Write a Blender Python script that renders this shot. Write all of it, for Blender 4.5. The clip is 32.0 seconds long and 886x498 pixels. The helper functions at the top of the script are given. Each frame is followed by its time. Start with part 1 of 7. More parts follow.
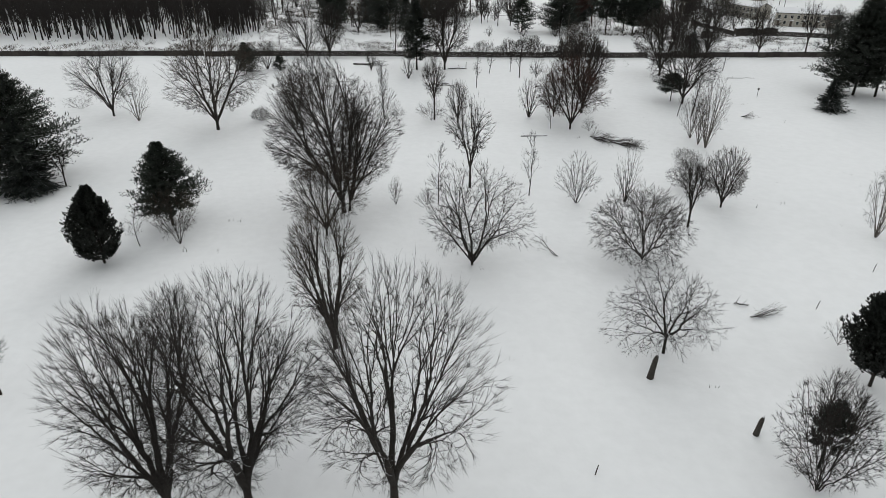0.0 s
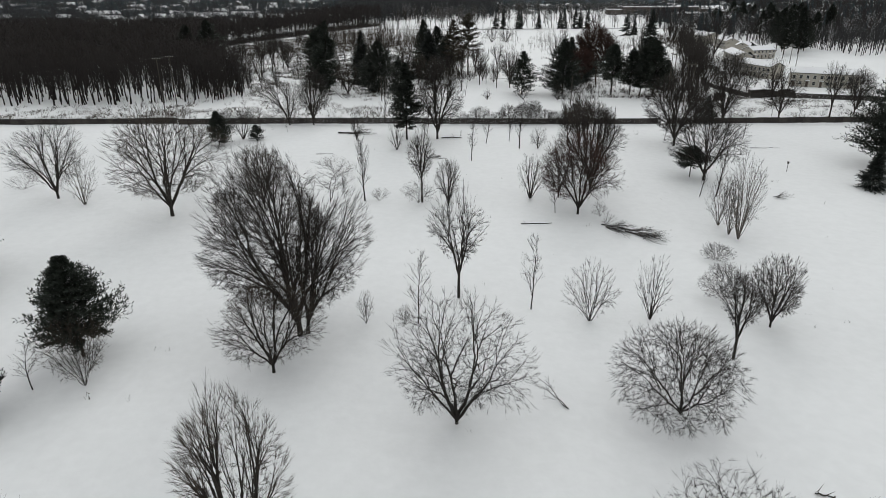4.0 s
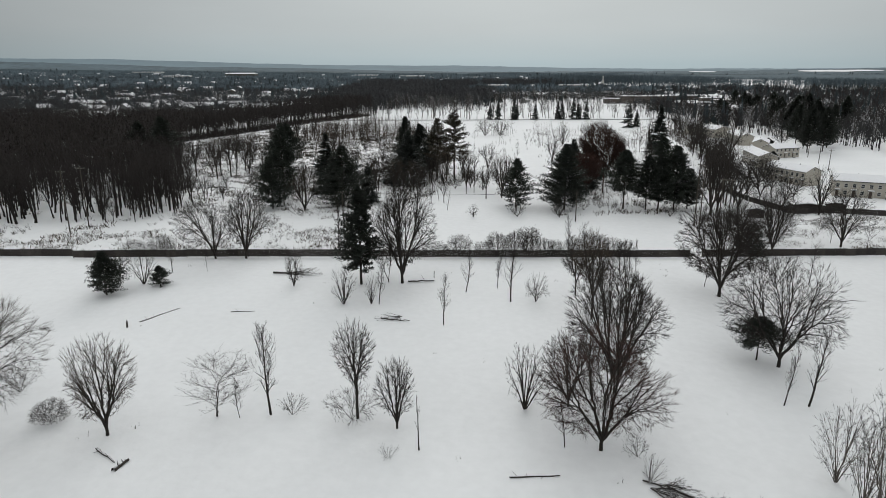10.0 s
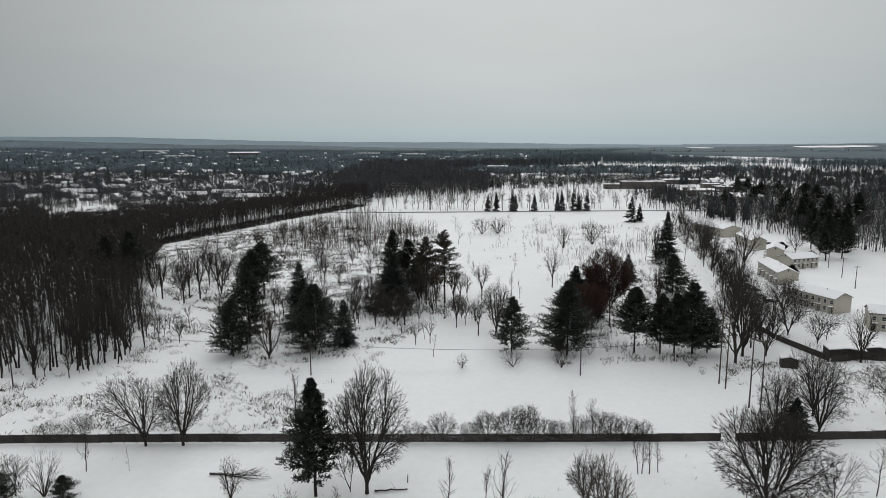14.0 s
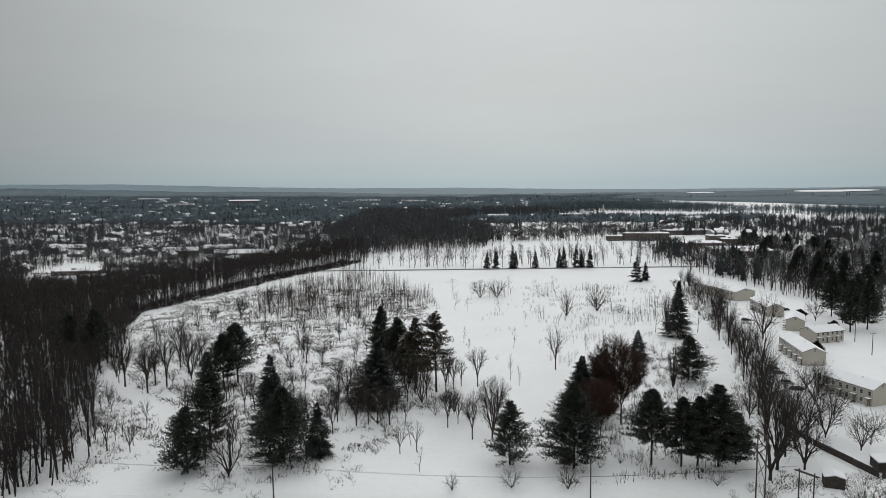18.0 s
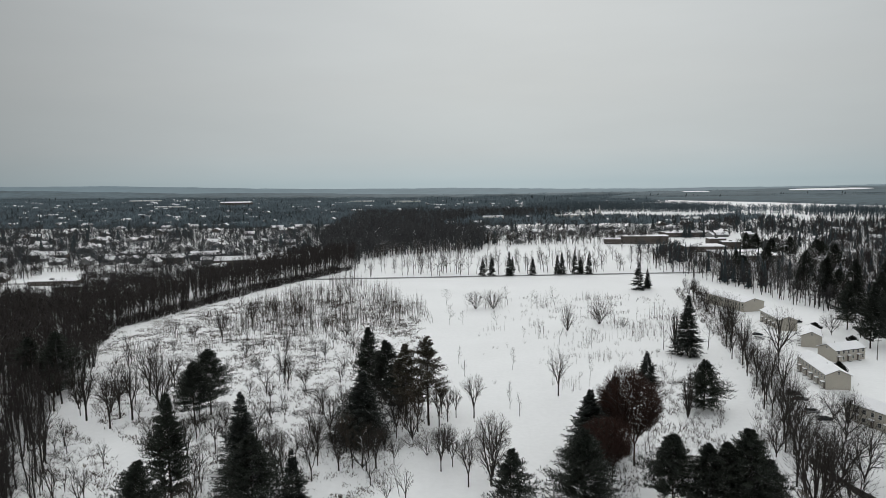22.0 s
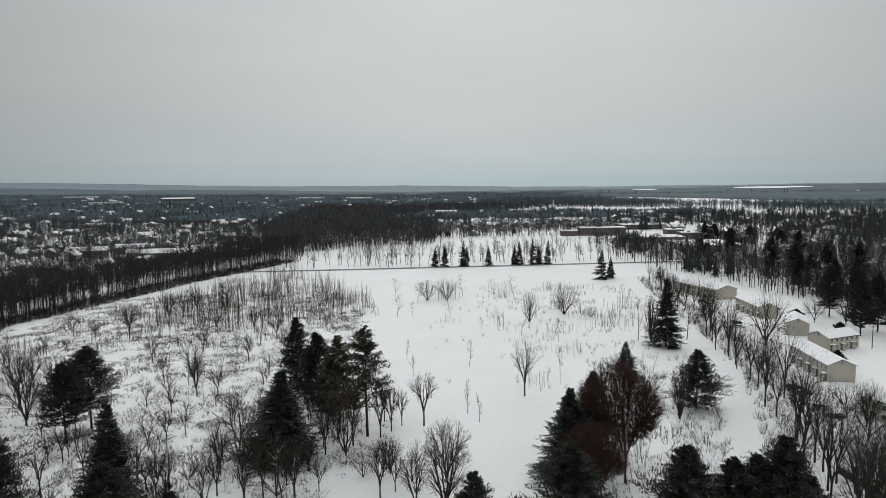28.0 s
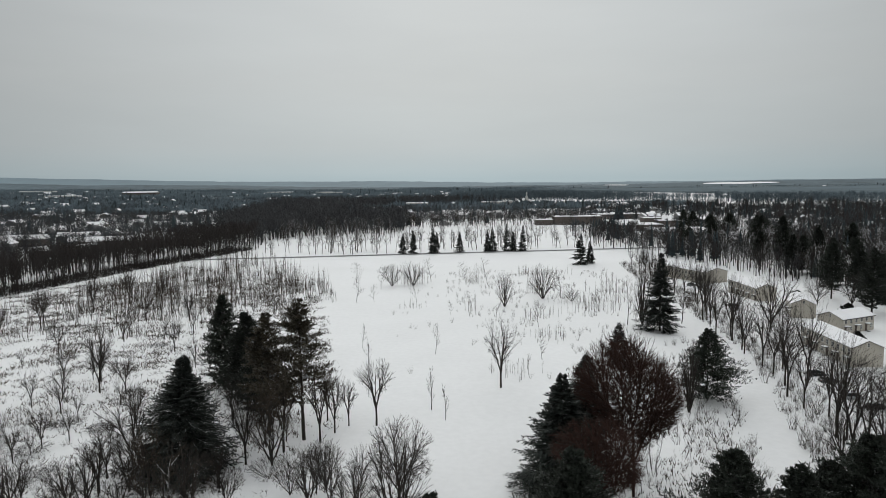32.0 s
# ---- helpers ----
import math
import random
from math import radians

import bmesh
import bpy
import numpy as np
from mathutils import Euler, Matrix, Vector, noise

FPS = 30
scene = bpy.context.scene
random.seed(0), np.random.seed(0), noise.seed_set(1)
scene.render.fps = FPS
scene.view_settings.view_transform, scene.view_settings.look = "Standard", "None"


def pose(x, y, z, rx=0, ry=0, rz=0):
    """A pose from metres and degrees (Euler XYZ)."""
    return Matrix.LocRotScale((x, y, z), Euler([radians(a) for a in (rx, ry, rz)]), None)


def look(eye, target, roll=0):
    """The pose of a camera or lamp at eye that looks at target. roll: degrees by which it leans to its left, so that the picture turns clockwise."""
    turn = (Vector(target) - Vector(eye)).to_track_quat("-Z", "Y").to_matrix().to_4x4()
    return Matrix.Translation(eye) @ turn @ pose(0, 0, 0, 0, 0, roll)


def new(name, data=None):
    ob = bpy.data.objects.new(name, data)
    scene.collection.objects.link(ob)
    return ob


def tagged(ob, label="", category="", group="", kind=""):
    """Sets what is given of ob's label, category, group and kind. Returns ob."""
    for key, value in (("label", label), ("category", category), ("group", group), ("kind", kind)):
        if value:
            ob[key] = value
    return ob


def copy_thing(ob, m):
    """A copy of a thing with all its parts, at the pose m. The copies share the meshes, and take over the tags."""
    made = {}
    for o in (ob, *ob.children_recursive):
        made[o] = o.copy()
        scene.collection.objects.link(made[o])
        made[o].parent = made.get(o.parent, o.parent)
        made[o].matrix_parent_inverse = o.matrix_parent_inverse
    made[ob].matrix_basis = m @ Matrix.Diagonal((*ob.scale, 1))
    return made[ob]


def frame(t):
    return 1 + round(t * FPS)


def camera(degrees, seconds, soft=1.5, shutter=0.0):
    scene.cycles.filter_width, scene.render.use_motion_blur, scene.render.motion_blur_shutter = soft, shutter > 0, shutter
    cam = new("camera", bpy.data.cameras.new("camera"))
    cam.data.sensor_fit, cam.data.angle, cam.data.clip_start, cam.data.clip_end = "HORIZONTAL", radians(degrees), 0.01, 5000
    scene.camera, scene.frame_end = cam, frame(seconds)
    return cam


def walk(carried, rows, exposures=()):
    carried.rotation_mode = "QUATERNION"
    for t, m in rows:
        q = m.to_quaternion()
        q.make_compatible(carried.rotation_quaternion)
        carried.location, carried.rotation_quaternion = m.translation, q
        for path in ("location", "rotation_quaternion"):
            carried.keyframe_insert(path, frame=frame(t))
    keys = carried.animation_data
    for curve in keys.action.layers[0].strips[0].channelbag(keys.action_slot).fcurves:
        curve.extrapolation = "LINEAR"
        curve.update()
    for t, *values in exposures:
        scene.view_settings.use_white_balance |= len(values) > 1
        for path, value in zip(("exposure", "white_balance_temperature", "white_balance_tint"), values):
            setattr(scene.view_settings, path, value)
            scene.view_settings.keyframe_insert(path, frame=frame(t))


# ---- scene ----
cam = camera(69.0, 32.0, soft=0.45)
# seconds, eye x, y, z, tilt, turn, roll
PATH = [
    (0, -13.59, 81.97, 40.15, 62.90, -0.36, 0.08),
    (0.5, -13.47, 83.70, 40.13, 62.98, -0.32, 0.06),
    (1, -13.32, 85.69, 39.98, 63.16, -0.27, -0.03),
    (1.5, -13.04, 88.10, 40.05, 63.83, -0.21, -0.09),
    (2, -12.67, 90.93, 40.09, 64.61, -0.14, -0.17),
    (2.5, -12.30, 94.01, 40.27, 65.30, -0.10, -0.20),
    (3, -11.77, 97.53, 40.29, 65.98, -0.06, -0.26),
    (3.5, -11.17, 101.15, 40.47, 66.58, -0.05, -0.23),
    (5.5, -8.20, 117.09, 41.07, 68.88, 0.13, -0.31),
    (6, -7.55, 121.49, 41.05, 69.39, 0.15, -0.33),
    (6.5, -6.98, 125.77, 41.21, 69.83, 0.11, -0.26),
    (7, -6.41, 129.92, 41.05, 70.42, 0.08, -0.31),
    (7.5, -5.81, 134.36, 41.35, 70.77, 0.08, -0.33),
    (8, -5.36, 138.62, 41.43, 71.40, 0.02, -0.26),
    (8.5, -4.90, 142.76, 41.79, 72.01, -0.03, -0.22),
    (9, -4.41, 146.87, 41.92, 72.69, -0.05, -0.21),
    (9.5, -3.84, 150.88, 42.36, 73.35, -0.05, -0.21),
    (10, -3.34, 154.71, 43.26, 74.07, -0.04, -0.18),
    (10.5, -2.91, 158.69, 44.68, 74.79, -0.07, -0.08),
    (11, -2.20, 162.66, 46.14, 75.60, -0.03, -0.10),
    (11.5, -1.66, 166.44, 47.93, 76.36, -0.02, -0.12),
    (12, -1.08, 170.28, 49.89, 77.12, -0.02, -0.15),
    (12.5, -0.48, 173.65, 51.94, 77.98, -0.00, -0.22),
    (13, -0.00, 177.00, 54.00, 78.77, 0.00, -0.24),
    (13.5, 0.71, 180.21, 55.92, 79.55, 0.07, -0.29),
    (14, 1.40, 183.23, 57.96, 80.35, 0.11, -0.35),
    (14.5, 1.90, 186.34, 59.58, 81.00, 0.09, -0.35),
    (15, 2.48, 189.16, 60.77, 81.64, 0.12, -0.46),
    (15.5, 2.94, 191.55, 61.97, 82.16, 0.16, -0.50),
    (17.5, 4.79, 202.54, 66.27, 84.12, 0.24, -0.64),
    (18, 5.04, 205.82, 67.12, 84.22, 0.24, -0.64),
    (18.5, 5.31, 207.90, 67.90, 84.28, 0.29, -0.65),
    (19, 5.58, 210.10, 68.94, 84.29, 0.30, -0.73),
    (19.5, 5.39, 212.29, 69.90, 84.30, 0.28, -0.78),
    (20, 5.27, 214.83, 70.69, 84.25, 0.25, -0.76),
    (20.5, 5.53, 217.00, 71.29, 84.22, -0.03, -0.77),
    (21, 5.74, 219.73, 71.41, 84.21, -0.19, -0.86),
    (21.5, 5.87, 222.63, 71.24, 84.17, -0.19, -0.87),
    (22, 5.91, 225.54, 70.87, 84.18, -0.21, -0.92),
    (22.5, 6.14, 228.49, 70.64, 84.23, -0.18, -1.00),
    (23, 6.17, 231.45, 70.33, 84.23, -0.21, -1.03),
    (23.5, 6.25, 234.51, 69.78, 84.28, -0.24, -1.05),
    (24, 6.45, 237.58, 69.08, 84.30, -0.25, -1.05),
    (24.5, 6.69, 240.48, 68.15, 84.32, -0.40, -0.99),
    (25, 6.76, 243.40, 67.28, 84.28, -1.04, -0.96),
    (25.5, 7.06, 246.37, 66.01, 84.30, -1.67, -0.92),
    (27.5, 8.29, 258.25, 60.80, 84.12, -3.89, -0.76),
    (28, 8.67, 261.51, 59.52, 84.06, -4.40, -0.75),
    (28.5, 9.28, 264.88, 58.07, 84.05, -4.59, -0.75),
    (29, 9.60, 268.17, 56.80, 84.01, -4.64, -0.74),
    (29.5, 10.20, 271.91, 55.49, 83.97, -4.68, -0.75),
    (30, 10.90, 275.90, 54.12, 83.93, -4.87, -0.72),
    (30.5, 11.72, 279.84, 52.60, 83.92, -5.32, -0.75),
    (31, 12.59, 283.88, 51.02, 83.91, -5.82, -0.67),
    (31.5, 13.39, 287.62, 49.54, 83.86, -6.32, -0.70),
    (32, 14.10, 291.70, 47.91, 83.81, -6.83, -0.66),
]
walk(cam, [(t, pose(x, y, z, rx, 0, rz) @ pose(0, 0, 0, 0, 0, roll)) for t, x, y, z, rx, rz, roll in PATH],
     exposures=[(0, 0.0), (32, 0.0)])

# ---- overcast winter sky ----
world = bpy.data.worlds.new("overcast_sky")
scene.world = world
world.use_nodes = True
wt = world.node_tree
wt.nodes.clear()


def wnode(kind, **values):
    n = wt.nodes.new(kind)
    for key, value in values.items():
        n.inputs[key].default_value = value
    return n


SUN_UP, SUN_TURN = radians(24), radians(8)
sky = wt.nodes.new("ShaderNodeTexSky")
sky.sky_type, sky.sun_disc = "NISHITA", False
sky.sun_elevation, sky.sun_rotation = SUN_UP, SUN_TURN
sky.dust_density, sky.altitude = 4.0, 300
coord = wt.nodes.new("ShaderNodeTexCoord")
split = wt.nodes.new("ShaderNodeSeparateXYZ")
wt.links.new(coord.outputs["Generated"], split.inputs[0])
deck = wt.nodes.new("ShaderNodeValToRGB")          # cloud deck by height above the horizon
ramp = deck.color_ramp
ramp.elements[0].position, ramp.elements[0].color = 0.0, (0.40, 0.485, 0.515, 1)
ramp.elements[1].position, ramp.elements[1].color = 1.0, (1.46, 1.50, 1.51, 1)
for at, col in ((0.012, (0.43, 0.505, 0.53, 1)), (0.05, (0.48, 0.525, 0.538, 1)), (0.14, (0.515, 0.545, 0.55, 1)), (0.30, (0.55, 0.58, 0.59, 1)), (0.55, (0.99, 1.02, 1.03, 1))):
    e = ramp.elements.new(at)
    e.color = col
wt.links.new(split.outputs["Z"], deck.inputs[0])
# the deck is brighter towards the hidden sun
aim = wt.nodes.new("ShaderNodeVectorMath")
aim.operation = "DOT_PRODUCT"
aim.inputs[1].default_value = (math.sin(SUN_TURN) * math.cos(0.22), math.cos(SUN_TURN) * math.cos(0.22), math.sin(0.22))
wt.links.new(coord.outputs["Generated"], aim.inputs[0])
glow = wt.nodes.new("ShaderNodeMapRange")
glow.inputs["From Min"].default_value, glow.inputs["From Max"].default_value = 0.72, 1.0
glow.inputs["To Min"].default_value, glow.inputs["To Max"].default_value = 0.66, 1.09
wt.links.new(aim.outputs["Value"], glow.inputs["Value"])
veil = wnode("ShaderNodeTexNoise", Scale=3.0, Detail=5.0, Roughness=0.55)
stretch = wt.nodes.new("ShaderNodeMapping")
stretch.inputs["Scale"].default_value = (1, 1, 5)
wt.links.new(coord.outputs["Generated"], stretch.inputs[0])
wt.links.new(stretch.outputs[0], veil.inputs["Vector"])
patch = wt.nodes.new("ShaderNodeMapRange")
patch.inputs["To Min"].default_value, patch.inputs["To Max"].default_value = 0.94, 1.06
wt.links.new(veil.outputs["Fac"], patch.inputs["Value"])
both = wt.nodes.new("ShaderNodeMath")
both.operation = "MULTIPLY"
wt.links.new(glow.outputs[0], both.inputs[0])
wt.links.new(patch.outputs[0], both.inputs[1])
lit = wt.nodes.new("ShaderNodeVectorMath")
lit.operation = "SCALE"
wt.links.new(deck.outputs[0], lit.inputs[0])
wt.links.new(both.outputs[0], lit.inputs["Scale"])
clouds, clear = wnode("ShaderNodeBackground", Strength=1.0), wnode("ShaderNodeBackground", Strength=0.05)
wt.links.new(lit.outputs[0], clouds.inputs[0])
wt.links.new(sky.outputs[0], clear.inputs[0])
mix, out = wnode("ShaderNodeMixShader", Fac=0.015), wt.nodes.new("ShaderNodeOutputWorld")
wt.links.new(clouds.outputs[0], mix.inputs[1])
wt.links.new(clear.outputs[0], mix.inputs[2])
wt.links.new(mix.outputs[0], out.inputs[0])
sun = new("sun", bpy.data.lights.new("sun", "SUN"))
sun.data.energy, sun.data.angle, sun.data.color = 0.8, radians(40), (1.0, 0.985, 0.96)
sun.matrix_world = look((0, 0, 100), (-math.sin(SUN_TURN) * math.cos(SUN_UP) * 10, -math.cos(SUN_TURN) * math.cos(SUN_UP) * 10, 100 - math.sin(SUN_UP) * 10))

# ---- materials ----
def surface(name, colour, rough=0.9, vary=0.25, scale=1.0, fine=8.0, bump=0.0, metal=0.0, second=None, snow=0.0, each=0.0, spec=0.3):
    """A procedural surface: base colour broken up at two scales, with relief; snow: how far it lies on upward faces."""
    m = bpy.data.materials.new(name)
    m.use_nodes = True
    t = m.node_tree
    bsdf = t.nodes["Principled BSDF"]
    bsdf.inputs["Roughness"].default_value, bsdf.inputs["Metallic"].default_value = rough, metal
    bsdf.inputs["Specular IOR Level"].default_value = spec
    geo = t.nodes.new("ShaderNodeNewGeometry")
    big, small = t.nodes.new("ShaderNodeTexNoise"), t.nodes.new("ShaderNodeTexNoise")
    for n, s, d in ((big, scale, 3), (small, fine, 5)):
        n.inputs["Scale"].default_value, n.inputs["Detail"].default_value = s, d
        t.links.new(geo.outputs["Position"], n.inputs["Vector"])
    total = t.nodes.new("ShaderNodeMath")
    total.operation = "ADD"
    t.links.new(big.outputs["Fac"], total.inputs[0])
    t.links.new(small.outputs["Fac"], total.inputs[1])
    blend = t.nodes.new("ShaderNodeMapRange")
    blend.inputs["From Min"].default_value, blend.inputs["From Max"].default_value = 0.7, 1.3
    t.links.new(total.outputs[0], blend.inputs["Value"])
    two = t.nodes.new("ShaderNodeMix")
    two.data_type = "RGBA"
    dark = [c * (1 - vary) for c in colour]
    light = second or [min(1, c * (1 + vary)) for c in colour]
    two.inputs["A"].default_value, two.inputs["B"].default_value = (*dark, 1), (*light, 1)
    t.links.new(blend.outputs[0], two.inputs["Factor"])
    last = two.outputs["Result"]
    if each:
        info, span = t.nodes.new("ShaderNodeObjectInfo"), t.nodes.new("ShaderNodeMapRange")
        span.inputs["To Min"].default_value, span.inputs["To Max"].default_value = 1 - each, 1 + each
        t.links.new(info.outputs["Random"], span.inputs["Value"])
        tone = t.nodes.new("ShaderNodeVectorMath")
        tone.operation = "SCALE"
        t.links.new(last, tone.inputs[0])
        t.links.new(span.outputs[0], tone.inputs["Scale"])
        last = tone.outputs[0]
    if snow:
        xyz, lie = t.nodes.new("ShaderNodeSeparateXYZ"), t.nodes.new("ShaderNodeMapRange")
        t.links.new(geo.outputs["Normal"], xyz.inputs[0])
        add = t.nodes.new("ShaderNodeMath")
        add.operation = "MULTIPLY_ADD"
        t.links.new(small.outputs["Fac"], add.inputs[0])
        add.inputs[1].default_value = 0.9
        t.links.new(xyz.outputs["Z"], add.inputs[2])
        lie.inputs["From Min"].default_value, lie.inputs["From Max"].default_value = 1.55 - snow, 1.68 - snow
        t.links.new(add.outputs[0], lie.inputs["Value"])
        white = t.nodes.new("ShaderNodeMix")
        white.data_type = "RGBA"
        t.links.new(lie.outputs[0], white.inputs["Factor"])
        t.links.new(last, white.inputs["A"])
        white.inputs["B"].default_value = (0.80, 0.81, 0.83, 1)
        last = white.outputs["Result"]
    t.links.new(last, bsdf.inputs["Base Color"])
    if bump:
        b = t.nodes.new("ShaderNodeBump")
        b.inputs["Strength"].default_value, b.inputs["Distance"].default_value = bump, 0.15
        t.links.new(total.outputs[0], b.inputs["Height"])
        t.links.new(b.outputs[0], bsdf.inputs["Normal"])
    return m


SNOW = surface("snow", (0.780, 0.789, 0.793), rough=0.8, vary=0.035, scale=0.035, fine=0.7, bump=0.25, spec=0.2)
ROOF_SNOW = surface("roof_snow", (0.82, 0.825, 0.84), rough=0.8, vary=0.04, scale=0.3, fine=3, bump=0.2, spec=0.2)
BARK = surface("dark_wet_bark", (0.030, 0.025, 0.021), vary=0.35, scale=1.2, fine=14, snow=0.28, each=0.25)
RIMED = surface("snow_rimed_bark", (0.036, 0.031, 0.027), vary=0.35, scale=1.2, fine=10, snow=0.62, each=0.2)
TWIG = surface("grey_brown_twigs", (0.027, 0.023, 0.020), vary=0.3, scale=0.5, fine=9, each=0.3)
RED_TWIG = surface("red_brown_twigs", (0.040, 0.019, 0.014), vary=0.3, scale=0.5, fine=9, each=0.2)
TAN_TWIG = surface("tan_twigs", (0.052, 0.040, 0.030), vary=0.3, scale=0.5, fine=9, each=0.3)
BIRCH = surface("pale_birch_bark", (0.12, 0.105, 0.09), vary=0.4, scale=2, fine=12, snow=0.15)
PINE = surface("pine_needles", (0.024, 0.030, 0.023), vary=0.45, scale=0.6, fine=5, rough=0.7, each=0.3, snow=-0.12)
SPRUCE = surface("spruce_needles", (0.023, 0.029, 0.025), vary=0.45, scale=0.6, fine=5, rough=0.7, each=0.3, snow=-0.05)
RUSTY = surface("rusty_pine_needles", (0.060, 0.050, 0.034), vary=0.45, scale=0.5, fine=5, rough=0.7, each=0.2, snow=-0.15)
SNOWY = surface("snow_laden_needles", (0.026, 0.032, 0.028), vary=0.4, scale=0.6, fine=4, rough=0.7, snow=0.02)
THUJA = surface("dark_scale_needles", (0.016, 0.019, 0.015), vary=0.4, scale=1, fine=6, rough=0.7)
WEED = surface("dead_weeds", (0.036, 0.028, 0.021), vary=0.4, scale=0.08, fine=1.5)
SEDGE = surface("frosted_dead_grass", (0.075, 0.062, 0.048), vary=0.4, scale=0.08, fine=1.5, snow=-0.12)
FENCE = surface("weathered_fence_wood", (0.050, 0.044, 0.040), vary=0.3, scale=0.6, fine=9, bump=0.3, each=0.3)
OLD_WOOD = surface("dark_old_wood", (0.055, 0.047, 0.041), vary=0.35, scale=1, fine=10, bump=0.3, snow=0.25)
POLE = surface("treated_pole_wood", (0.075, 0.065, 0.055), vary=0.3, scale=0.7, fine=11, bump=0.2)
SIDING = surface("beige_vinyl_siding", (0.44, 0.41, 0.355), rough=0.6, vary=0.06, scale=0.4, fine=3, each=0.06)
TRIM = surface("white_trim_paint", (0.62, 0.61, 0.58), rough=0.5, vary=0.05, scale=1, fine=8)
PANE = surface("dark_window_glass", (0.02, 0.024, 0.028), rough=0.08, vary=0.2, spec=0.6)
DOOR = surface("brown_door_paint", (0.10, 0.075, 0.06), rough=0.5, vary=0.15)
BRICK = surface("dull_brown_brick", (0.105, 0.090, 0.080), vary=0.2, scale=0.5, fine=7)
GREY_WALL = surface("grey_house_wall", (0.20, 0.20, 0.20), rough=0.7, vary=0.15, scale=0.05, fine=1, each=0.6)
SHINGLE = surface("dark_shingles", (0.06, 0.058, 0.056), vary=0.25, scale=0.5, fine=6)
ROAD = surface("wet_grey_road", (0.09, 0.09, 0.092), vary=0.3, scale=0.1, fine=1.5, second=(0.3, 0.3, 0.31))
TRACK = surface("pressed_snow_track", (0.73, 0.735, 0.745), vary=0.08, scale=0.3, fine=2)
RUBBER = surface("tyre_rubber", (0.018, 0.018, 0.018), rough=0.85, vary=0.2)
STEEL = surface("brushed_steel", (0.35, 0.35, 0.36), rough=0.35, vary=0.1, metal=1.0)
LAMP = surface("red_lamp_plastic", (0.25, 0.02, 0.02), rough=0.3, vary=0.1)
# valley trees: lighter and bluer than bark, haze painted into the colour
VALLEY = surface("haze_tinted_valley_bark", (0.075, 0.102, 0.118), vary=0.4, scale=0.004, fine=0.05)
GROVE = surface("dark_grove_bark", (0.024, 0.020, 0.018), vary=0.35, scale=0.3, fine=4)
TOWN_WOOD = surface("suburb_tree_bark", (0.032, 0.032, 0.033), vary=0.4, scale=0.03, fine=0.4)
# paled towards grey to paint in a little haze over the middle woods
MID_WOOD = surface("haze_paled_tree_bark", (0.040, 0.041, 0.043), vary=0.45, scale=0.02, fine=0.3)
# blue-grey here is distance haze put into the trees' base colour
FAR_WOOD = surface("haze_tinted_bare_woods", (0.038, 0.045, 0.051), vary=0.4, scale=0.02, fine=0.15)
# dark conifers with a blue haze tint mixed into their base colour
FAR_PINE = surface("haze_tinted_conifers", (0.030, 0.042, 0.047), vary=0.4, scale=0.02, fine=0.2)


def paint(name, colour):
    return surface(name, colour, rough=0.25, vary=0.06, scale=2, fine=20, spec=0.5, snow=0.1)


# ---- mesh helpers ----
def mesh_of(name, verts, faces, material, smooth=False):
    """A mesh from arrays of corners and of triangles or quads."""
    verts, faces = np.asarray(verts, np.float32), np.asarray(faces, np.int32)
    me = bpy.data.meshes.new(name)
    n, k = faces.shape
    me.vertices.add(len(verts))
    me.vertices.foreach_set("co", verts.ravel())
    me.loops.add(n * k)
    me.loops.foreach_set("vertex_index", faces.ravel())
    me.polygons.add(n)
    me.polygons.foreach_set("loop_start", np.arange(0, n * k, k, dtype=np.int32))
    me.polygons.foreach_set("loop_total", np.full(n, k, np.int32))
    if smooth:
        me.polygons.foreach_set("use_smooth", np.ones(n, bool))
    me.materials.append(material)
    me.update(calc_edges=True)
    me.validate()
    return me


def piece(name, me, parent, label=""):
    ob = new(name, me)
    ob.parent = parent
    return tagged(ob, label)


def part(name, bm, material, parent, label=""):
    me = bpy.data.meshes.new(name)
    bm.to_mesh(me)
    bm.free()
    me.materials.append(material)
    return piece(name, me, parent, label)


def thing(name, m, label, category, group="", kind=""):
    ob = new(name)
    ob.empty_display_size = 0.2
    ob.matrix_world = m
    return tagged(ob, label, category, group, kind)


def box(bm, x0, y0, z0, x1, y1, z1, bevel=0.0):
    v = [bm.verts.new(p) for p in ((x0, y0, z0), (x1, y0, z0), (x1, y1, z0), (x0, y1, z0), (x0, y0, z1), (x1, y0, z1), (x1, y1, z1), (x0, y1, z1))]
    fs = [bm.faces.new([v[i] for i in q]) for q in ((0, 3, 2, 1), (4, 5, 6, 7), (0, 1, 5, 4), (1, 2, 6, 5), (2, 3, 7, 6), (3, 0, 4, 7))]
    if bevel:
        edges = {e for f in fs for e in f.edges}
        bmesh.ops.bevel(bm, geom=list(edges), offset=bevel, segments=1, affect="EDGES")
    return bm


def boxes(*rows, bevel=0.0):
    bm = bmesh.new()
    for r in rows:
        box(bm, *r, bevel=bevel)
    return bm


def unit(v):
    return v / np.maximum(np.linalg.norm(v, axis=-1, keepdims=True), 1e-9)


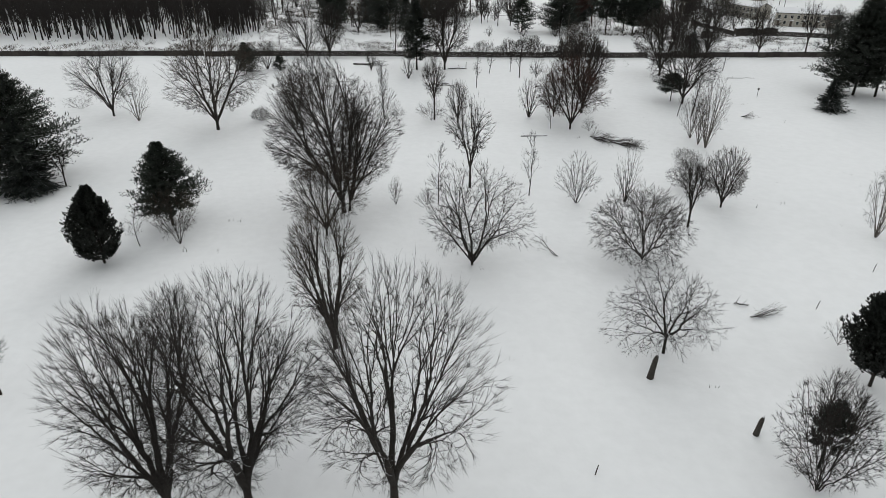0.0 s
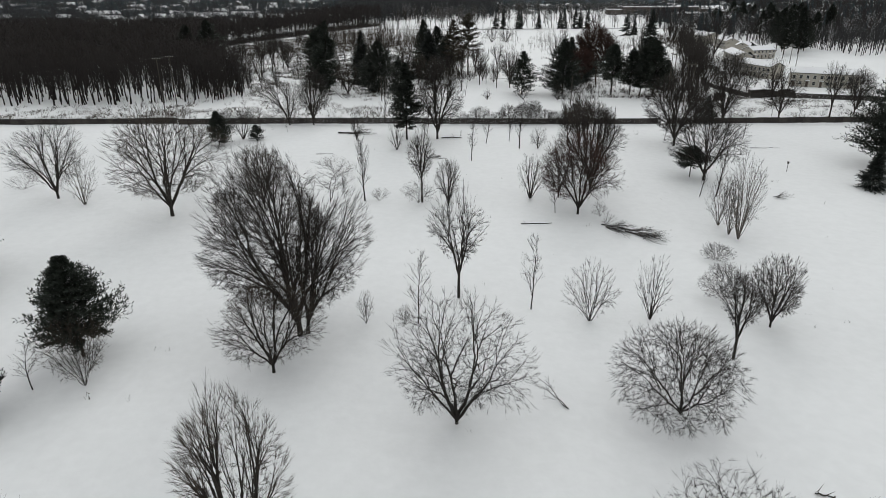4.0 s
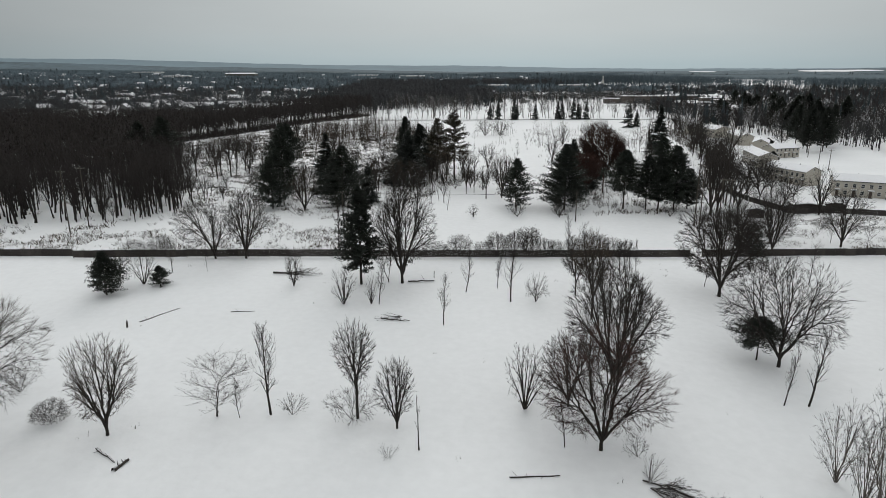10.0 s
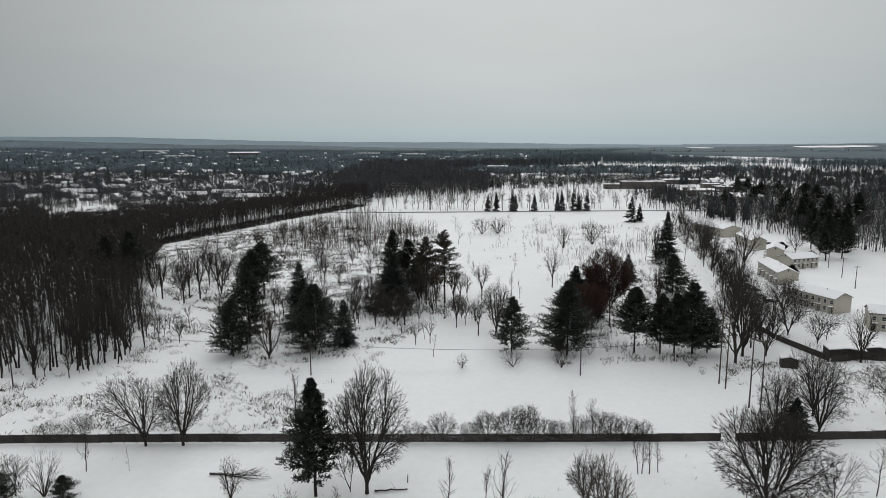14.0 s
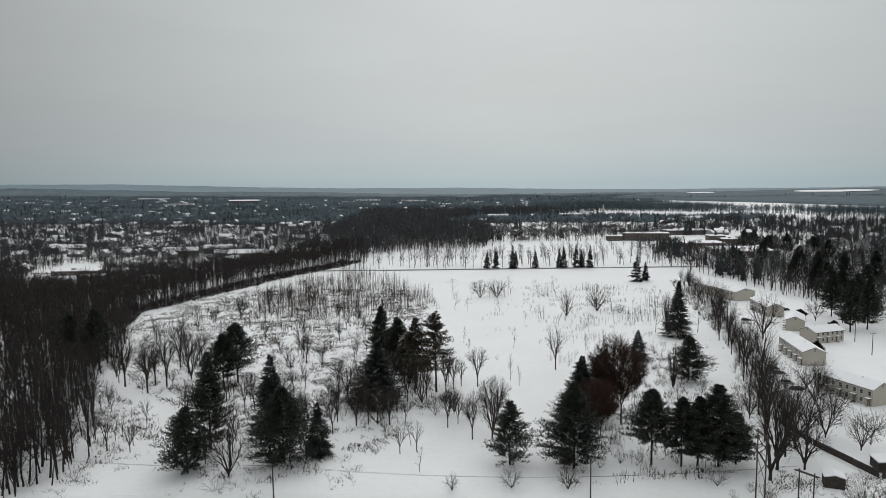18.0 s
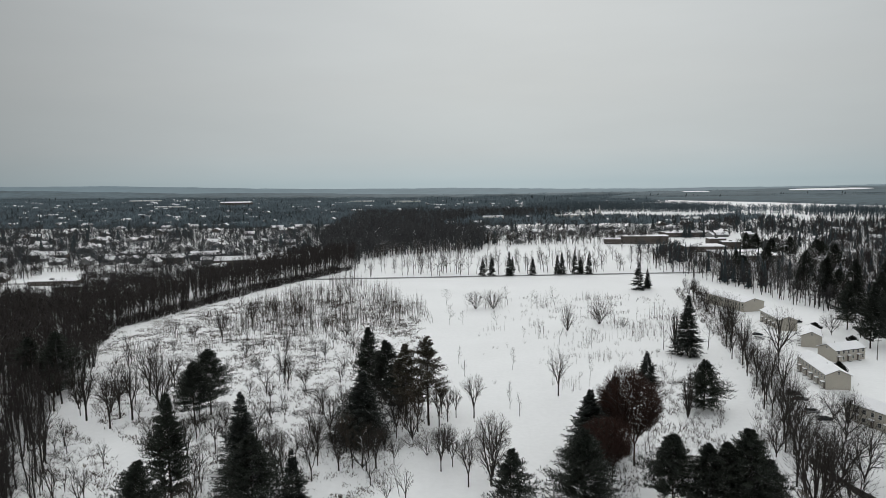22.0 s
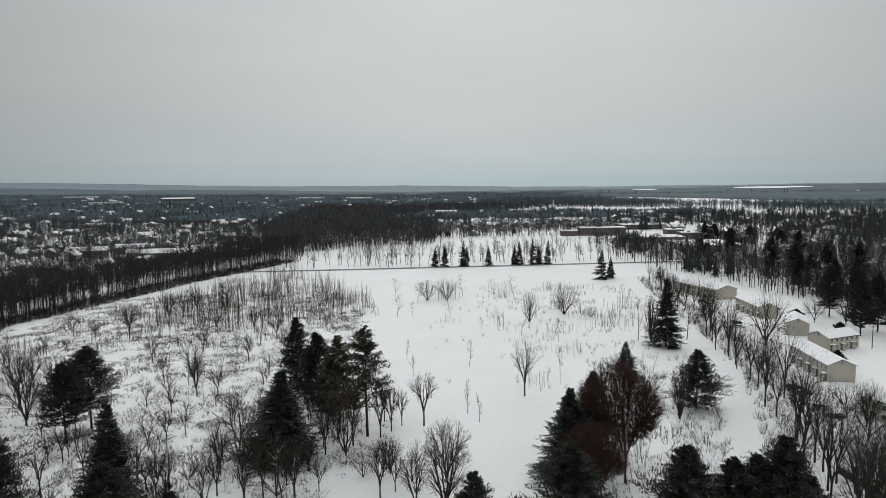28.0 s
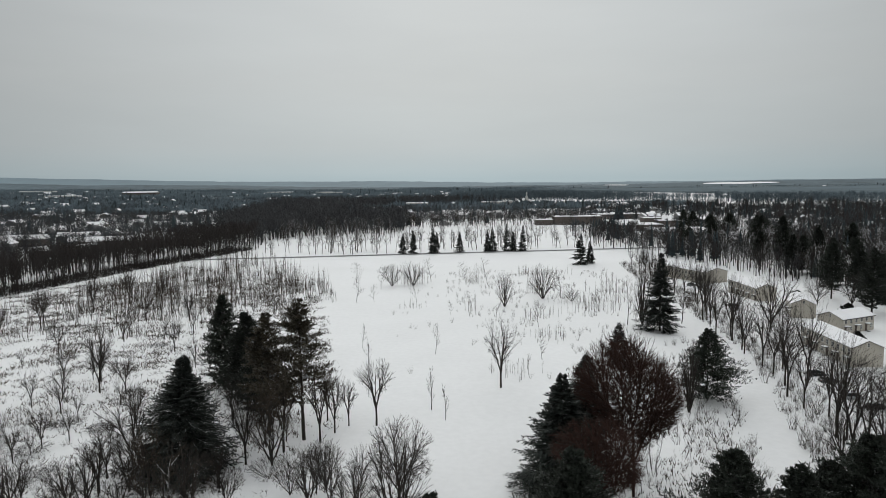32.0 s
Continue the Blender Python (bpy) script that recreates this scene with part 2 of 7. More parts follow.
def sticks(p0, p1, r0, r1, sides):
    """Tapered sticks from p0 to p1, all at once: corners and quads."""
    d = unit(p1 - p0)
    ref = np.where(np.abs(d[:, 2:3]) > 0.9, np.array([[1.0, 0, 0]]), np.array([[0, 0, 1.0]]))
    a = unit(np.cross(d, ref))
    b = np.cross(d, a)
    ang = np.arange(sides) * 2 * np.pi / sides
    ring = a[:, None] * np.cos(ang)[None, :, None] + b[:, None] * np.sin(ang)[None, :, None]
    v = np.concatenate([p0[:, None] + ring * r0[:, None, None], p1[:, None] + ring * r1[:, None, None]], 1)
    i = np.arange(sides)
    q = np.stack([i, (i + 1) % sides, (i + 1) % sides + sides, i + sides], 1)
    f = (np.arange(len(p0)) * 2 * sides)[:, None, None] + q[None]
    return v.reshape(-1, 3), f.reshape(-1, 4)


def spikes(p0, p1, r):
    """Three-sided tapering twigs: corners and triangles."""
    d = unit(p1 - p0)
    ref = np.where(np.abs(d[:, 2:3]) > 0.9, np.array([[1.0, 0, 0]]), np.array([[0, 0, 1.0]]))
    a = unit(np.cross(d, ref))
    b = np.cross(d, a)
    r = r[:, None]
    v = np.stack([p0 + a * r, p0 - a * r * 0.5 + b * r * 0.87, p0 - a * r * 0.5 - b * r * 0.87, p1], 1)
    q = np.array([(0, 1, 3), (1, 2, 3), (2, 0, 3)])
    f = (np.arange(len(p0)) * 4)[:, None, None] + q[None]
    return v.reshape(-1, 3), f.reshape(-1, 3)


def join(chunks):
    vs, fs, n = [], [], 0
    for v, f in chunks:
        vs.append(v)
        fs.append(f + n)
        n += len(v)
    return np.concatenate(vs), np.concatenate(fs)

# ---- trees: branches grown level by level ----
def grow(rng, at, way, length, radius, steps, bend, lift, taper=0.45):
    """Polylines of branches that start at `at`: points and radii."""
    n = len(at)
    pts, d = [at], unit(way)
    for k in range(steps):
        d = unit(d + rng.normal(0, bend, (n, 3)) + np.array([0, 0, lift]))
        pts.append(pts[-1] + d * (length / steps)[:, None])
    t = np.linspace(0, 1, steps + 1)
    return np.stack(pts, 1), radius[:, None] * (1 - (1 - taper) * t)[None]


def spawn(rng, pts, rad, count, lo, hi, angle, reach, thin, spread=0.25, fall=0.55):
    """Side branches along the given ones: start, way, length, radius."""
    n, m = pts.shape[:2]
    s = (lo + (hi - lo) * (np.arange(count)[None] + rng.random((n, count))) / count).ravel()
    who = np.repeat(np.arange(n), count)
    pos = s * (m - 1)
    i = np.minimum(pos.astype(int), m - 2)
    fr = (pos - i)[:, None]
    a, b = pts[who, i], pts[who, i + 1]
    tan = unit(b - a)
    side = unit(np.cross(tan, rng.normal(0, 1, tan.shape)))
    ang = (angle * (1 + rng.normal(0, spread, len(s))))[:, None]
    total = np.linalg.norm(np.diff(pts, axis=1), axis=2).sum(1)[who]
    length = total * reach * (1 - fall * s) * (0.7 + 0.6 * rng.random(len(s)))
    radius = (rad[who, i] * thin)
    return a + (b - a) * fr, tan * np.cos(ang) + side * np.sin(ang), length, radius


def runs(pts, rad):
    return (pts[:, :-1].reshape(-1, 3), pts[:, 1:].reshape(-1, 3), rad[:, :-1].ravel(), rad[:, 1:].ravel())


# per form: stems, stem lean, clear trunk share, stem bend, lift, limbs per stem, limb angle, limb reach, twigs levels
FORMS = {
    "vase": dict(stems=7, lean=0.46, clear=0.10, bend=0.08, lift=0.05, limbs=11, la=0.50, lr=0.50, subs=8, sa=0.5, fines=5),
    "tall": dict(stems=3, lean=0.20, clear=0.20, bend=0.07, lift=0.06, limbs=14, la=0.58, lr=0.38, subs=7, sa=0.55, fines=4),
    "spread": dict(stems=6, lean=0.9, clear=0.20, bend=0.14, lift=0.04, limbs=10, la=0.70, lr=0.52, subs=8, sa=0.65, fines=5),
    "clump": dict(stems=11, lean=0.50, clear=0.0, bend=0.07, lift=0.04, limbs=7, la=0.40, lr=0.42, subs=5, sa=0.45, fines=3),
    "sapling": dict(stems=1, lean=0.06, clear=0.0, bend=0.05, lift=0.04, limbs=18, la=0.5, lr=0.32, subs=4, sa=0.5, fines=3),
    "pair": dict(stems=2, lean=0.42, clear=0.05, bend=0.12, lift=0.02, limbs=14, la=0.65, lr=0.38, subs=8, sa=0.6, fines=4),
    "forest": dict(stems=1, lean=0.05, clear=0.0, bend=0.035, lift=0.03, limbs=14, la=0.5, lr=0.32, subs=5, sa=0.5, fines=3),
}


def branchwork(seed, h, w, form, dense=1.0, lean=(0.0, 0.0), stout=1.0, fine=1.0):
    """Limbs (quads) and twigs (triangles) of a bare tree h high and w wide."""
    rng, c = np.random.default_rng(seed), FORMS[form]
    st = c["stems"]
    r0 = (0.012 + 0.0011 * h) * h ** 0.5 * stout / (1 + 0.10 * st) * 1.9
    clear = c["clear"]
    segs = []
    root = np.zeros((1, 3))
    if clear:
        tp, tr = grow(rng, root, np.array([[lean[0] * 0.4, lean[1] * 0.4, 1.0]]), np.array([clear]), np.array([r0 * (1 + 0.12 * st)]), 3, 0.04, 0.0, 0.82)
        segs.append(runs(tp, tr))
        top = tp[:, -1]
    else:
        top = root
    a0 = rng.random() * 6.28
    az = a0 + np.arange(st) * 6.283 / st + rng.normal(0, 0.35, st)
    tilt = c["lean"] * rng.permutation(0.2 + 1.0 * (np.arange(st) + 0.5) / st) if st > 1 else np.full(1, c["lean"])
    way = np.stack([np.cos(az) * np.sin(tilt) + lean[0], np.sin(az) * np.sin(tilt) + lean[1], np.cos(tilt)], 1)
    start = np.repeat(top, st, 0)
    if not clear and st > 2:
        start = start + np.stack([np.cos(az), np.sin(az), 0 * az], 1) * 0.03 * w / h
    p1, q1 = grow(rng, start, way, (1 - clear) * (0.8 + 0.3 * rng.random(st)), r0 * (0.65 + 0.4 * rng.random(st)), 9, c["bend"], c["lift"], 0.16)
    segs.append(runs(p1, q1))
    limbs = max(3, round(c["limbs"] * min(1.25, dense)))
    lo = 0.30 if form in ("tall", "forest") else 0.18
    s2 = spawn(rng, p1, q1, limbs, lo, 0.97, c["la"], c["lr"], 0.5)
    p2, q2 = grow(rng, *s2, 5, 0.12, 0.07, 0.25)
    segs.append(runs(p2, q2))
    subs = max(2, round(c["subs"] * dense))
    s3 = spawn(rng, p2, q2, subs, 0.12, 1.0, c["sa"], 0.66, 0.5, fall=0.45)
    p3, q3 = grow(rng, *s3, 2, 0.16, 0.10, 0.4)
    tips = spawn(rng, p1, q1, 8, 0.75, 1.0, 0.5, 0.10, 0.6)
    p3b, q3b = grow(rng, *tips, 2, 0.1, 0.08, 0.4)
    p3, q3 = np.concatenate([p3, p3b]), np.concatenate([q3, q3b])
    fines = max(1, round(c["fines"] * dense))
    s4 = spawn(rng, p3, q3, fines, 0.1, 1.0, 0.5, 0.85, 0.6, fall=0.3)
    tw0, twd, twl, twr = s4
    tw1 = tw0 + unit(twd + np.array([0, 0, 0.3])) * twl[:, None]
    ends = np.concatenate([s.reshape(-1, 3) for s in (p1, p2, tw1)])
    sz = h / np.percentile(ends[:, 2], 98)
    mid = np.median(ends[:, :2], 0) * 0.5
    half = np.percentile(np.abs(ends[:, :2] - mid), 94)
    sx = (w / 2) / max(half, 1e-6)
    k = np.array([sx, sx, sz])
    heart = np.array([mid[0] * sx, mid[1] * sx, 0.52 * h])
    span = np.array([w / 2, w / 2, 0.48 * h])

    def inner(p, room):
        """Which ends lie inside a rounded, slightly ragged crown."""
        q = (p * k - heart) / span
        q[..., 2] = q[..., 2].clip(0)
        return np.linalg.norm(q, axis=-1) < room + rng.normal(0, 0.07, q.shape[:-1])

    hold = [np.ones(len(segs[0][0]), bool)] if clear else []
    for pts in (p1, p2):
        stay = np.cumprod(inner(pts[:, 1:], 1.02), axis=1).astype(bool)
        if pts is p2:
            stay &= inner(pts[:, :1], 0.93)
        hold.append(stay.ravel())
    keep = np.concatenate(hold)
    a, b, ra, rb = [np.concatenate(x)[keep] for x in zip(*segs)]
    a, b = a * k, b * k
    keep = inner(p3[:, 2], 1.06) & inner(p3[:, 0], 1.0)
    p3, q3 = p3[keep] * k, q3[keep]
    keep = inner(tw1, 1.10) & inner(tw0, 1.04)
    tw0, tw1, twr = tw0[keep] * k, tw1[keep] * k, twr[keep]
    ra, rb = np.maximum(ra, 0.014 + 0.001 * h), np.maximum(rb, 0.012 + 0.0009 * h)
    big = ra > 0.06
    chunks = [sticks(a[big], b[big], ra[big], rb[big], 6)]
    if (~big).any():
        chunks.append(sticks(a[~big], b[~big], ra[~big], rb[~big], 3))
    fr = np.maximum(q3[:, 0] * 0.6, (0.011 + 0.0008 * h) * fine)
    m1, m2 = spikes(p3[:, 0], p3[:, 1] + (p3[:, 1] - p3[:, 0]) * 0.1, fr), spikes(p3[:, 1], p3[:, 2], fr * 0.8)
    tw = spikes(tw0, tw1, np.full(len(tw0), (0.010 + 0.0006 * h) * fine))
    return join(chunks), join([m1, m2, tw])


# per form: leaf points, clear trunk share, crown middle, upper and lower half height, widest push, stems, droop
CROWNS = {
    "vase": dict(n=950, clear=0.09, mid=0.58, up=0.40, down=0.44, stems=5, droop=0.0, step=0.27, floor=0.27, shell=4.5),
    "tall": dict(n=540, clear=0.22, mid=0.58, up=0.40, down=0.38, stems=3, droop=0.0, step=0.25, floor=0.40, shell=3.4),
    "spread": dict(n=640, clear=0.04, mid=0.54, up=0.42, down=0.46, stems=6, droop=0.10, step=0.31, floor=0.14, shell=3.6),
    "orchard": dict(n=640, clear=0.20, mid=0.56, up=0.42, down=0.34, stems=5, droop=0.24, step=0.33, floor=0.02, shell=3.2),
    "clump": dict(n=380, clear=0.0, mid=0.56, up=0.42, down=0.50, stems=11, droop=0.0, step=0.34, floor=0.30, shell=4.0),
}


def crownwork(seed, h, w, form, dense, lean, stout, fine, twigs=9):
    """Limbs (quads) and twigs (triangles) that fork again and again to fill a rounded crown."""
    rng, c = np.random.default_rng(seed), CROWNS[form]
    n = max(24, round(c["n"] * dense * min(1.0, 0.25 + w * h / 110)))
    d = unit(rng.normal(0, 1, (n, 3)))
    lumps = unit(rng.normal(0, 1, (9, 3)))
    swell = 1.0 + 0.13 * ((d @ lumps.T) > 0.72).sum(1) - 0.16 * ((d @ -lumps.T) > 0.80).sum(1)
    r = rng.random(n) ** (1 / c["shell"]) * swell.clip(0.72, 1.18)
    leaf = d * r[:, None] * np.array([w * 0.47, w * 0.47, 1.0])
    leaf[:, 2] *= np.where(leaf[:, 2] > 0, c["up"], c["down"]) * h
    away = np.hypot(leaf[:, 0], leaf[:, 1]) / (w / 2)
    leaf[:, 2] += (c["mid"] - c["droop"] * away ** 2) * h
    leaf[:, 2] = np.maximum(leaf[:, 2], h * (c["clear"] + 0.04 + c["floor"] * away * rng.uniform(0.85, 1.25, n)))
    leaf[:, :2] += np.outer(leaf[:, 2], lean)
    tip = (0.0095 + 0.00062 * h) * fine
    base = (0.011 + 0.0010 * h) * h ** 0.5 * 2.7 * stout / (1 + 0.08 * c["stems"])
    power = math.log(max(base / tip, 1.6)) / math.log(n / c["stems"] + 1)
    segs, ends = [], []
    todo = []
    top = np.zeros(3)
    if c["clear"]:
        top = np.array([lean[0] * 0.5, lean[1] * 0.5, 1.0]) * c["clear"] * h
        foot, elbow = np.array([0, 0, -0.1]), top * 0.5 + np.array([*rng.normal(0, 0.02, 2), 0])
        segs += [(foot, elbow, base * 1.3, base * 1.1), (elbow, top, base * 1.1, base * (1.0 if c["stems"] == 1 else 1.05))]
    if c["stems"] == 1:
        todo.append((top, unit(top), np.arange(n)))
    else:
        seedpt = leaf[rng.choice(n, c["stems"], replace=False)]
        for turn in range(3):
            who = ((unit(leaf - top)[:, None] - unit(seedpt - top)[None]) ** 2).sum(2).argmin(1)
            seedpt = np.array([leaf[who == k].mean(0) if (who == k).any() else seedpt[k] for k in range(c["stems"])])
        for k in range(c["stems"]):
            mine = np.flatnonzero(who == k)
            if len(mine):
                way = unit((leaf[mine].mean(0) - top) * np.array([0.75, 0.75, 1.0]))
                foot = top - np.array([0, 0, 0.1]) + (0 if c["clear"] else 0.03 * w) * np.array([way[0], way[1], 0])
                if not c["clear"]:
                    segs.append((top - np.array([0, 0, 0.2]), foot, base * 0.8, base * 0.6))
                todo.append((foot, way, mine))
    while todo:
        p, way, mine = todo.pop()
        k = len(mine)
        pts = leaf[mine]
        if k <= 2:
            for q in pts:
                ends.append((p, way, q))
            continue
        to = pts.mean(0) - p
        far = math.sqrt(to @ to) + 1e-6
        step = far * c["step"] * (0.75 + 0.5 * rng.random()) * (1.25 if k < 12 else 1.0)
        aim = way * 0.62 + to / far * 0.70 + rng.normal(0, 0.11 if form in ("spread", "orchard") else 0.035, 3) + np.array([0, 0, 0.10])
        aim /= math.sqrt(aim @ aim)
        q = p + aim * step
        ra = tip * k ** power
        if k < 9:
            segs.append((p, q, ra, ra * 0.9))
            m2 = p
        m1 = p + way * step * 0.33 + rng.normal(0, 0.025 * step, 3)
        m2 = m2 if k < 9 else q - (aim * 0.8 + to / far * 0.2) * step * 0.33 + rng.normal(0, 0.025 * step, 3)
        for a, b, s in ((p, m1, 0.0), (m1, m2, 0.04), (m2, q, 0.08)) if k >= 9 else ():
            segs.append((a, b, ra * (1 - s), ra * (0.96 - s)))
        new_way = (q - m2) / (math.sqrt((q - m2) @ (q - m2)) + 1e-6)
        rel = pts - q
        rel = rel / (np.sqrt((rel * rel).sum(1, keepdims=True)) + 1e-6) + rel * (0.30 / far)
        rel = rel - rel.mean(0)
        axis = np.linalg.eigh(rel.T @ rel)[1][:, 2]
        order = np.argsort(rel @ axis)
        cut = min(k - 1, max(1, int(k * rng.uniform(0.30, 0.70))))
        todo.append((q, new_way, mine[order[:cut]]))
        todo.append((q, new_way, mine[order[cut:]]))
    a, b = np.array([s[0] for s in segs]), np.array([s[1] for s in segs])
    ra, rb = np.array([s[2] for s in segs]), np.array([s[3] for s in segs])
    big = ra > 0.055
    chunks = [sticks(a[~big], b[~big], ra[~big], rb[~big], 3)]
    if big.any():
        chunks.append(sticks(a[big], b[big], ra[big], rb[big], 6))
    e0, ew, e1 = (np.array([e[k] for e in ends]) for k in range(3))
    mid = e0 + (e1 - e0) * 0.5 + ew * np.linalg.norm(e1 - e0, axis=1)[:, None] * 0.10
    tr = np.full(len(e0), tip)
    tw = [spikes(e0, mid + (mid - e0) * 0.1, tr), spikes(mid, e1, tr * 0.85)]
    out = unit(e1 - e0)
    # fine twigs: along the last shoots and along the thin limbs
    thin = np.flatnonzero(ra < tip * 9 ** power)
    m = twigs if h > 7 else min(6, twigs)
    s = rng.uniform(0.0, 0.95, (len(e0), m))
    b0 = (mid[:, None] + (e1 - mid)[:, None] * s[..., None]).reshape(-1, 3)
    bd = np.repeat(out, m, 0)
    s2 = rng.uniform(0, 1, (len(thin), 1))
    b0 = np.concatenate([b0, a[thin] + (b - a)[thin] * s2])
    bd = unit(np.concatenate([bd, unit(b - a)[thin]]) + rng.normal(0, 0.24, b0.shape) + np.array([0, 0, 0.22]))
    ln = (0.046 * (w + h) / 2 + 0.12) * rng.uniform(0.4, 1.3, len(b0))
    tw.append(spikes(b0, b0 + bd * ln[:, None], np.full(len(b0), tip * 0.55)))
    return join(chunks), join(tw)


TREES = [0]


def bare(name, x, y, h, w, form, label, category="tree", group="", limb=None, twig=None, dense=1.0, lean=(0, 0), stout=1.0, fine=1.0, turn=0.0):
    TREES[0] += 1
    make = crownwork if form in CROWNS else branchwork
    if form == "tall":
        stout *= 0.78
    more = {}
    if y > 340:
        dense, fine = dense * 0.46, fine * 1.45
        more = {"twigs": 5} if form in CROWNS else {}
    limbs, twigs = make(TREES[0], h, w, form, dense, lean, stout, fine, **more)
    t = thing(name, pose(x, y, land(x, y) - 0.06, 0, 0, turn), label, category, group)
    piece("trunk", mesh_of("trunk", *limbs, limb or BARK, True), t)
    piece("crown", mesh_of("crown", *twigs, twig or TWIG), t)
    return t


def maple(x, y, h, w, label="dark bare maple with ascending limbs standing in snow", **more):
    more["dense"] = more.get("dense", 1.0) * (1.0 if y < 120 else 1.45)
    return bare("maple_tree", x, y, h, w, more.pop("form", "vase"), label, group="bare trees in the snowy meadow", **more)


def slender(x, y, h, w, label="slender bare tree with fine grey twigs in snow", **more):
    return bare("bare_tree", x, y, h, w, more.pop("form", "tall"), label, group="bare trees in the snowy meadow", **more)


def apple(x, y, h, w, label="low spreading bare apple tree rising out of snow", **more):
    return bare("apple_tree", x, y, h, w, more.pop("form", "spread"), label, group="bare trees in the snowy meadow", **more)


def birch(x, y, h, w, label="pale bare birch clump with thin stems in snow", **more):
    return bare("birch_tree", x, y, h, w, more.pop("form", "clump"), label, limb=BIRCH, stout=more.pop("stout", 0.5), fine=more.pop("fine", 0.7), group="birches in the meadow", **more)


def shrub(x, y, h, w, label="leafless many-stemmed shrub poking out of snow", **more):
    return bare("shrub", x, y, h, w, more.pop("form", "clump"), label, "shrub", "leafless shrubs", stout=more.pop("stout", 0.45), **more)


def sapling(x, y, h, w, label="thin leafless sapling standing in the snow", **more):
    return bare("sapling", x, y, h, w, more.pop("form", "sapling"), label, "sapling", "young saplings", **more)


# ---- conifers: whorls of boughs set with needle sprays ----
def boughwork(seed, h, w, form, dense=1.0, low=0.06):
    """Trunk and boughs (quads) and needle sprays (triangles) of a conifer."""
    rng = np.random.default_rng(seed)
    n = round({"spruce": 230, "pine": 230, "thuja": 330}[form] * dense * min(1.5, max(1.0, w * h / 170)))
    u = rng.random(n) ** (0.85 if form == "spruce" else 0.8)
    z = low + (0.985 - low) * u
    if form == "pine":
        z = low + (0.99 - low) * (np.round(u * 17) / 17 + rng.normal(0, 0.014, n)).clip(0, 1)
    s = (z - low) / (1 - low)
    if form == "spruce":
        reach = (1.01 - s) ** 1.02 * (0.70 + 0.40 * rng.random(n)) + 0.02
        droop = -0.25 - 0.25 * (1 - s) + 0.5 * s
    elif form == "pine":
        reach = (0.42 + 0.58 * (s * 4).clip(0, 1)) * (1.02 - s) ** 0.88 * (0.55 + 0.52 * rng.random(n)) + 0.03
        droop = 0.10 * rng.normal(0, 1, n) + 0.02 + 0.40 * s
    else:
        reach = (np.sin(np.pi * (0.20 + 0.80 * s) ** 0.85).clip(0.05)) * (0.85 + 0.2 * rng.random(n))
        droop = 0.7 + 0 * s
    az = rng.random(n) * 6.283 if form != "pine" else np.round(u * 17) * 1.9 + rng.integers(0, 7, n) * 6.283 / 7 + rng.normal(0, 0.2, n)
    lop = 1 + 0.18 * np.cos(az - rng.random() * 6.28) + 0.10 * np.sin(z * 17 + az)
    length = reach * lop * w / 2
    at = np.stack([0 * z, 0 * z, z * h], 1)
    if form == "thuja":
        at[:, 2] -= length * 0.6
        at[:, 2] = at[:, 2].clip(0.05 * h)
    way = np.stack([np.cos(az), np.sin(az), droop], 1)
    pts, rad = grow(rng, at, way, length, np.full(n, 0.02 + 0.002 * h), 4, 0.05, 0.07 if form != "thuja" else 0.25, 0.3)
    m = 13
    zt = np.linspace(0, h * 0.99, m)
    wob = np.cumsum(rng.normal(0, 0.012, (m, 2)), 0) * h * 0.12
    wob[0] = 0
    tp = np.column_stack([wob, zt])
    tr = (0.012 * h + 0.05) * (1 - 0.93 * np.linspace(0, 1, m))
    fit_w = (w / 2) / np.percentile(np.hypot(pts[:, -1, 0], pts[:, -1, 1]), 78) * (0.95 if form == "thuja" else 0.88)
    pts[..., :2] *= fit_w
    length = length * fit_w
    limbs = join([sticks(tp[:-1], tp[1:], tr[:-1], tr[1:], 7), sticks(*runs(pts, rad), 3)])
    # sprays along each bough
    per = {"spruce": 36, "pine": 41, "thuja": 36}[form]
    g = (np.arange(per)[None] + rng.random((n, per))) / per
    g = 0.10 + 0.90 * g if form == "spruce" else 0.22 + 0.78 * g ** 0.85
    pos = (g * 4).clip(0, 3.999)
    i = pos.astype(int)
    who = np.repeat(np.arange(n), per).reshape(n, per)
    a, b = pts[who, i], pts[who, i + 1]
    base = (a + (b - a) * (pos - i)[..., None]).reshape(-1, 3)
    tan = unit((b - a).reshape(-1, 3))
    side = unit(np.cross(tan, np.array([[0, 0, 1.0]])))
    up = np.cross(side, tan)
    sign = np.where(rng.random(len(base)) < 0.5, -1.0, 1.0)[:, None]
    ll = np.repeat(length, per)
    gf = g.ravel()
    if form == "spruce":
        ext = (0.36 * ll * (1.05 - gf) + 0.32 + 0.016 * h)
        d = unit(tan * 0.65 + side * sign * rng.uniform(0.3, 1.0, (len(base), 1)) + up * rng.normal(-0.12, 0.22, (len(base), 1)))
        wid = 0.055 + 0.035 * rng.random(len(base)) + 0.003 * h
    elif form == "pine":
        base = base + rng.normal(0, 0.10, base.shape) * ll[:, None] ** 0.5 * np.array([1, 1, 0.5])
        ext = 0.36 + 0.22 * ll ** 0.5 * rng.random(len(base)) + 0.012 * h
        d = unit(tan * 0.5 + side * rng.normal(0, 0.8, (len(base), 1)) + up * (0.35 + rng.normal(0, 0.45, (len(base), 1))))
        wid = 0.06 + 0.04 * rng.random(len(base)) + 0.0025 * h
    else:
        base = base + rng.normal(0, 0.12, base.shape)
        ext = 0.38 + 0.2 * rng.random(len(base))
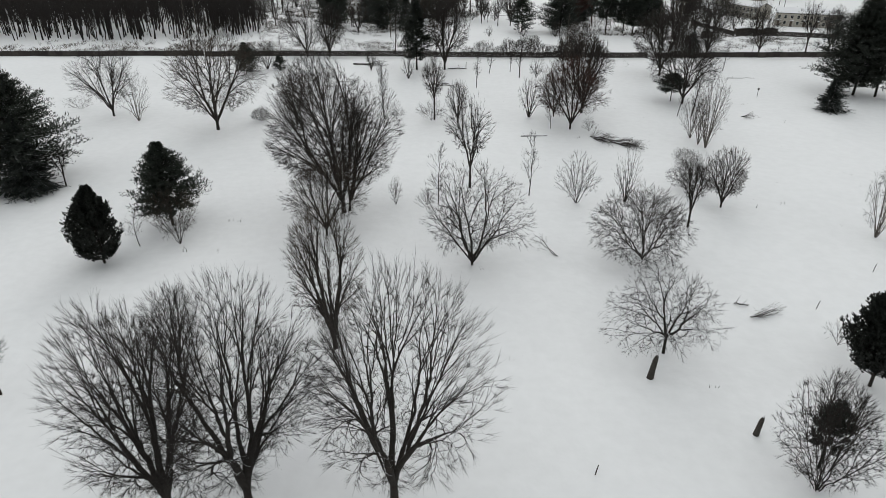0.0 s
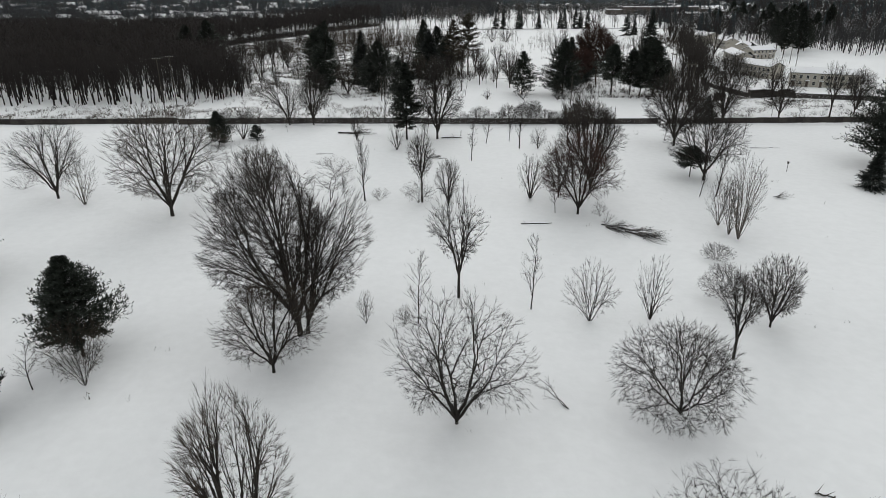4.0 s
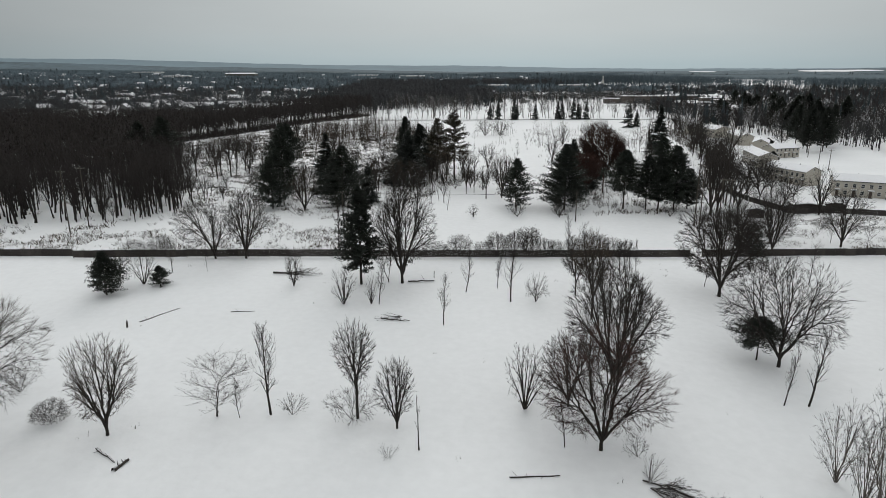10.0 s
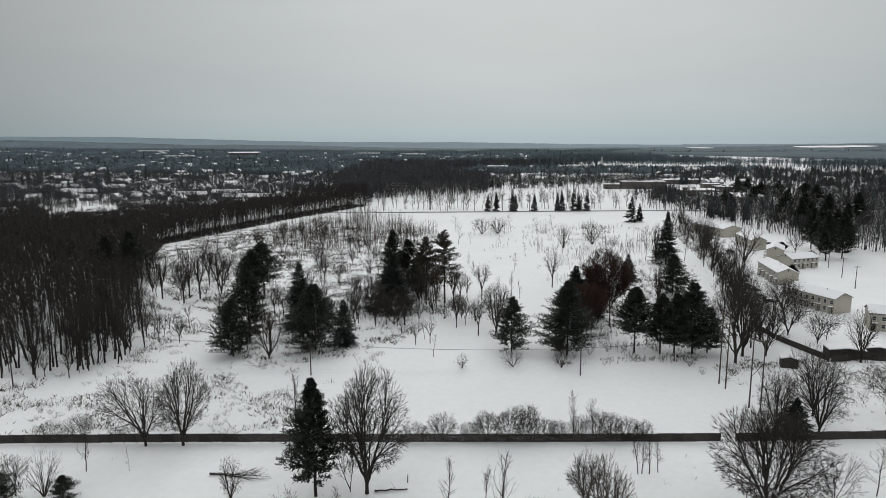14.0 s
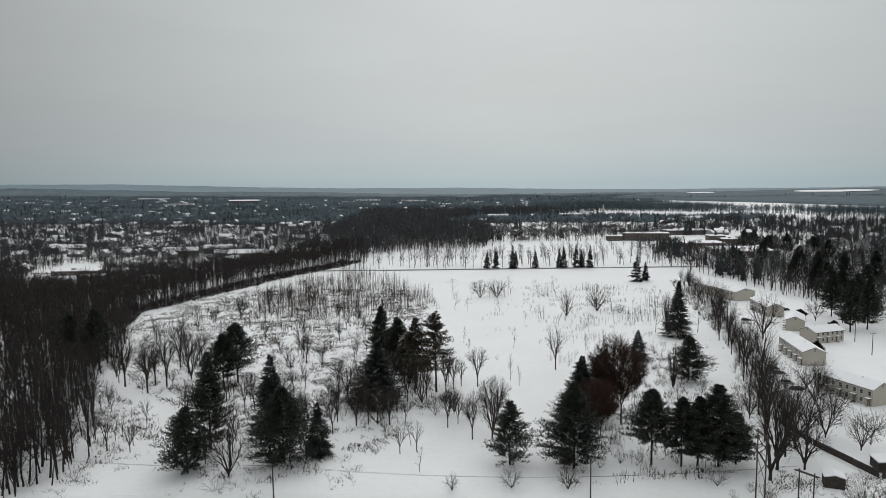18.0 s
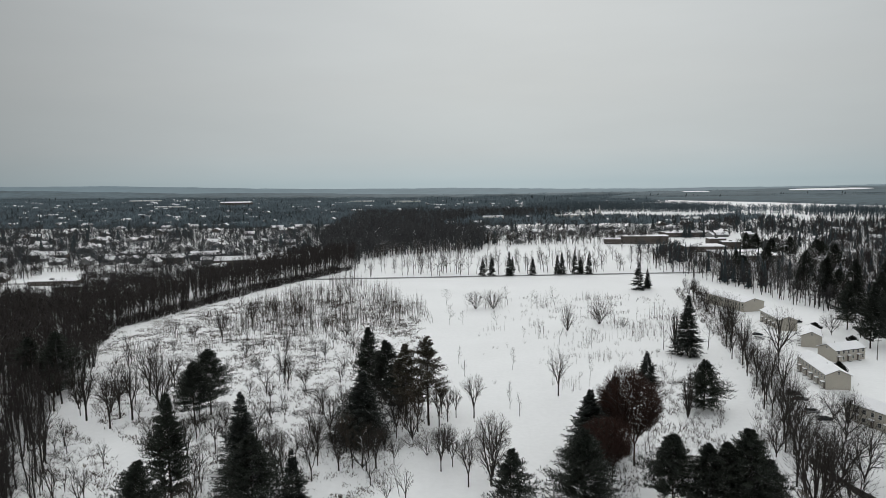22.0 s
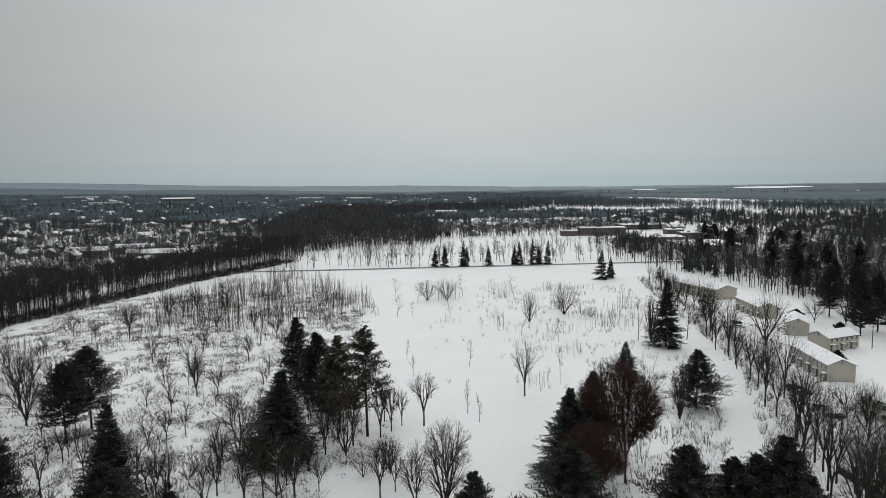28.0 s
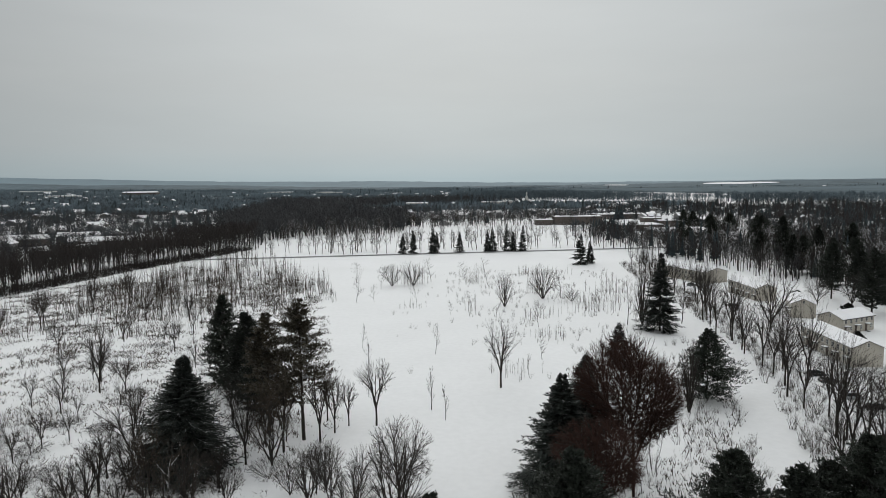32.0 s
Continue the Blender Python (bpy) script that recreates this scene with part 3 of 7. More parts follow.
        d = unit(tan * 0.9 + rng.normal(0, 0.5, base.shape) + np.array([0, 0, 0.4]))
        wid = 0.09 + 0.06 * rng.random(len(base))
    small = 0.45 + 0.55 * min(1.0, h / 14)
    # finer towards the ends of the boughs and the top
    if form != "thuja":
        small = small * (1.14 - 0.46 * gf ** 2) * (1.0 - 0.40 * np.repeat(s, per) ** 2)
    ext, wid = ext * small, wid * small
    tipz = base + d * ext[:, None]
    cr = unit(np.cross(d, rng.normal(0, 1, d.shape) * 0.5 + np.array([0, 0, 1.0])))
    cr2 = np.cross(d, cr)
    mid = base + d * (ext * 0.45)[:, None]
    wd = wid[:, None]
    v = np.stack([base, mid + cr * wd, tipz, mid - cr * wd, mid + cr2 * wd * 0.6, mid - cr2 * wd * 0.6], 1).reshape(-1, 3)
    k = (np.arange(len(base)) * 6)[:, None]
    f = np.concatenate([k + np.array([[0, 1, 2]]), k + np.array([[0, 2, 3]]), k + np.array([[0, 4, 2]])])
    return limbs, (v, f)


CONES = {}


def conifer(name, form, x, y, h, w, label, group, needles, low=0.06, dense=1.0, variant=None, turn=0.0):
    """A conifer; those of one form and like size share their meshes."""
    TREES[0] += 1
    dense = dense * (0.85 if y > 340 else 1.25)
    key = (form, needles.name, low, dense, round(math.log2(h) * 1.6), TREES[0] % 3 if variant is None else variant)
    if key not in CONES:
        limbs, sprays = boughwork(1000 + TREES[0], h, w, form, dense, low)
        CONES[key] = (h, w, mesh_of("trunk", *limbs, BARK, True), mesh_of("needles", *sprays, needles))
    h0, w0, trunk, sprays = CONES[key]
    m = pose(x, y, land(x, y) - 0.06, 0, 0, turn or TREES[0] * 77) @ Matrix.Diagonal((w / w0, w / w0, h / h0, 1))
    t = thing(name, m, label, "tree", group)
    piece("trunk", trunk, t)
    piece("crown", sprays, t)
    return t


def pine(x, y, h, w, label="dark green pine with tiered horizontal boughs", low=0.12, **more):
    return conifer("pine_tree", "pine", x, y, h, w, label, "pines", more.pop("needles", PINE), low, **more)


def spruce(x, y, h, w, label="narrow dark spruce with drooping boughs", low=0.04, **more):
    return conifer("spruce_tree", "spruce", x, y, h, w, label, "spruces", more.pop("needles", SPRUCE), low, **more)


def thuja(x, y, h, w, label="dense rounded dark evergreen on a short trunk", low=0.10, **more):
    return conifer("juniper_tree", "thuja", x, y, h, w, label, "junipers", THUJA, low, **more)


def grove(kind, places, sizes, seed, label):
    """Copies of a few grown plants set about with their own turn and size."""
    rng = random.Random(seed)
    masters = [kind(*places[k], *sizes, label, dense=0.55) for k in range(min(5, len(places)))]
    for x, y in places[5:]:
        k = rng.uniform(0.65, 1.3)
        copy_thing(rng.choice(masters), pose(x, y, land(x, y) - 0.06, 0, 0, rng.uniform(0, 360)) @ Matrix.Diagonal((k, k, k * rng.uniform(0.9, 1.15), 1)))

# ---- ground ----
def land(x, y):
    def g(a, cx, cy, rx, ry):
        return a * math.exp(-((x - cx) / rx) ** 2 - ((y - cy) / ry) ** 2)
    return (-1.0 - 1.0 / (1 + math.exp((y - 266) / 10) if y < 900 else 1e9) - g(0.8, -62, 165, 28, 40)
            + g(1.6, -60, 350, 60, 50) - 3.0 / (1 + math.exp(-(y - 560) / 30) if y < 900 else 1)
            + 0.013 * max(-x - 80, 0) * min(max((y - 620) / 700, 0), 1))


def steps(lo, hi, step, out):
    near = np.arange(lo, hi + 0.1, step)
    far = step * 1.6 * 1.16 ** np.arange(60)
    far = np.cumsum(far)
    far = far[far < out]
    return np.concatenate([lo - far[::-1], near, hi + far])


def make_ground():
    xs, ys = steps(-200, 220, 2.5, 4700), steps(40, 560, 2.5, 4300)
    gx, gy = np.meshgrid(xs, ys)
    z = np.vectorize(land)(gx, gy)
    near = np.exp(-((gx / 260) ** 2)) * (np.abs(gy - 300) < 290)
    for i in range(len(ys)):
        for j in range(len(xs)):
            if near[i, j] > 0.2:
                p = Vector((gx[i, j] * 0.045, gy[i, j] * 0.045, 0))
                z[i, j] += 0.28 * noise.noise(p) + 0.10 * noise.noise(p * 5)
    n, m = gx.shape
    idx = np.arange(n * m).reshape(n, m)
    quads = np.stack([idx[:-1, :-1], idx[:-1, 1:], idx[1:, 1:], idx[1:, :-1]], -1).reshape(-1, 4)
    ob = new("ground", mesh_of("ground", np.stack([gx, gy, z], -1).reshape(-1, 3), quads, SNOW, True))
    tagged(ob, "wide snow-covered ground with gentle swells", "ground", kind="structure")


make_ground()


# ---- board fence ----
def fence_panel_mesh(rng):
    """One panel of upright boards with two rails, 2.4 m long."""
    bm = bmesh.new()
    for k in range(17):
        x = k * 0.1412
        box(bm, x, -0.012, 0.06 + rng.random() * 0.03, x + 0.132, 0.012, 1.78 + rng.random() * 0.07)
    box(bm, 0, 0.013, 0.35, 2.4, 0.055, 0.44)
    box(bm, 0, 0.013, 1.40, 2.4, 0.055, 1.49)
    me = bpy.data.meshes.new("panel")
    bm.to_mesh(me)
    bm.free()
    me.materials.append(FENCE)
    return me


def board_fence(x0, y0, x1, y1, label):
    rng = random.Random(7)
    panels = [fence_panel_mesh(rng) for _ in range(5)]
    bm = boxes((-0.06, -0.06, -0.3, 0.06, 0.06, 1.95), bevel=0.01)
    post = bpy.data.meshes.new("post")
    bm.to_mesh(post)
    bm.free()
    post.materials.append(FENCE)
    t = thing("board_fence", pose(x0, y0, 0), label, "fence", kind="structure")
    length, turn = math.hypot(x1 - x0, y1 - y0), math.atan2(y1 - y0, x1 - x0)
    n = max(1, round(length / 2.46))
    for k in range(n + 1):
        s = k / n
        dx, dy = (x1 - x0) * s, (y1 - y0) * s
        ob = piece("post", post, t)
        ob.location = (dx, dy, land(x0 + dx, y0 + dy))
        if k < n:
            ob = piece("panel", panels[rng.randrange(5)], t)
            mx, my = dx + 0.03 * math.cos(turn), dy + 0.03 * math.sin(turn) - 0.04
            ob.location = (mx, my, land(x0 + dx, y0 + dy) + rng.uniform(-0.05, 0.04))
            ob.rotation_euler = (rng.uniform(-0.03, 0.03), rng.uniform(-0.01, 0.01), turn)


board_fence(-164, 304.5, -92, 303.0, "dark weathered board fence across the snowy meadow")
board_fence(-91, 301.6, 55.5, 302.0, "long dark weathered board fence across the snowy meadow")
board_fence(58.5, 302.0, 165, 304.5, "dark weathered board fence running behind bare trees")
board_fence(99.0, 366.0, 103.5, 347.5, "tall dark plank fence round a back yard")
board_fence(104.0, 347.0, 113.5, 349.0, "tall dark plank fence round a back yard")
board_fence(113.5, 349.0, 150, 338.0, "tall dark plank fence round a back yard")
board_fence(98.9, 366.4, 98.4, 382.0, "tall dark plank fence round a back yard")

# ---- houses ----
def window_meshes(w, h):
    f = boxes((-w / 2 - 0.08, -0.05, -0.08, -w / 2, 0.03, h + 0.08), (w / 2, -0.05, -0.08, w / 2 + 0.08, 0.03, h + 0.08),
              (-w / 2, -0.05, h, w / 2, 0.03, h + 0.08), (-w / 2, -0.08, -0.08, w / 2, 0.03, 0), (-w / 2, -0.03, h / 2 - 0.03, w / 2, 0.02, h / 2 + 0.03))
    p = boxes((-w / 2, -0.01, 0, w / 2, 0.02, h))
    out = []
    for name, bm, mat in (("window_frame", f, TRIM), ("pane", p, PANE)):
        me = bpy.data.meshes.new(name)
        bm.to_mesh(me)
        bm.free()
        me.materials.append(mat)
        out.append(me)
    return out


WIN, SLIT = window_meshes(1.0, 1.2), window_meshes(0.5, 0.9)


def set_window(parent, m, meshes):
    f = piece("window", meshes[0], parent)
    f.matrix_local = m
    piece("pane", meshes[1], f)


def gable_body(w, l, eave, ridge):
    """Walls of a gabled block."""
    bm = bmesh.new()
    a = [bm.verts.new(p) for p in ((0, 0, -0.5), (w, 0, -0.5), (w, 0, eave), (w / 2, 0, ridge), (0, 0, eave))]
    b = [bm.verts.new((v.co.x, l, v.co.z)) for v in a]
    bm.faces.new(a)
    bm.faces.new(b[::-1])
    for i, j in ((0, 1), (1, 2), (2, 3), (3, 4), (4, 0)):
        bm.faces.new((a[j], a[i], b[i], b[j]))
    return bm


def roof_slab(w, l, eave, ridge, over, thick, up):
    bm = bmesh.new()
    s = (ridge - eave) / (w / 2)
    rows = []
    for y in (-over, l + over):
        row = []
        for x, z in ((-over, eave - over * s), (w / 2, ridge), (w + over, eave - over * s)):
            row.append((bm.verts.new((x, y, z + up)), bm.verts.new((x, y, z + up + thick))))
        rows.append(row)
    a, b = rows
    for i in (0, 1):
        bm.faces.new((a[i][1], a[i + 1][1], b[i + 1][1], b[i][1]))
        bm.faces.new((a[i][0], b[i][0], b[i + 1][0], a[i + 1][0]))
        bm.faces.new((a[i][0], a[i + 1][0], a[i + 1][1], a[i][1]))
        bm.faces.new((b[i][0], b[i][1], b[i + 1][1], b[i + 1][0]))
    for i in (0, 2):
        bm.faces.new((a[i][0], a[i][1], b[i][1], b[i][0]))
    return bm


def townhouse(x, y, turn, w, l, eave, label, front=0, rise=1.7, wall=None):
    """A gabled block: near corner at x, y, l long; doors and canopies on the side x = 0 or x = w."""
    z = min(land(x, y), land(x + 5, y + 5))
    t = thing("townhouse", pose(x, y, z, 0, 0, turn), label, "house", "townhouses beside the field")
    ridge = eave + rise
    part("wall", gable_body(w, l, eave, ridge), wall or SIDING, t)
    roof = part("roof", roof_slab(w, l, eave, ridge, 0.35, 0.14, 0.0), SHINGLE, t, "dark shingled gable roof")
    part("snow_cover", roof_slab(w - 0.2, l - 0.1, eave, ridge, 0.42, 0.20, 0.16), ROOF_SNOW, roof, "smooth snow on the roof")
    part("vent_pipe", boxes((w * 0.4, l * 0.3, ridge - 0.5, w * 0.4 + 0.15, l * 0.3 + 0.15, ridge + 0.7)), STEEL, roof)
    set_window(t, pose(w / 2, -0.03, eave + 0.25), SLIT)
    units = max(2, round(l / 5.2))
    for side in (0, 1):
        xw, rz = (-0.03, -90) if side == 0 else (w + 0.03, 90)
        for k in range(units):
            yc = l * (k + 0.5) / units
            if eave > 4.4:
                for dy in (-1.3, 1.2):
                    set_window(t, pose(xw, yc + dy, 3.3, 0, 0, rz), WIN)
            set_window(t, pose(xw, yc + 1.2, 0.9, 0, 0, rz), WIN)
            if side == front:
                sgn = -1 if side == 0 else 1
                x0, x1 = sorted((xw, xw + sgn * 0.06))
                d = part("door", boxes((x0, yc - 1.75, 0.1, x1, yc - 0.85, 2.15), bevel=0.01), DOOR, t)
                kx = x1 if sgn > 0 else x0 - 0.04
                part("door_handle", boxes((kx, yc - 0.98, 1.0, kx + 0.04, yc - 0.92, 1.12)), STEEL, d)
                x0, x1 = sorted((xw, xw + sgn * 1.2))
                c = part("canopy", boxes((x0, yc - 2.2, 2.4, x1, yc - 0.4, 2.52), bevel=0.02), SHINGLE, t)
                part("snow_cover", boxes((x0, yc - 2.15, 2.53, x1, yc - 0.45, 2.72), bevel=0.06), ROOF_SNOW, c)
                for py in (yc - 2.1, yc - 0.5):
                    px = xw + sgn * 1.1
                    part("canopy_post", boxes((px - 0.04, py - 0.04, 0, px + 0.04, py + 0.04, 2.4)), TRIM, c)
                part("door_step", boxes((x0, yc - 1.9, -0.3, x1, yc - 0.7, 0.12)), GREY_WALL, t)
    return t


LONG = "two-storey beige townhouse row with snow-covered gable roof"
townhouse(136.0, 438.0, -9.4, 7.8, 25.6, 5.2, LONG)
townhouse(132.4, 393.7, 20.0, 7.9, 19.0, 5.3, "two-storey beige townhouse row with small door canopies")
townhouse(135.7, 383.0, -113.4, 7.8, 25.0, 5.4, "two-storey beige townhouse row beside a yard fence", front=1)
townhouse(156.8, 478.4, -72.5, 8.4, 15.0, 4.6, "beige gabled house with a porch and snowy roof", front=1)
townhouse(160.0, 495.8, -28.0, 7.6, 15.0, 5.0, "beige gable-fronted house with snowy roof")
townhouse(167.2, 526.9, -6.6, 7.8, 25.0, 5.2, LONG)
townhouse(173.5, 577.0, 13.0, 13.0, 34.0, 5.4, "long beige building with a broad snowy roof", front=1, rise=1.9)


# ---- parked cars ----
def loft(bm, rings):
    """A closed skin over rings of like corner count."""
    rows = [[bm.verts.new(p) for p in r] for r in rings]
    n = len(rows[0])
    for a, b in zip(rows, rows[1:]):
        for i in range(n):
            bm.faces.new((a[i], a[(i + 1) % n], b[(i + 1) % n], b[i]))
    bm.faces.new(rows[0][::-1])
    bm.faces.new(rows[-1])
    bmesh.ops.recalc_face_normals(bm, faces=bm.faces)
    return bm


def car_ring(x, half, z0, z1, tuck):
    return [(x, -half + tuck, z0), (x, half - tuck, z0), (x, half, (z0 + z1) / 2), (x, half - tuck, z1), (x, -half + tuck, z1), (x, -half, (z0 + z1) / 2)]


def disc(r, width, n=14):
    bm = bmesh.new()
    bmesh.ops.create_cone(bm, cap_ends=True, segments=n, radius1=r, radius2=r, depth=width, matrix=Matrix.Rotation(math.pi / 2, 4, "X"))
    bmesh.ops.bevel(bm, geom=[e for e in bm.edges if len(e.link_faces) == 2 and e.calc_face_angle(0) > 1], offset=r * 0.12, segments=1, affect="EDGES")
    return bm


def parked_car(x, y, turn, colour, label, tall=False):
    t = thing("parked_car", pose(x, y, land(x, y) - 0.03, 0, 0, turn), label, "car", "cars parked by the townhouses")
    coat = paint("car_paint_" + colour[0], colour[1])
    roof = 1.72 if tall else 1.46
    body = part("body", loft(bmesh.new(), [car_ring(-2.28, 0.70, 0.42, 0.82, 0.10), car_ring(-2.1, 0.86, 0.26, 0.96, 0.10), car_ring(-0.9, 0.90, 0.24, 1.0, 0.08),
                                           car_ring(0.9, 0.90, 0.24, 0.98, 0.08), car_ring(1.9, 0.85, 0.26, 0.86, 0.12), car_ring(2.26, 0.68, 0.40, 0.72, 0.12)]), coat, t)
    back = -2.0 if tall else -1.75
    glass = [(back, 0.97, 0.78), (back + 0.35, roof - 0.06, 0.62), (0.35, roof - 0.03, 0.62), (1.15, 0.97, 0.76)]
    bm = loft(bmesh.new(), [[(gx, -gw, 0.9), (gx, gw, 0.9), (gx, gw, gz), (gx, -gw, gz)] for gx, gz, gw in glass])
    part("side_window", bm, PANE, body)
    part("roof", boxes((back + 0.3, -0.60, roof - 0.05, 0.42, 0.60, roof + 0.02), bevel=0.03), coat, body)
    part("snow_cover", boxes((back + 0.4, -0.54, roof + 0.02, 0.30, 0.54, roof + 0.09), bevel=0.03), ROOF_SNOW, body)
    for sy in (-1, 1):
        part("headlight", boxes((2.05, sy * 0.58 - 0.14, 0.62, 2.24, sy * 0.58 + 0.14, 0.76), bevel=0.03), STEEL, body)
        part("tail_light", boxes((-2.27, sy * 0.62 - 0.12, 0.66, -2.14, sy * 0.62 + 0.12, 0.84), bevel=0.02), LAMP, body)
        part("mirror", boxes((0.75, sy * 0.98 - 0.08, 0.96, 0.90, sy * 0.98 + 0.08, 1.10), bevel=0.03), coat, body)
        for wx in (-1.38, 1.38):
            w = piece("wheel", None, t)
            w.location = (wx, sy * 0.78, 0.32)
            part("tyre", disc(0.32, 0.21), RUBBER, w)
            part("rim", disc(0.20, 0.23), STEEL, w)


parked_car(119.0, 416.5, -6, ("silver", (0.32, 0.33, 0.34)), "silver estate car parked in the snow", tall=True)
parked_car(119.2, 410.5, -4, ("black", (0.02, 0.021, 0.023)), "dark saloon car parked in the snow")
parked_car(122.5, 433.0, -8, ("black", (0.02, 0.021, 0.023)), "dark hatchback parked under bare branches", tall=True)
parked_car(122.0, 428.0, -8, ("grey", (0.09, 0.09, 0.095)), "grey saloon parked under bare branches")
parked_car(152.2, 518.0, -8, ("black", (0.02, 0.021, 0.023)), "dark car parked in front of a house")
parked_car(149.0, 510.2, -8, ("white", (0.6, 0.6, 0.6)), "snow-covered white car parked by a house")
parked_car(163.5, 571.0, 10, ("grey", (0.09, 0.09, 0.095)), "grey car parked beside the low building", tall=True)
parked_car(186.0, 545.0, 20, ("black", (0.02, 0.021, 0.023)), "dark car parked on the far drive")


# ---- sheds ----
def shed(x, y, turn, w, d, h, label):
    t = thing("shed", pose(x, y, land(x, y), 0, 0, turn), label, "shed", "garden sheds")
    part("wall", gable_body(w, d, h, h + 0.5), OLD_WOOD, t)
    part("roof", roof_slab(w, d, h, h + 0.5, 0.2, 0.22, 0.02), ROOF_SNOW, t, "snow-covered shed roof")
    part("door", boxes((w * 0.3, -0.06, 0, w * 0.7, -0.01, h * 0.85), bevel=0.01), FENCE, t)


shed(88.8, 343.5, -20, 4.0, 3.2, 2.4, "dark wooden shed with snow on its roof")
shed(105.5, 350.5, -10, 9.0, 4.5, 2.3, "long low dark shed behind a plank fence")
shed(116.0, 351.5, -15, 6.0, 4.0, 2.3, "open-fronted dark shed in a back yard")


# ---- utility poles and wires ----
def tube(p, r, sides):
    """One bent pole through the points."""
    d = unit(np.gradient(p, axis=0))
    ref = np.array([1.0, 0, 0]) if abs(d[0, 2]) > 0.8 else np.array([0, 0, 1.0])
    a = unit(np.cross(d, ref))
    b = np.cross(d, a)
    ang = np.arange(sides) * 2 * np.pi / sides
    v = p[:, None] + (a[:, None] * np.cos(ang)[None, :, None] + b[:, None] * np.sin(ang)[None, :, None]) * r[:, None, None]
    i, k = np.arange(sides), np.arange(len(p) - 1)[:, None, None] * sides
    q = np.stack([i, (i + 1) % sides, (i + 1) % sides + sides, i + sides], 1)
    return v.reshape(-1, 3), (k + q[None]).reshape(-1, 4)


def pole_mesh(h):
    p = np.array([[0, 0, -0.4], [0, 0, h]])
    v, f = sticks(p[:1], p[1:], np.array([0.17]), np.array([0.11]), 10)
    return mesh_of("pole", v, f, POLE, True)


def utility_pole(x, y, h, arms, label, turn=0.0):
    """arms: heights of cross-arms below the top."""
    t = thing("utility_pole", pose(x, y, land(x, y), 0, 0, turn), label, "utility pole", "utility poles")
    piece("pole", pole_mesh(h), t)
    for drop in arms:
        a = part("crossarm", boxes((-1.3, -0.18, h - drop - 0.07, 1.3, -0.06, h - drop + 0.07), bevel=0.01), POLE, t)
        for ix in (-1.15, -0.45, 0.45, 1.15):
            part("insulator", boxes((ix - 0.05, -0.17, h - drop + 0.07, ix + 0.05, -0.07, h - drop + 0.25), bevel=0.02), TRIM, a)
    part("cap", boxes((-0.12, -0.12, h, 0.12, 0.12, h + 0.05)), STEEL, t)



def h_frame(x0, y0, h0, x1, y1, h1, label):
    """Two poles joined by a cross-arm and braces."""
    t = thing("h_frame_pole", pose(x0, y0, land(x0, y0)), label, "utility pole", "utility poles")
    foot = np.array([[0, 0, 0], [x1 - x0, y1 - y0, land(x1, y1) - land(x0, y0)]], float)
    high = (h0, h1)
    for k in (0, 1):
        p = piece("pole", pole_mesh(high[k]), t)
        p.location = foot[k]
    tops = foot + np.array([[0, 0, h0 - 0.5], [0, 0, h1 - 0.5]])
    out = (tops[1] - tops[0]) * 0.28
    for off in (-0.2, 0.2):
        side = np.array([off, 0, 0])
        piece("crossarm", mesh_of("crossarm", *sticks((tops[0] - out + side)[None], (tops[1] + out + side)[None], np.array([0.13]), np.array([0.13]), 4), POLE), t, "snow-dusted timber cross-arm")
    for a, b in ((0, 1), (1, 0)):
        lo, hi = foot[a] + np.array([0, 0, high[a] * 0.45]), foot[b] + np.array([0, 0, high[b] * 0.68])
        piece("brace", mesh_of("brace", *sticks(lo[None], hi[None], np.array([0.06]), np.array([0.06]), 5), POLE), t)
    for k in np.linspace(-0.25, 1.25, 3):
        q = tops[0] + (tops[1] - tops[0]) * k
        part("insulator", boxes((q[0] - 0.07, q[1] - 0.07, q[2] - 0.75, q[0] + 0.07, q[1] + 0.07, q[2] - 0.13), bevel=0.03), TRIM, t)


h_frame(68.0, 332.3, 18.0, 68.1, 328.9, 18.0, "tall wooden double pole frame in the snow")
h_frame(68.4, 317.6, 16.4, 69.6, 315.0, 16.6, "tall wooden double pole frame with braces")
utility_pole(35.5, 338.0, 9.4, (), "short wooden utility pole by the snowy lane")
utility_pole(-104.2, 324.0, 17.2, (0.5,), "tall wooden utility pole with a cross-arm")
utility_pole(-102.5, 330.5, 17.0, (0.5,), "tall wooden utility pole with a cross-arm")
utility_pole(-31.9, 336.0, 8.6, (0.3,), "wooden utility pole with a short cross-arm")
utility_pole(177.0, 472.7, 8.2, (0.4,), "wooden street pole by the snowy road")
utility_pole(170.7, 452.1, 8.8, (0.4,), "wooden street pole by the snowy road")
utility_pole(163.0, 430.9, 9.2, (0.4,), "wooden street pole by the snowy road")


def wire(a, b, sag, label="thin dark overhead wire between poles"):
    a, b = Vector(a), Vector(b)
    pts = [a.lerp(b, k / 16) - Vector((0, 0, sag * 4 * (k / 16) * (1 - k / 16))) for k in range(17)]
    v, f = tube(np.array(pts), np.full(17, 0.018), 4)
    tagged(new("overhead_wire", mesh_of("overhead_wire", v, f, RUBBER)), label, "wire", "overhead wires")


for dx in (-1.15, 1.15):
    wire((-102.5 + dx, 330.4, land(-102.5, 330.5) + 16.7), (-31.9 + dx, 335.9, land(-31.9, 336) + 8.5), 1.8)
    wire((-31.9 + dx, 335.9, land(-31.9, 336) + 8.5), (68.7 + dx, 319.0, land(68.7, 319) + 16.2), 2.4)

# ---- trees, shrubs and saplings ----

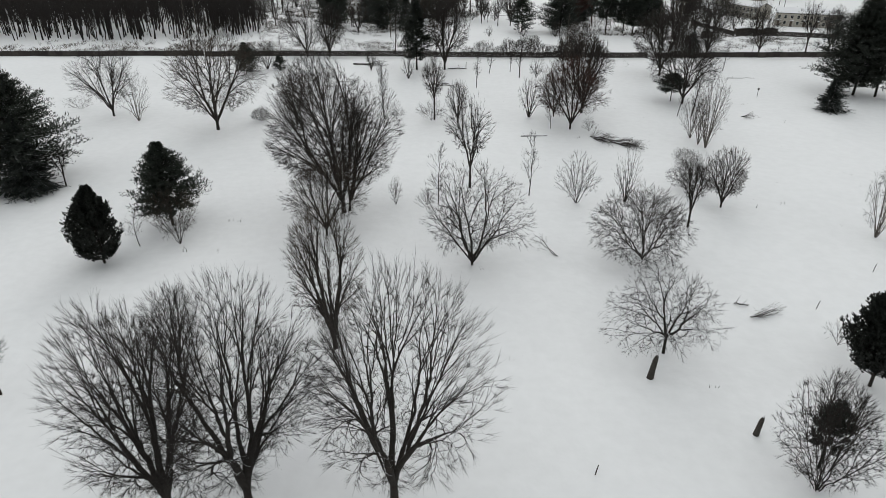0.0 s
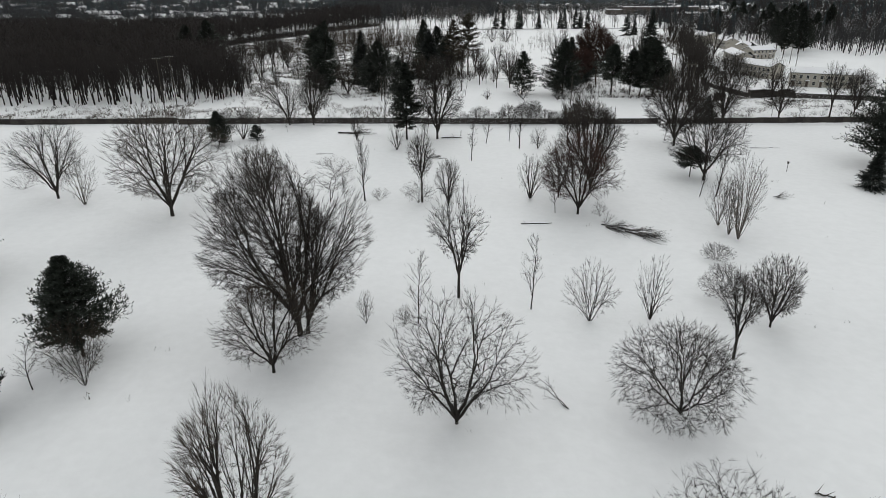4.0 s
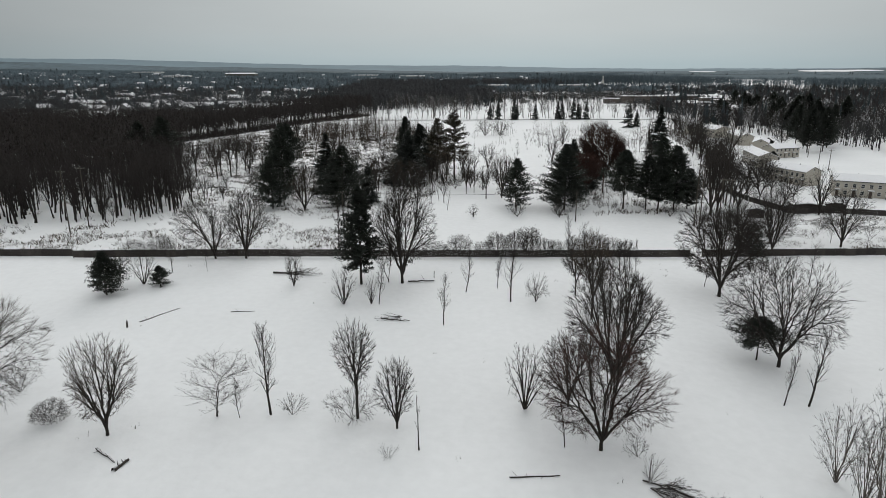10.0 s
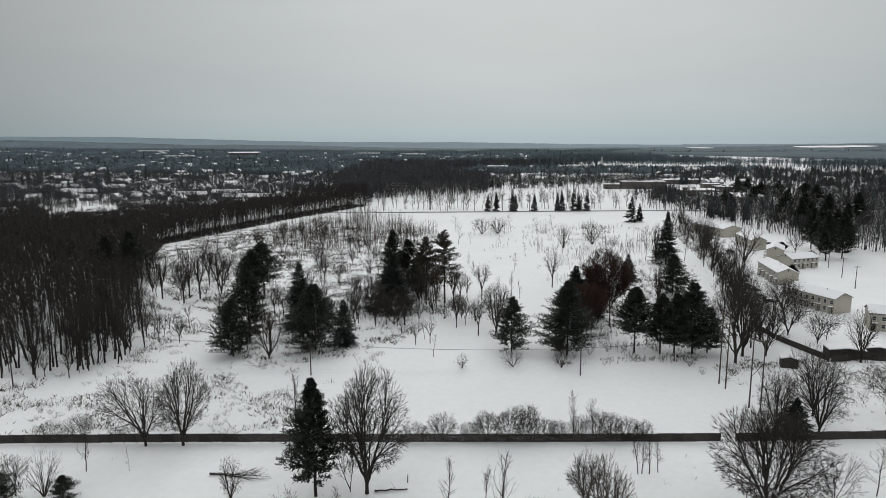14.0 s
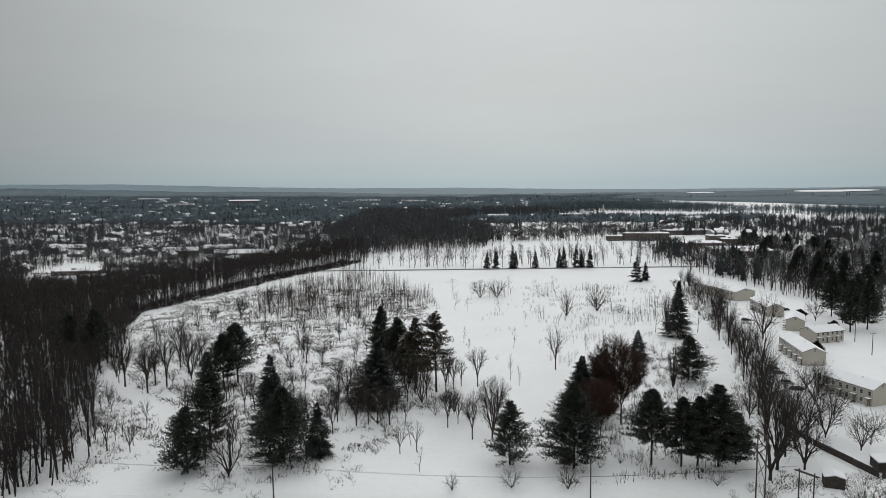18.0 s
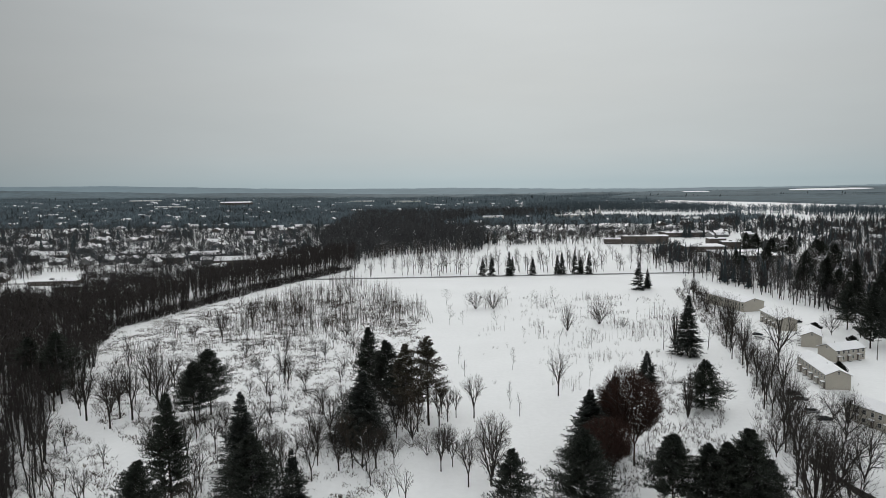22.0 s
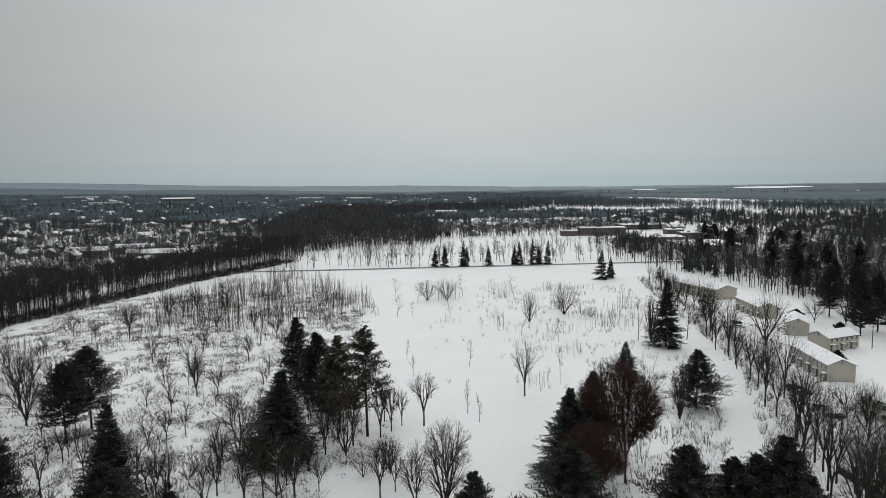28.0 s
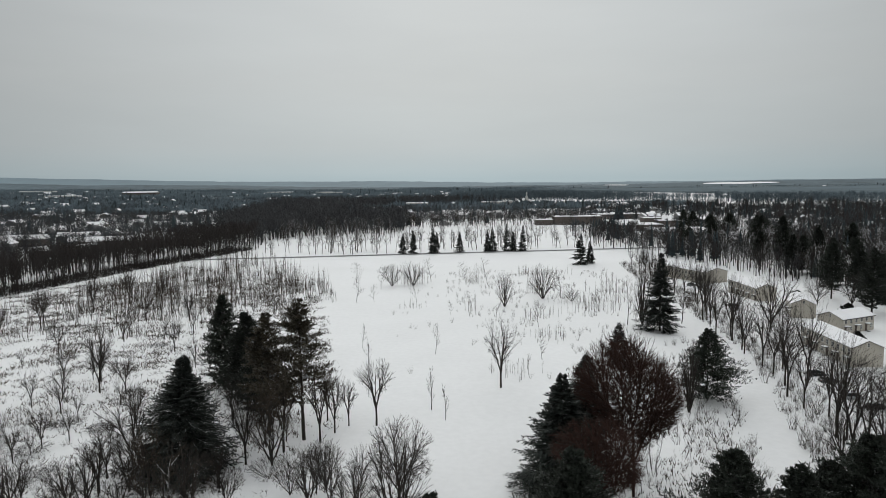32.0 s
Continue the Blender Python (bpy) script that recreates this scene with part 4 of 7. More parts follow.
# meadow, first rows
maple(-35.0, 118.3, 20.0, 11.3, "large dark bare maple with fanning multi-stemmed crown", lean=(-0.05, 0.03), dense=2.5, fine=0.64, stout=1.05)
maple(-29.1, 119.3, 20.5, 14.7, "large dark bare maple with dense twiggy crown", lean=(0.05, 0), dense=2.1, fine=0.64, stout=1.05)
maple(-17.3, 119.6, 21.7, 15.7, "large open-crowned bare maple above the snow", dense=1.5, fine=0.64, stout=1.05)
slender(-41.5, 138.6, 9.8, 7.2, "small open bare tree behind large maples", form="vase", fine=0.7)
slender(-25.0, 140.3, 19.0, 8.9, "leaning reddish bare tree with airy fine twigs", form="vase", lean=(-0.10, 0), dense=1.1, fine=0.7, twig=TAN_TWIG)
slender(-30.5, 169.5, 12.5, 12.7, "bushy bare tree with tangled brown twigs", form="vase", dense=1.8, fine=0.75, twig=TAN_TWIG)
maple(-29.0, 177.9, 24.0, 17.6, "broad bare maple with a heavy leaning trunk and broom-like crown", lean=(-0.13, 0), dense=3.0, fine=0.75)
maple(-28.2, 178.5, 20.3, 11.5, "open bare maple leaning away from a heavier neighbour", lean=(0.22, 0), dense=0.8, fine=0.8, stout=0.8)
apple(-9.1, 159.6, 14.5, 15.7, "low tangled bare apple tree with many stems", dense=2.0, fine=0.75)
apple(10.9, 139.5, 10.8, 13.4, "low spreading bare apple tree on a short thick trunk", form="orchard", dense=1.7, fine=0.7)
slender(-8.2, 188.1, 16.8, 8.9)
sapling(-13.8, 180.6, 11.0, 4.2)
shrub(-15.6, 180.4, 3.2, 3.0)
shrub(-20.8, 180.8, 4.9, 2.8)
slender(1.8, 184.6, 11.5, 3.7, form="sapling")
shrub(9.3, 181.3, 8.5, 7.8, "vase-shaped leafless shrub with smooth grey stems", stout=0.6)
shrub(17.5, 181.6, 9.7, 5.9, "sparse upright shrub with few crooked stems", dense=0.5, stout=0.7)
shrub(14.5, 160.8, 11.4, 14.6, "large leafless multi-stemmed thicket of grey branches", form="spread", stout=0.8, dense=3.4, fine=0.85)
slender(24.5, 171.4, 13.0, 5.7)
maple(32.7, 179.3, 10.0, 7.6, "small round-headed bare tree on a short trunk")
shrub(34.1, 201.0, 3.0, 5.6, "low flattened brown shrub half buried in snow", dense=4.0)
shrub(29.6, 187.0, 6.1, 7.3, "snow-caught tangle of broken branches", form="spread", dense=2.6)
shrub(17.7, 120.3, 12.0, 8.4, "dense leafless thicket around a small evergreen", dense=3.2, fine=0.85)
pine(19.0, 122.6, 7.4, 4.0, "small ragged evergreen inside a bare thicket", low=0.35, dense=0.3)
thuja(30.1, 133.7, 11.5, 6.3, "dark juniper with an open one-sided crown on bare trunk", low=0.22)
shrub(30.8, 140.8, 3.4, 3.8, "small heap of bare broken branches on snow", form="spread", dense=0.5)
thuja(-60.5, 161.8, 11.4, 6.3, "egg-shaped dense dark evergreen on a short trunk", low=0.12)
pine(-55.4, 174.0, 13.4, 9.4, "dark pine with snow-flecked crown above brush", low=0.14, dense=1.2)
shrub(-52.1, 167.9, 8.6, 8.5, "brown leafless brush in front of a pine", dense=1.8, fine=0.8, twig=TAN_TWIG)
slender(-57.7, 167.0, 6.5, 3.7, form="sapling", lean=(-0.2, 0))
pine(-88.7, 191.6, 21.0, 21.0, "broad dark pine at the edge of the meadow", low=0.05, dense=1.4)
spruce(-84.8, 187.5, 13.3, 10.1, "snow-laden spruce in front of a dark pine", needles=SNOWY)
slender(-80.2, 190.0, 9.2, 4.7, form="tall")
slender(-57.8, 133.4, 8.5, 4.4)
birch(51.4, 168.0, 12.8, 7.0)
pine(97.5, 254.4, 25.1, 19.1, "tall broad dark pine at the meadow edge", low=0.10, dense=1.7)
pine(102.2, 252.3, 23.5, 16.0, "tall broad dark pine at the meadow edge", low=0.12)
spruce(82.6, 238.8, 8.3, 7.6, "small dark spruce beside tall pines")
slender(-91.5, 234.5, 16.6, 15.9, form="vase")
birch(-84.0, 230.6, 13.3, 9.1, form="clump", dense=0.6)
shrub(-102.6, 241.0, 3.4, 7.7)
maple(-63.3, 223.7, 22.2, 22.6, "wide vase-shaped bare maple with arching limbs", dense=1.4, fine=0.85, twig=TAN_TWIG)
shrub(-64.5, 238.7, 5.4, 6.5)
slender(-46.2, 227.4, 13.7, 8.9, "bare tree with brush-like brown crown on twin stems", form="vase", twig=TAN_TWIG)
shrub(-55.3, 230.5, 3.4, 5.3, "low heap of dark brush in snow", form="spread", dense=4.0)
slender(-33.7, 231.9, 10.1, 10.6, "forked low bare tree with two leaning stems", form="pair")
sapling(-30.5, 231.4, 6.2, 1.8)
slender(-26.6, 232.3, 14.1, 3.9, form="sapling", dense=1.5)
shrub(-23.7, 232.4, 2.7, 4.8, "low dark shrub half buried in snow", dense=1.2)
slender(-14.7, 231.2, 15.0, 6.0, "columnar bare tree above tangled brush")
shrub(-15.4, 230.7, 5.2, 8.1, "tangled brush round a bare tree", form="spread")
slender(-9.3, 228.6, 11.0, 5.6, form="vase", dense=0.7)
sapling(-6.3, 223.7, 8.0, 0.9, lean=(-0.1, 0), dense=0.4)
sapling(-3.2, 262.2, 10.2, 3.0)
shrub(-9.9, 222.1, 1.8, 3.0, "few dry stems above the snow", dense=0.5)
slender(7.8, 233.4, 10.3, 6.6, form="clump", dense=0.7)
slender(13.8, 233.9, 11.4, 8.7, form="vase")
sapling(11.6, 224.3, 8.0, 2.7)
maple(15.9, 223.6, 15.7, 15.9, "round-crowned bare maple with forked dark trunk", dense=1.25, twig=RED_TWIG)
maple(21.1, 237.1, 20.8, 14.0, "dense dark bare tree behind a round maple", dense=1.4)
shrub(19.9, 222.1, 3.7, 3.7, form="spread", dense=0.5)
pine(46.4, 248.2, 7.1, 9.1, "small flat-topped pine on two bare trunks", low=0.35, dense=0.8)
maple(48.7, 245.8, 16.9, 19.0, "wide fan-shaped bare maple near the fence")
sapling(43.5, 233.9, 9.6, 2.0, lean=(0.1, 0))
sapling(46.8, 233.7, 13.2, 3.3, stout=1.3)
birch(40.8, 217.2, 11.2, 6.2, dense=0.9)
birch(40.8, 212.5, 12.1, 5.2, dense=0.9)
birch(41.6, 210.3, 16.7, 7.5, "tall leaning birches at the meadow edge", dense=1.0)
pine(-70.8, 276.8, 9.1, 7.8, "young dark pine near the fence", low=0.1)

# along the fence
pine(-20.4, 283.0, 20.6, 9.6, "tall ragged dark pine with bare lower trunk", low=0.16, dense=0.9)
slender(-14.8, 284.4, 9.2, 5.5, form="pair")
maple(-11.9, 283.9, 21.8, 14.4, "tall vase-shaped bare maple beside a pine", dense=1.5)
slender(-17.2, 272.3, 6.6, 3.6, form="clump", dense=0.5)
sapling(-15.7, 272.1, 9.2, 2.2, lean=(0.1, 0))
slender(-22.5, 272.0, 8.8, 5.6, form="clump", dense=0.6)
sapling(1.4, 278.3, 10.2, 3.4)
sapling(7.9, 280.2, 8.9, 2.1)
slender(9.9, 272.8, 14.0, 4.5, form="sapling")
apple(14.8, 272.8, 6.5, 5.6, dense=0.7)
sapling(35.7, 289.8, 8.1, 2.3)
sapling(36.4, 289.8, 8.1, 2.3)
sapling(37.7, 289.8, 8.1, 2.3)
sapling(39.4, 290.2, 7.9, 2.3)
sapling(-34.3, 281.7, 8.3, 4.4, "thin leaning tree beside a fallen trunk", form="spread")
slender(-66.1, 283.1, 8.8, 7.0, form="clump", dense=0.6)
slender(-71.0, 283.2, 8.3, 5.5, form="tall")
pine(-62.2, 281.9, 4.4, 4.6, "small open young pine near the fence", low=0.08, dense=0.5)
sapling(-63.4, 291.1, 8.5, 3.2)
sapling(-55.6, 291.1, 5.2, 1.1, dense=0.3)
maple(51.9, 276.0, 20.6, 17.2, "dark spreading bare tree by the fence end", dense=1.8, fine=1.2)
shrub(65.8, 281.6, 7.9, 10.4, "rounded bare thicket near the fence", stout=0.7)
sapling(73.3, 282.4, 9.8, 5.0, lean=(0.15, 0))
sapling(51.1, 281.5, 6.6, 1.4)
slender(23.3, 276.8, 11.7, 7.3, "tall drooping bare tree with feathery brown twigs", dense=1.5)
slender(24.1, 265.5, 16.7, 8.5, "tall feathery bare tree in a close cluster", dense=1.8, twig=TAN_TWIG)
slender(27.1, 262.7, 6.4, 8.3, "small round bare tree in a close cluster", form="vase")

# behind the fence
slender(-56.9, 300.5, 15.5, 14.3, "leaning bare tree behind the fence", form="vase", lean=(-0.2, 0))
slender(-49.7, 300.7, 17.5, 10.5, "bare tree with a dense dark top behind the fence", form="vase", dense=1.3)
shrub(-3.9, 302.6, 3.6, 5.9, "bare hedge shrub growing along the fence", dense=3.2, fine=1.4)
shrub(0.6, 302.7, 5.5, 7.0, "bare hedge shrub growing along the fence", dense=3.2, fine=1.4)
shrub(6.7, 302.7, 4.2, 5.9, "bare hedge shrub growing along the fence", dense=3.2, fine=1.4)
shrub(9.7, 302.7, 6.4, 7.0, "bare hedge shrub growing along the fence", dense=3.2, fine=1.4)
shrub(14.1, 302.7, 6.9, 8.2, "bare hedge shrub growing along the fence", dense=3.2, fine=1.4)
shrub(17.6, 302.8, 7.7, 6.4, "bare hedge shrub growing along the fence", dense=3.2, fine=1.4)
shrub(21.1, 302.8, 4.8, 5.3, "bare hedge shrub growing along the fence", dense=3.2, fine=1.4)
shrub(24.1, 302.8, 4.2, 5.3, "bare hedge shrub growing along the fence", dense=3.2, fine=1.4)
shrub(27.6, 302.7, 5.5, 4.2, "bare hedge shrub growing along the fence", dense=3.2, fine=1.4)
shrub(31.7, 302.7, 6.4, 7.0, "bare hedge shrub growing along the fence", dense=3.2, fine=1.4)
shrub(34.1, 302.7, 5.5, 6.4, "bare hedge shrub growing along the fence", dense=3.2, fine=1.4)
shrub(37.6, 302.7, 4.8, 6.4, "bare hedge shrub growing along the fence", dense=3.2, fine=1.4)
shrub(40.5, 302.7, 4.0, 4.7, "bare hedge shrub growing along the fence", dense=3.2, fine=1.4)
sapling(27.0, 303.9, 10.7, 2.6)
sapling(30.6, 303.9, 8.5, 3.5)
sapling(-28.2, 302.9, 15.7, 4.1)
shrub(-41.3, 302.3, 2.7, 5.8)
shrub(-76.8, 302.6, 4.3, 7.0, dense=3.5)
shrub(-70.6, 302.5, 5.4, 6.3, dense=3.5)
shrub(-64.0, 303.0, 2.6, 4.0, dense=2.5)

# the overgrown field: conifers
pine(-55.7, 350.0, 15.8, 13.0, "dark bushy pine at the lane side", low=0.04, dense=1.3)
pine(-55.3, 364.0, 25.0, 11.2, "tall dark pine behind a bushy one", low=0.05, dense=1.05)
slender(-45.5, 348.2, 15.7, 10.1, "snow-dusted bare tree beside pines", form="spread", twig=TAN_TWIG)
pine(-69.2, 414.5, 19.0, 14.5, "flat-topped pine on a bare trunk", low=0.24)
pine(-67.6, 423.8, 21.0, 17.5, "flat-topped wide pine leaning over another", low=0.27)
spruce(-43.4, 378.0, 21.4, 12.0, "snow-flecked pointed spruce beside dark pines", needles=SNOWY)
pine(-34.7, 355.8, 18.5, 17.4, "broad dense dark pine in the clearing", low=0.03, dense=1.5)
spruce(-27.5, 361.4, 13.4, 7.6, "small snow-flecked spruce beside a broad pine", needles=SNOWY)
pine(-129.0, 446.0, 22.5, 18.5, "wide dark pine at the edge of the woods", low=0.08, dense=1.2)
pine(-141.0, 450.0, 20.0, 14.0, "dark pine at the edge of the woods", low=0.1)
pine(20.0, 355.8, 15.8, 11.5, "lone bushy pine at the field edge", low=0.05, dense=1.1)
slender(17.0, 372.3, 16.7, 9.7, "bare tree beside a lone pine", form="vase")
pine(35.1, 353.9, 20.4, 15.9, "broad dark pine at the field edge", low=0.04, dense=1.5)
slender(54.0, 382.1, 25.4, 17.5, "dense red-brown bare tree in a conifer grove", form="tall", dense=20.0, twig=RED_TWIG, limb=RED_TWIG, fine=1.05, stout=0.6)
pine(54.2, 355.8, 18.5, 12.7, "umbrella-shaped dark pine on a bare trunk", low=0.3, dense=1.2)
pine(60.9, 354.4, 17.0, 11.2, "dark pine in a tight row", low=0.2, dense=1.2)
pine(69.7, 354.2, 19.9, 15.8, "broad dark pine in a tight row", low=0.12, dense=1.4)
pine(65.1, 355.2, 16.8, 11.2, "dark pine in a tight row", low=0.15, dense=1.2)
pine(74.4, 355.4, 12.8, 11.2, "dark pine in a tight row", low=0.1, dense=1.2)
spruce(106.6, 484.0, 25.5, 12.5, "tall ragged snow-flecked spruce by the snowy lane", needles=SNOWY)
pine(88.0, 422.0, 15.6, 13.8, "pointed bushy pine by the snowy lane", low=0.02, dense=1.3)

# the overgrown field: bare trees
slender(15.3, 417.1, 16.6, 8.6, "lone bare tree in the white field")
slender(44.7, 436.1, 17.8, 9.3, "lone bare tree in the white field")
slender(-95.6, 422.2, 17.6, 8.6, fine=1.4)
slender(-105.4, 420.8, 20.0, 9.5, fine=1.4)
slender(-94.3, 413.4, 19.7, 10.1, fine=1.4)
slender(-91.1, 420.8, 20.7, 8.5, fine=1.4)
slender(-89.1, 434.7, 16.5, 10.1, fine=1.4)
slender(-91.0, 452.7, 14.4, 8.7, fine=1.4)
slender(-130.9, 466.6, 18.7, 13.8, fine=1.4)
slender(-52.0, 456.2, 14.8, 8.5, fine=1.4)
slender(-48.6, 446.8, 13.6, 6.5, fine=1.4)
slender(-42.4, 445.6, 10.5, 7.3, fine=1.4)
slender(-75.7, 487.6, 10.0, 6.9, fine=1.4)
slender(-26.3, 402.5, 14.0, 10.6, fine=1.4)
slender(-28.3, 393.4, 9.7, 5.3, fine=1.4)
slender(-29.9, 387.0, 8.7, 6.7, fine=1.4)
slender(-41.3, 388.0, 7.6, 6.7, fine=1.4)
slender(-46.0, 413.8, 8.3, 4.7, fine=1.4)
slender(-95.8, 443.7, 19.2, 11.7, fine=1.4)
slender(-100.2, 459.2, 13.9, 8.5, fine=1.4)
slender(5.1, 380.1, 12.6, 6.5, fine=1.4)
slender(-33.1, 388.5, 5.3, 4.5, fine=1.4)
slender(-6.9, 383.9, 8.1, 5.5, fine=1.4)
slender(8.0, 382.6, 9.2, 5.5, fine=1.4)
slender(-42.0, 483.3, 9.9, 5.8, fine=1.4)
slender(-38.3, 516.7, 10.3, 6.7, fine=1.4)
slender(-98.0, 525.1, 13.9, 9.1, fine=1.4)
slender(-49.6, 528.8, 11.9, 6.5, fine=1.4)
slender(-71.6, 570.7, 13.6, 7.0, fine=1.4)
slender(-85.3, 572.9, 16.4, 7.0, fine=1.4)
slender(-91.8, 553.1, 16.6, 7.5, fine=1.4)
slender(-102.4, 536.5, 14.4, 9.5, fine=1.4)
slender(-112.0, 527.1, 9.3, 6.8, fine=1.4)
slender(-2.9, 400.9, 15.0, 10.6, "snow-rimmed bare tree beside dark conifers", form="spread", twig=TAN_TWIG, limb=RIMED)
slender(-14.7, 381.9, 12.5, 17.0, "snow-rimmed bare tree with wild low branches", form="spread", twig=TAN_TWIG, limb=RIMED)
slender(-29.2, 399.2, 9.4, 6.4, "small bare tree in the overgrown field")
slender(5.4, 421.0, 12.8, 5.9, "slim bare tree beside rusty pines")
slender(18.3, 385.9, 12.5, 10.5, "bushy bare tree with a tall leader beside a lone pine", form="vase", dense=2.2)
slender(5.5, 389.0, 9.4, 7.2, "small bare tree in the overgrown field", dense=1.4)
slender(12.4, 391.0, 7.0, 5.0, "small bare tree in the overgrown field")
slender(-33.8, 394.3, 6.6, 7.2, "crooked low bare tree in the overgrown field", form="spread", limb=RIMED)
slender(-33.2, 424.5, 9.2, 8.6, "small bare tree in the overgrown field")
slender(-20.2, 392.0, 12.0, 6.4, "bare tree before a wide spruce", twig=TAN_TWIG)
slender(11.6, 371.6, 14.4, 7.8, "bare tree beside a lone pine")
slender(-101.4, 428.3, 12.0, 11.5, form="vase", fine=1.1)
slender(-113.9, 431.6, 14.5, 10.8, form="vase", fine=1.1)
slender(-120.7, 429.5, 17.0, 12.0, fine=1.1)
slender(-85.4, 427.9, 16.0, 12.5, form="vase", fine=1.1)
slender(-109.6, 424.9, 11.0, 9.5, fine=1.1)
shrub(-54.7, 415.0, 1.8, 9, "dark matted heap of dead brush in snow", form="spread", dense=5.0)
shrub(-47.1, 411.2, 2.2, 8, "dark matted heap of dead brush in snow", form="spread", dense=5.0)
shrub(-46.6, 425.7, 1.6, 8, "dark matted heap of dead brush in snow", form="spread", dense=5.0)
shrub(-39.4, 422.1, 1.4, 7, "dark matted heap of dead brush in snow", form="spread", dense=5.0)
shrub(-67.8, 431.0, 1.5, 7, "dark matted heap of dead brush in snow", form="spread", dense=5.0)
shrub(-48.0, 489.7, 1.4, 7, "dark matted heap of dead brush in snow", form="spread", dense=5.0)
shrub(-69.5, 479.7, 1.2, 7, "dark matted heap of dead brush in snow", form="spread", dense=5.0)
shrub(-40.9, 401.4, 2.0, 7, "dark matted heap of dead brush in snow", form="spread", dense=5.0)
shrub(-49.5, 401.3, 2.0, 6, "dark matted heap of dead brush in snow", form="spread", dense=5.0)
shrub(-23.5, 446.7, 1.4, 5, "dark matted heap of dead brush in snow", form="spread", dense=5.0)
shrub(-40.8, 444.7, 1.2, 6, "dark matted heap of dead brush in snow", form="spread", dense=5.0)
slender(-47.9, 394.4, 8, 7, "crooked bare tree in the overgrown field", form="vase", dense=1.5, limb=RIMED)
slender(-40.4, 391.8, 9, 7, "crooked bare tree in the overgrown field", form="spread", dense=1.5, limb=RIMED)
slender(-29.1, 391.8, 8, 6, "crooked bare tree in the overgrown field", form="spread", dense=1.5, limb=RIMED)
slender(-23.8, 393.7, 10, 7, "crooked bare tree in the overgrown field", form="vase", dense=1.5, limb=RIMED)
slender(-59.4, 412.8, 7, 5, "crooked bare tree in the overgrown field", form="vase", dense=1.5, limb=RIMED)
slender(1.4, 389.3, 7, 6, "crooked bare tree in the overgrown field", form="spread", dense=1.5, limb=RIMED)
slender(7.0, 390.4, 9, 6, "crooked bare tree in the overgrown field", form="vase", dense=1.5, limb=RIMED)
slender(11.4, 386.6, 7, 6, "crooked bare tree in the overgrown field", form="spread", dense=1.5, limb=RIMED)
pine(1.5, 411.7, 26.8, 15.0, "rusty thinning pine on a tall bare trunk", low=0.28, dense=0.6, needles=RUSTY)
slender(4.6, 410.5, 15.5, 7.5, "bare tree crowding the foot of a pine", twig=TAN_TWIG)
slender(-1.6, 406.5, 17.0, 8.0, "bare tree crowding the foot of a pine", twig=TAN_TWIG)
slender(7.2, 414.0, 13.0, 6.5, "bare tree crowding the foot of a pine", twig=TAN_TWIG)
slender(9.8, 417.5, 11.0, 5.0, "bare tree crowding the foot of a pine")
slender(-7.5, 402.0, 14.0, 8.0, "bare tree crowding the foot of a pine")
shrub(-3.0, 396.0, 3.2, 8.0, "dark low brush under pines", dense=4.0)
shrub(-10.0, 394.0, 3.0, 7.0, "dark low brush under pines", dense=4.0)
shrub(4.0, 402.0, 2.8, 6.0, "brown low brush under pines", dense=3.0, twig=TAN_TWIG)
pine(-5.4, 415.5, 23.8, 12.0, "rusty ragged pine in a tight group", low=0.24, dense=0.65, needles=RUSTY)
spruce(-16.2, 399.4, 20.4, 18.5, "wide dark spruce before a tight group", needles=SNOWY, dense=1.5)
pine(-20.0, 446.5, 22.2, 12.0, "tall pointed pine in a tight group", low=0.05, dense=1.2)
pine(-13.2, 437.0, 19.8, 13.5, "dark pine in a tight group", low=0.04, dense=1.3)
pine(-8.5, 426.0, 16.0, 12.0, "low dark pine filling a tight group", low=0.04, dense=1.2)
spruce(43.7, 385.6, 19.0, 14.8, "pointed spruce rising from a grove", dense=1.4)
spruce(57.3, 413.3, 13.8, 13.6, "pointed spruce rising from a grove", dense=1.3)
spruce(50.1, 392.8, 17.5, 12.4, "pointed spruce rising from a grove", dense=1.2)
spruce(78.5, 448.9, 11.7, 8.4, "small pointed spruce behind a grove")
slender(46.2, 373.5, 16.3, 14.2, "dense red-brown bare tree in a conifer grove", form="tall", dense=15.0, twig=RED_TWIG, limb=RED_TWIG, fine=1.05, stout=0.6)
spruce(70.9, 303.4, 8.4, 7.7, "bushy dark spruce behind bare branches")
slender(78.7, 347.4, 23.5, 18.7, "wide bare tree beside tall poles", form="vase", dense=0.5, fine=0.8)
slender(76.4, 304.6, 15.9, 10.1, form="vase")
slender(68.0, 304.9, 14.2, 7.5, form="vase")
slender(111.6, 346.7, 14.8, 8.6, form="vase")
slender(96.8, 310.6, 16.4, 13.6, "wide bare tree in a rough yard behind the fence", form="vase")
slender(80.2, 313.5, 16.0, 14.0, "wide bare tree in a rough yard behind the fence", form="vase")
slender(112.9, 310.5, 18.7, 9.5, "tall bare tree in a rough yard behind the fence")
sapling(103.3, 310.4, 7.8, 4.0)
slender(109.3, 362.8, 10.6, 10.1, "bare spreading yard tree near the houses", form="vase")
slender(101.8, 373.7, 14.2, 15.7, "bare spreading yard tree near the houses", form="vase")
slender(116.3, 385.9, 10.1, 11.6, "bare spreading yard tree near the houses", form="vase")
sapling(96.4, 314.5, 6.7, 3.4)
slender(124.0, 316.0, 15.0, 10.0, "wide bare tree in a rough yard behind the fence", form="vase")
slender(131.0, 326.0, 14.0, 9.0, "wide bare tree in a rough yard behind the fence", form="vase")
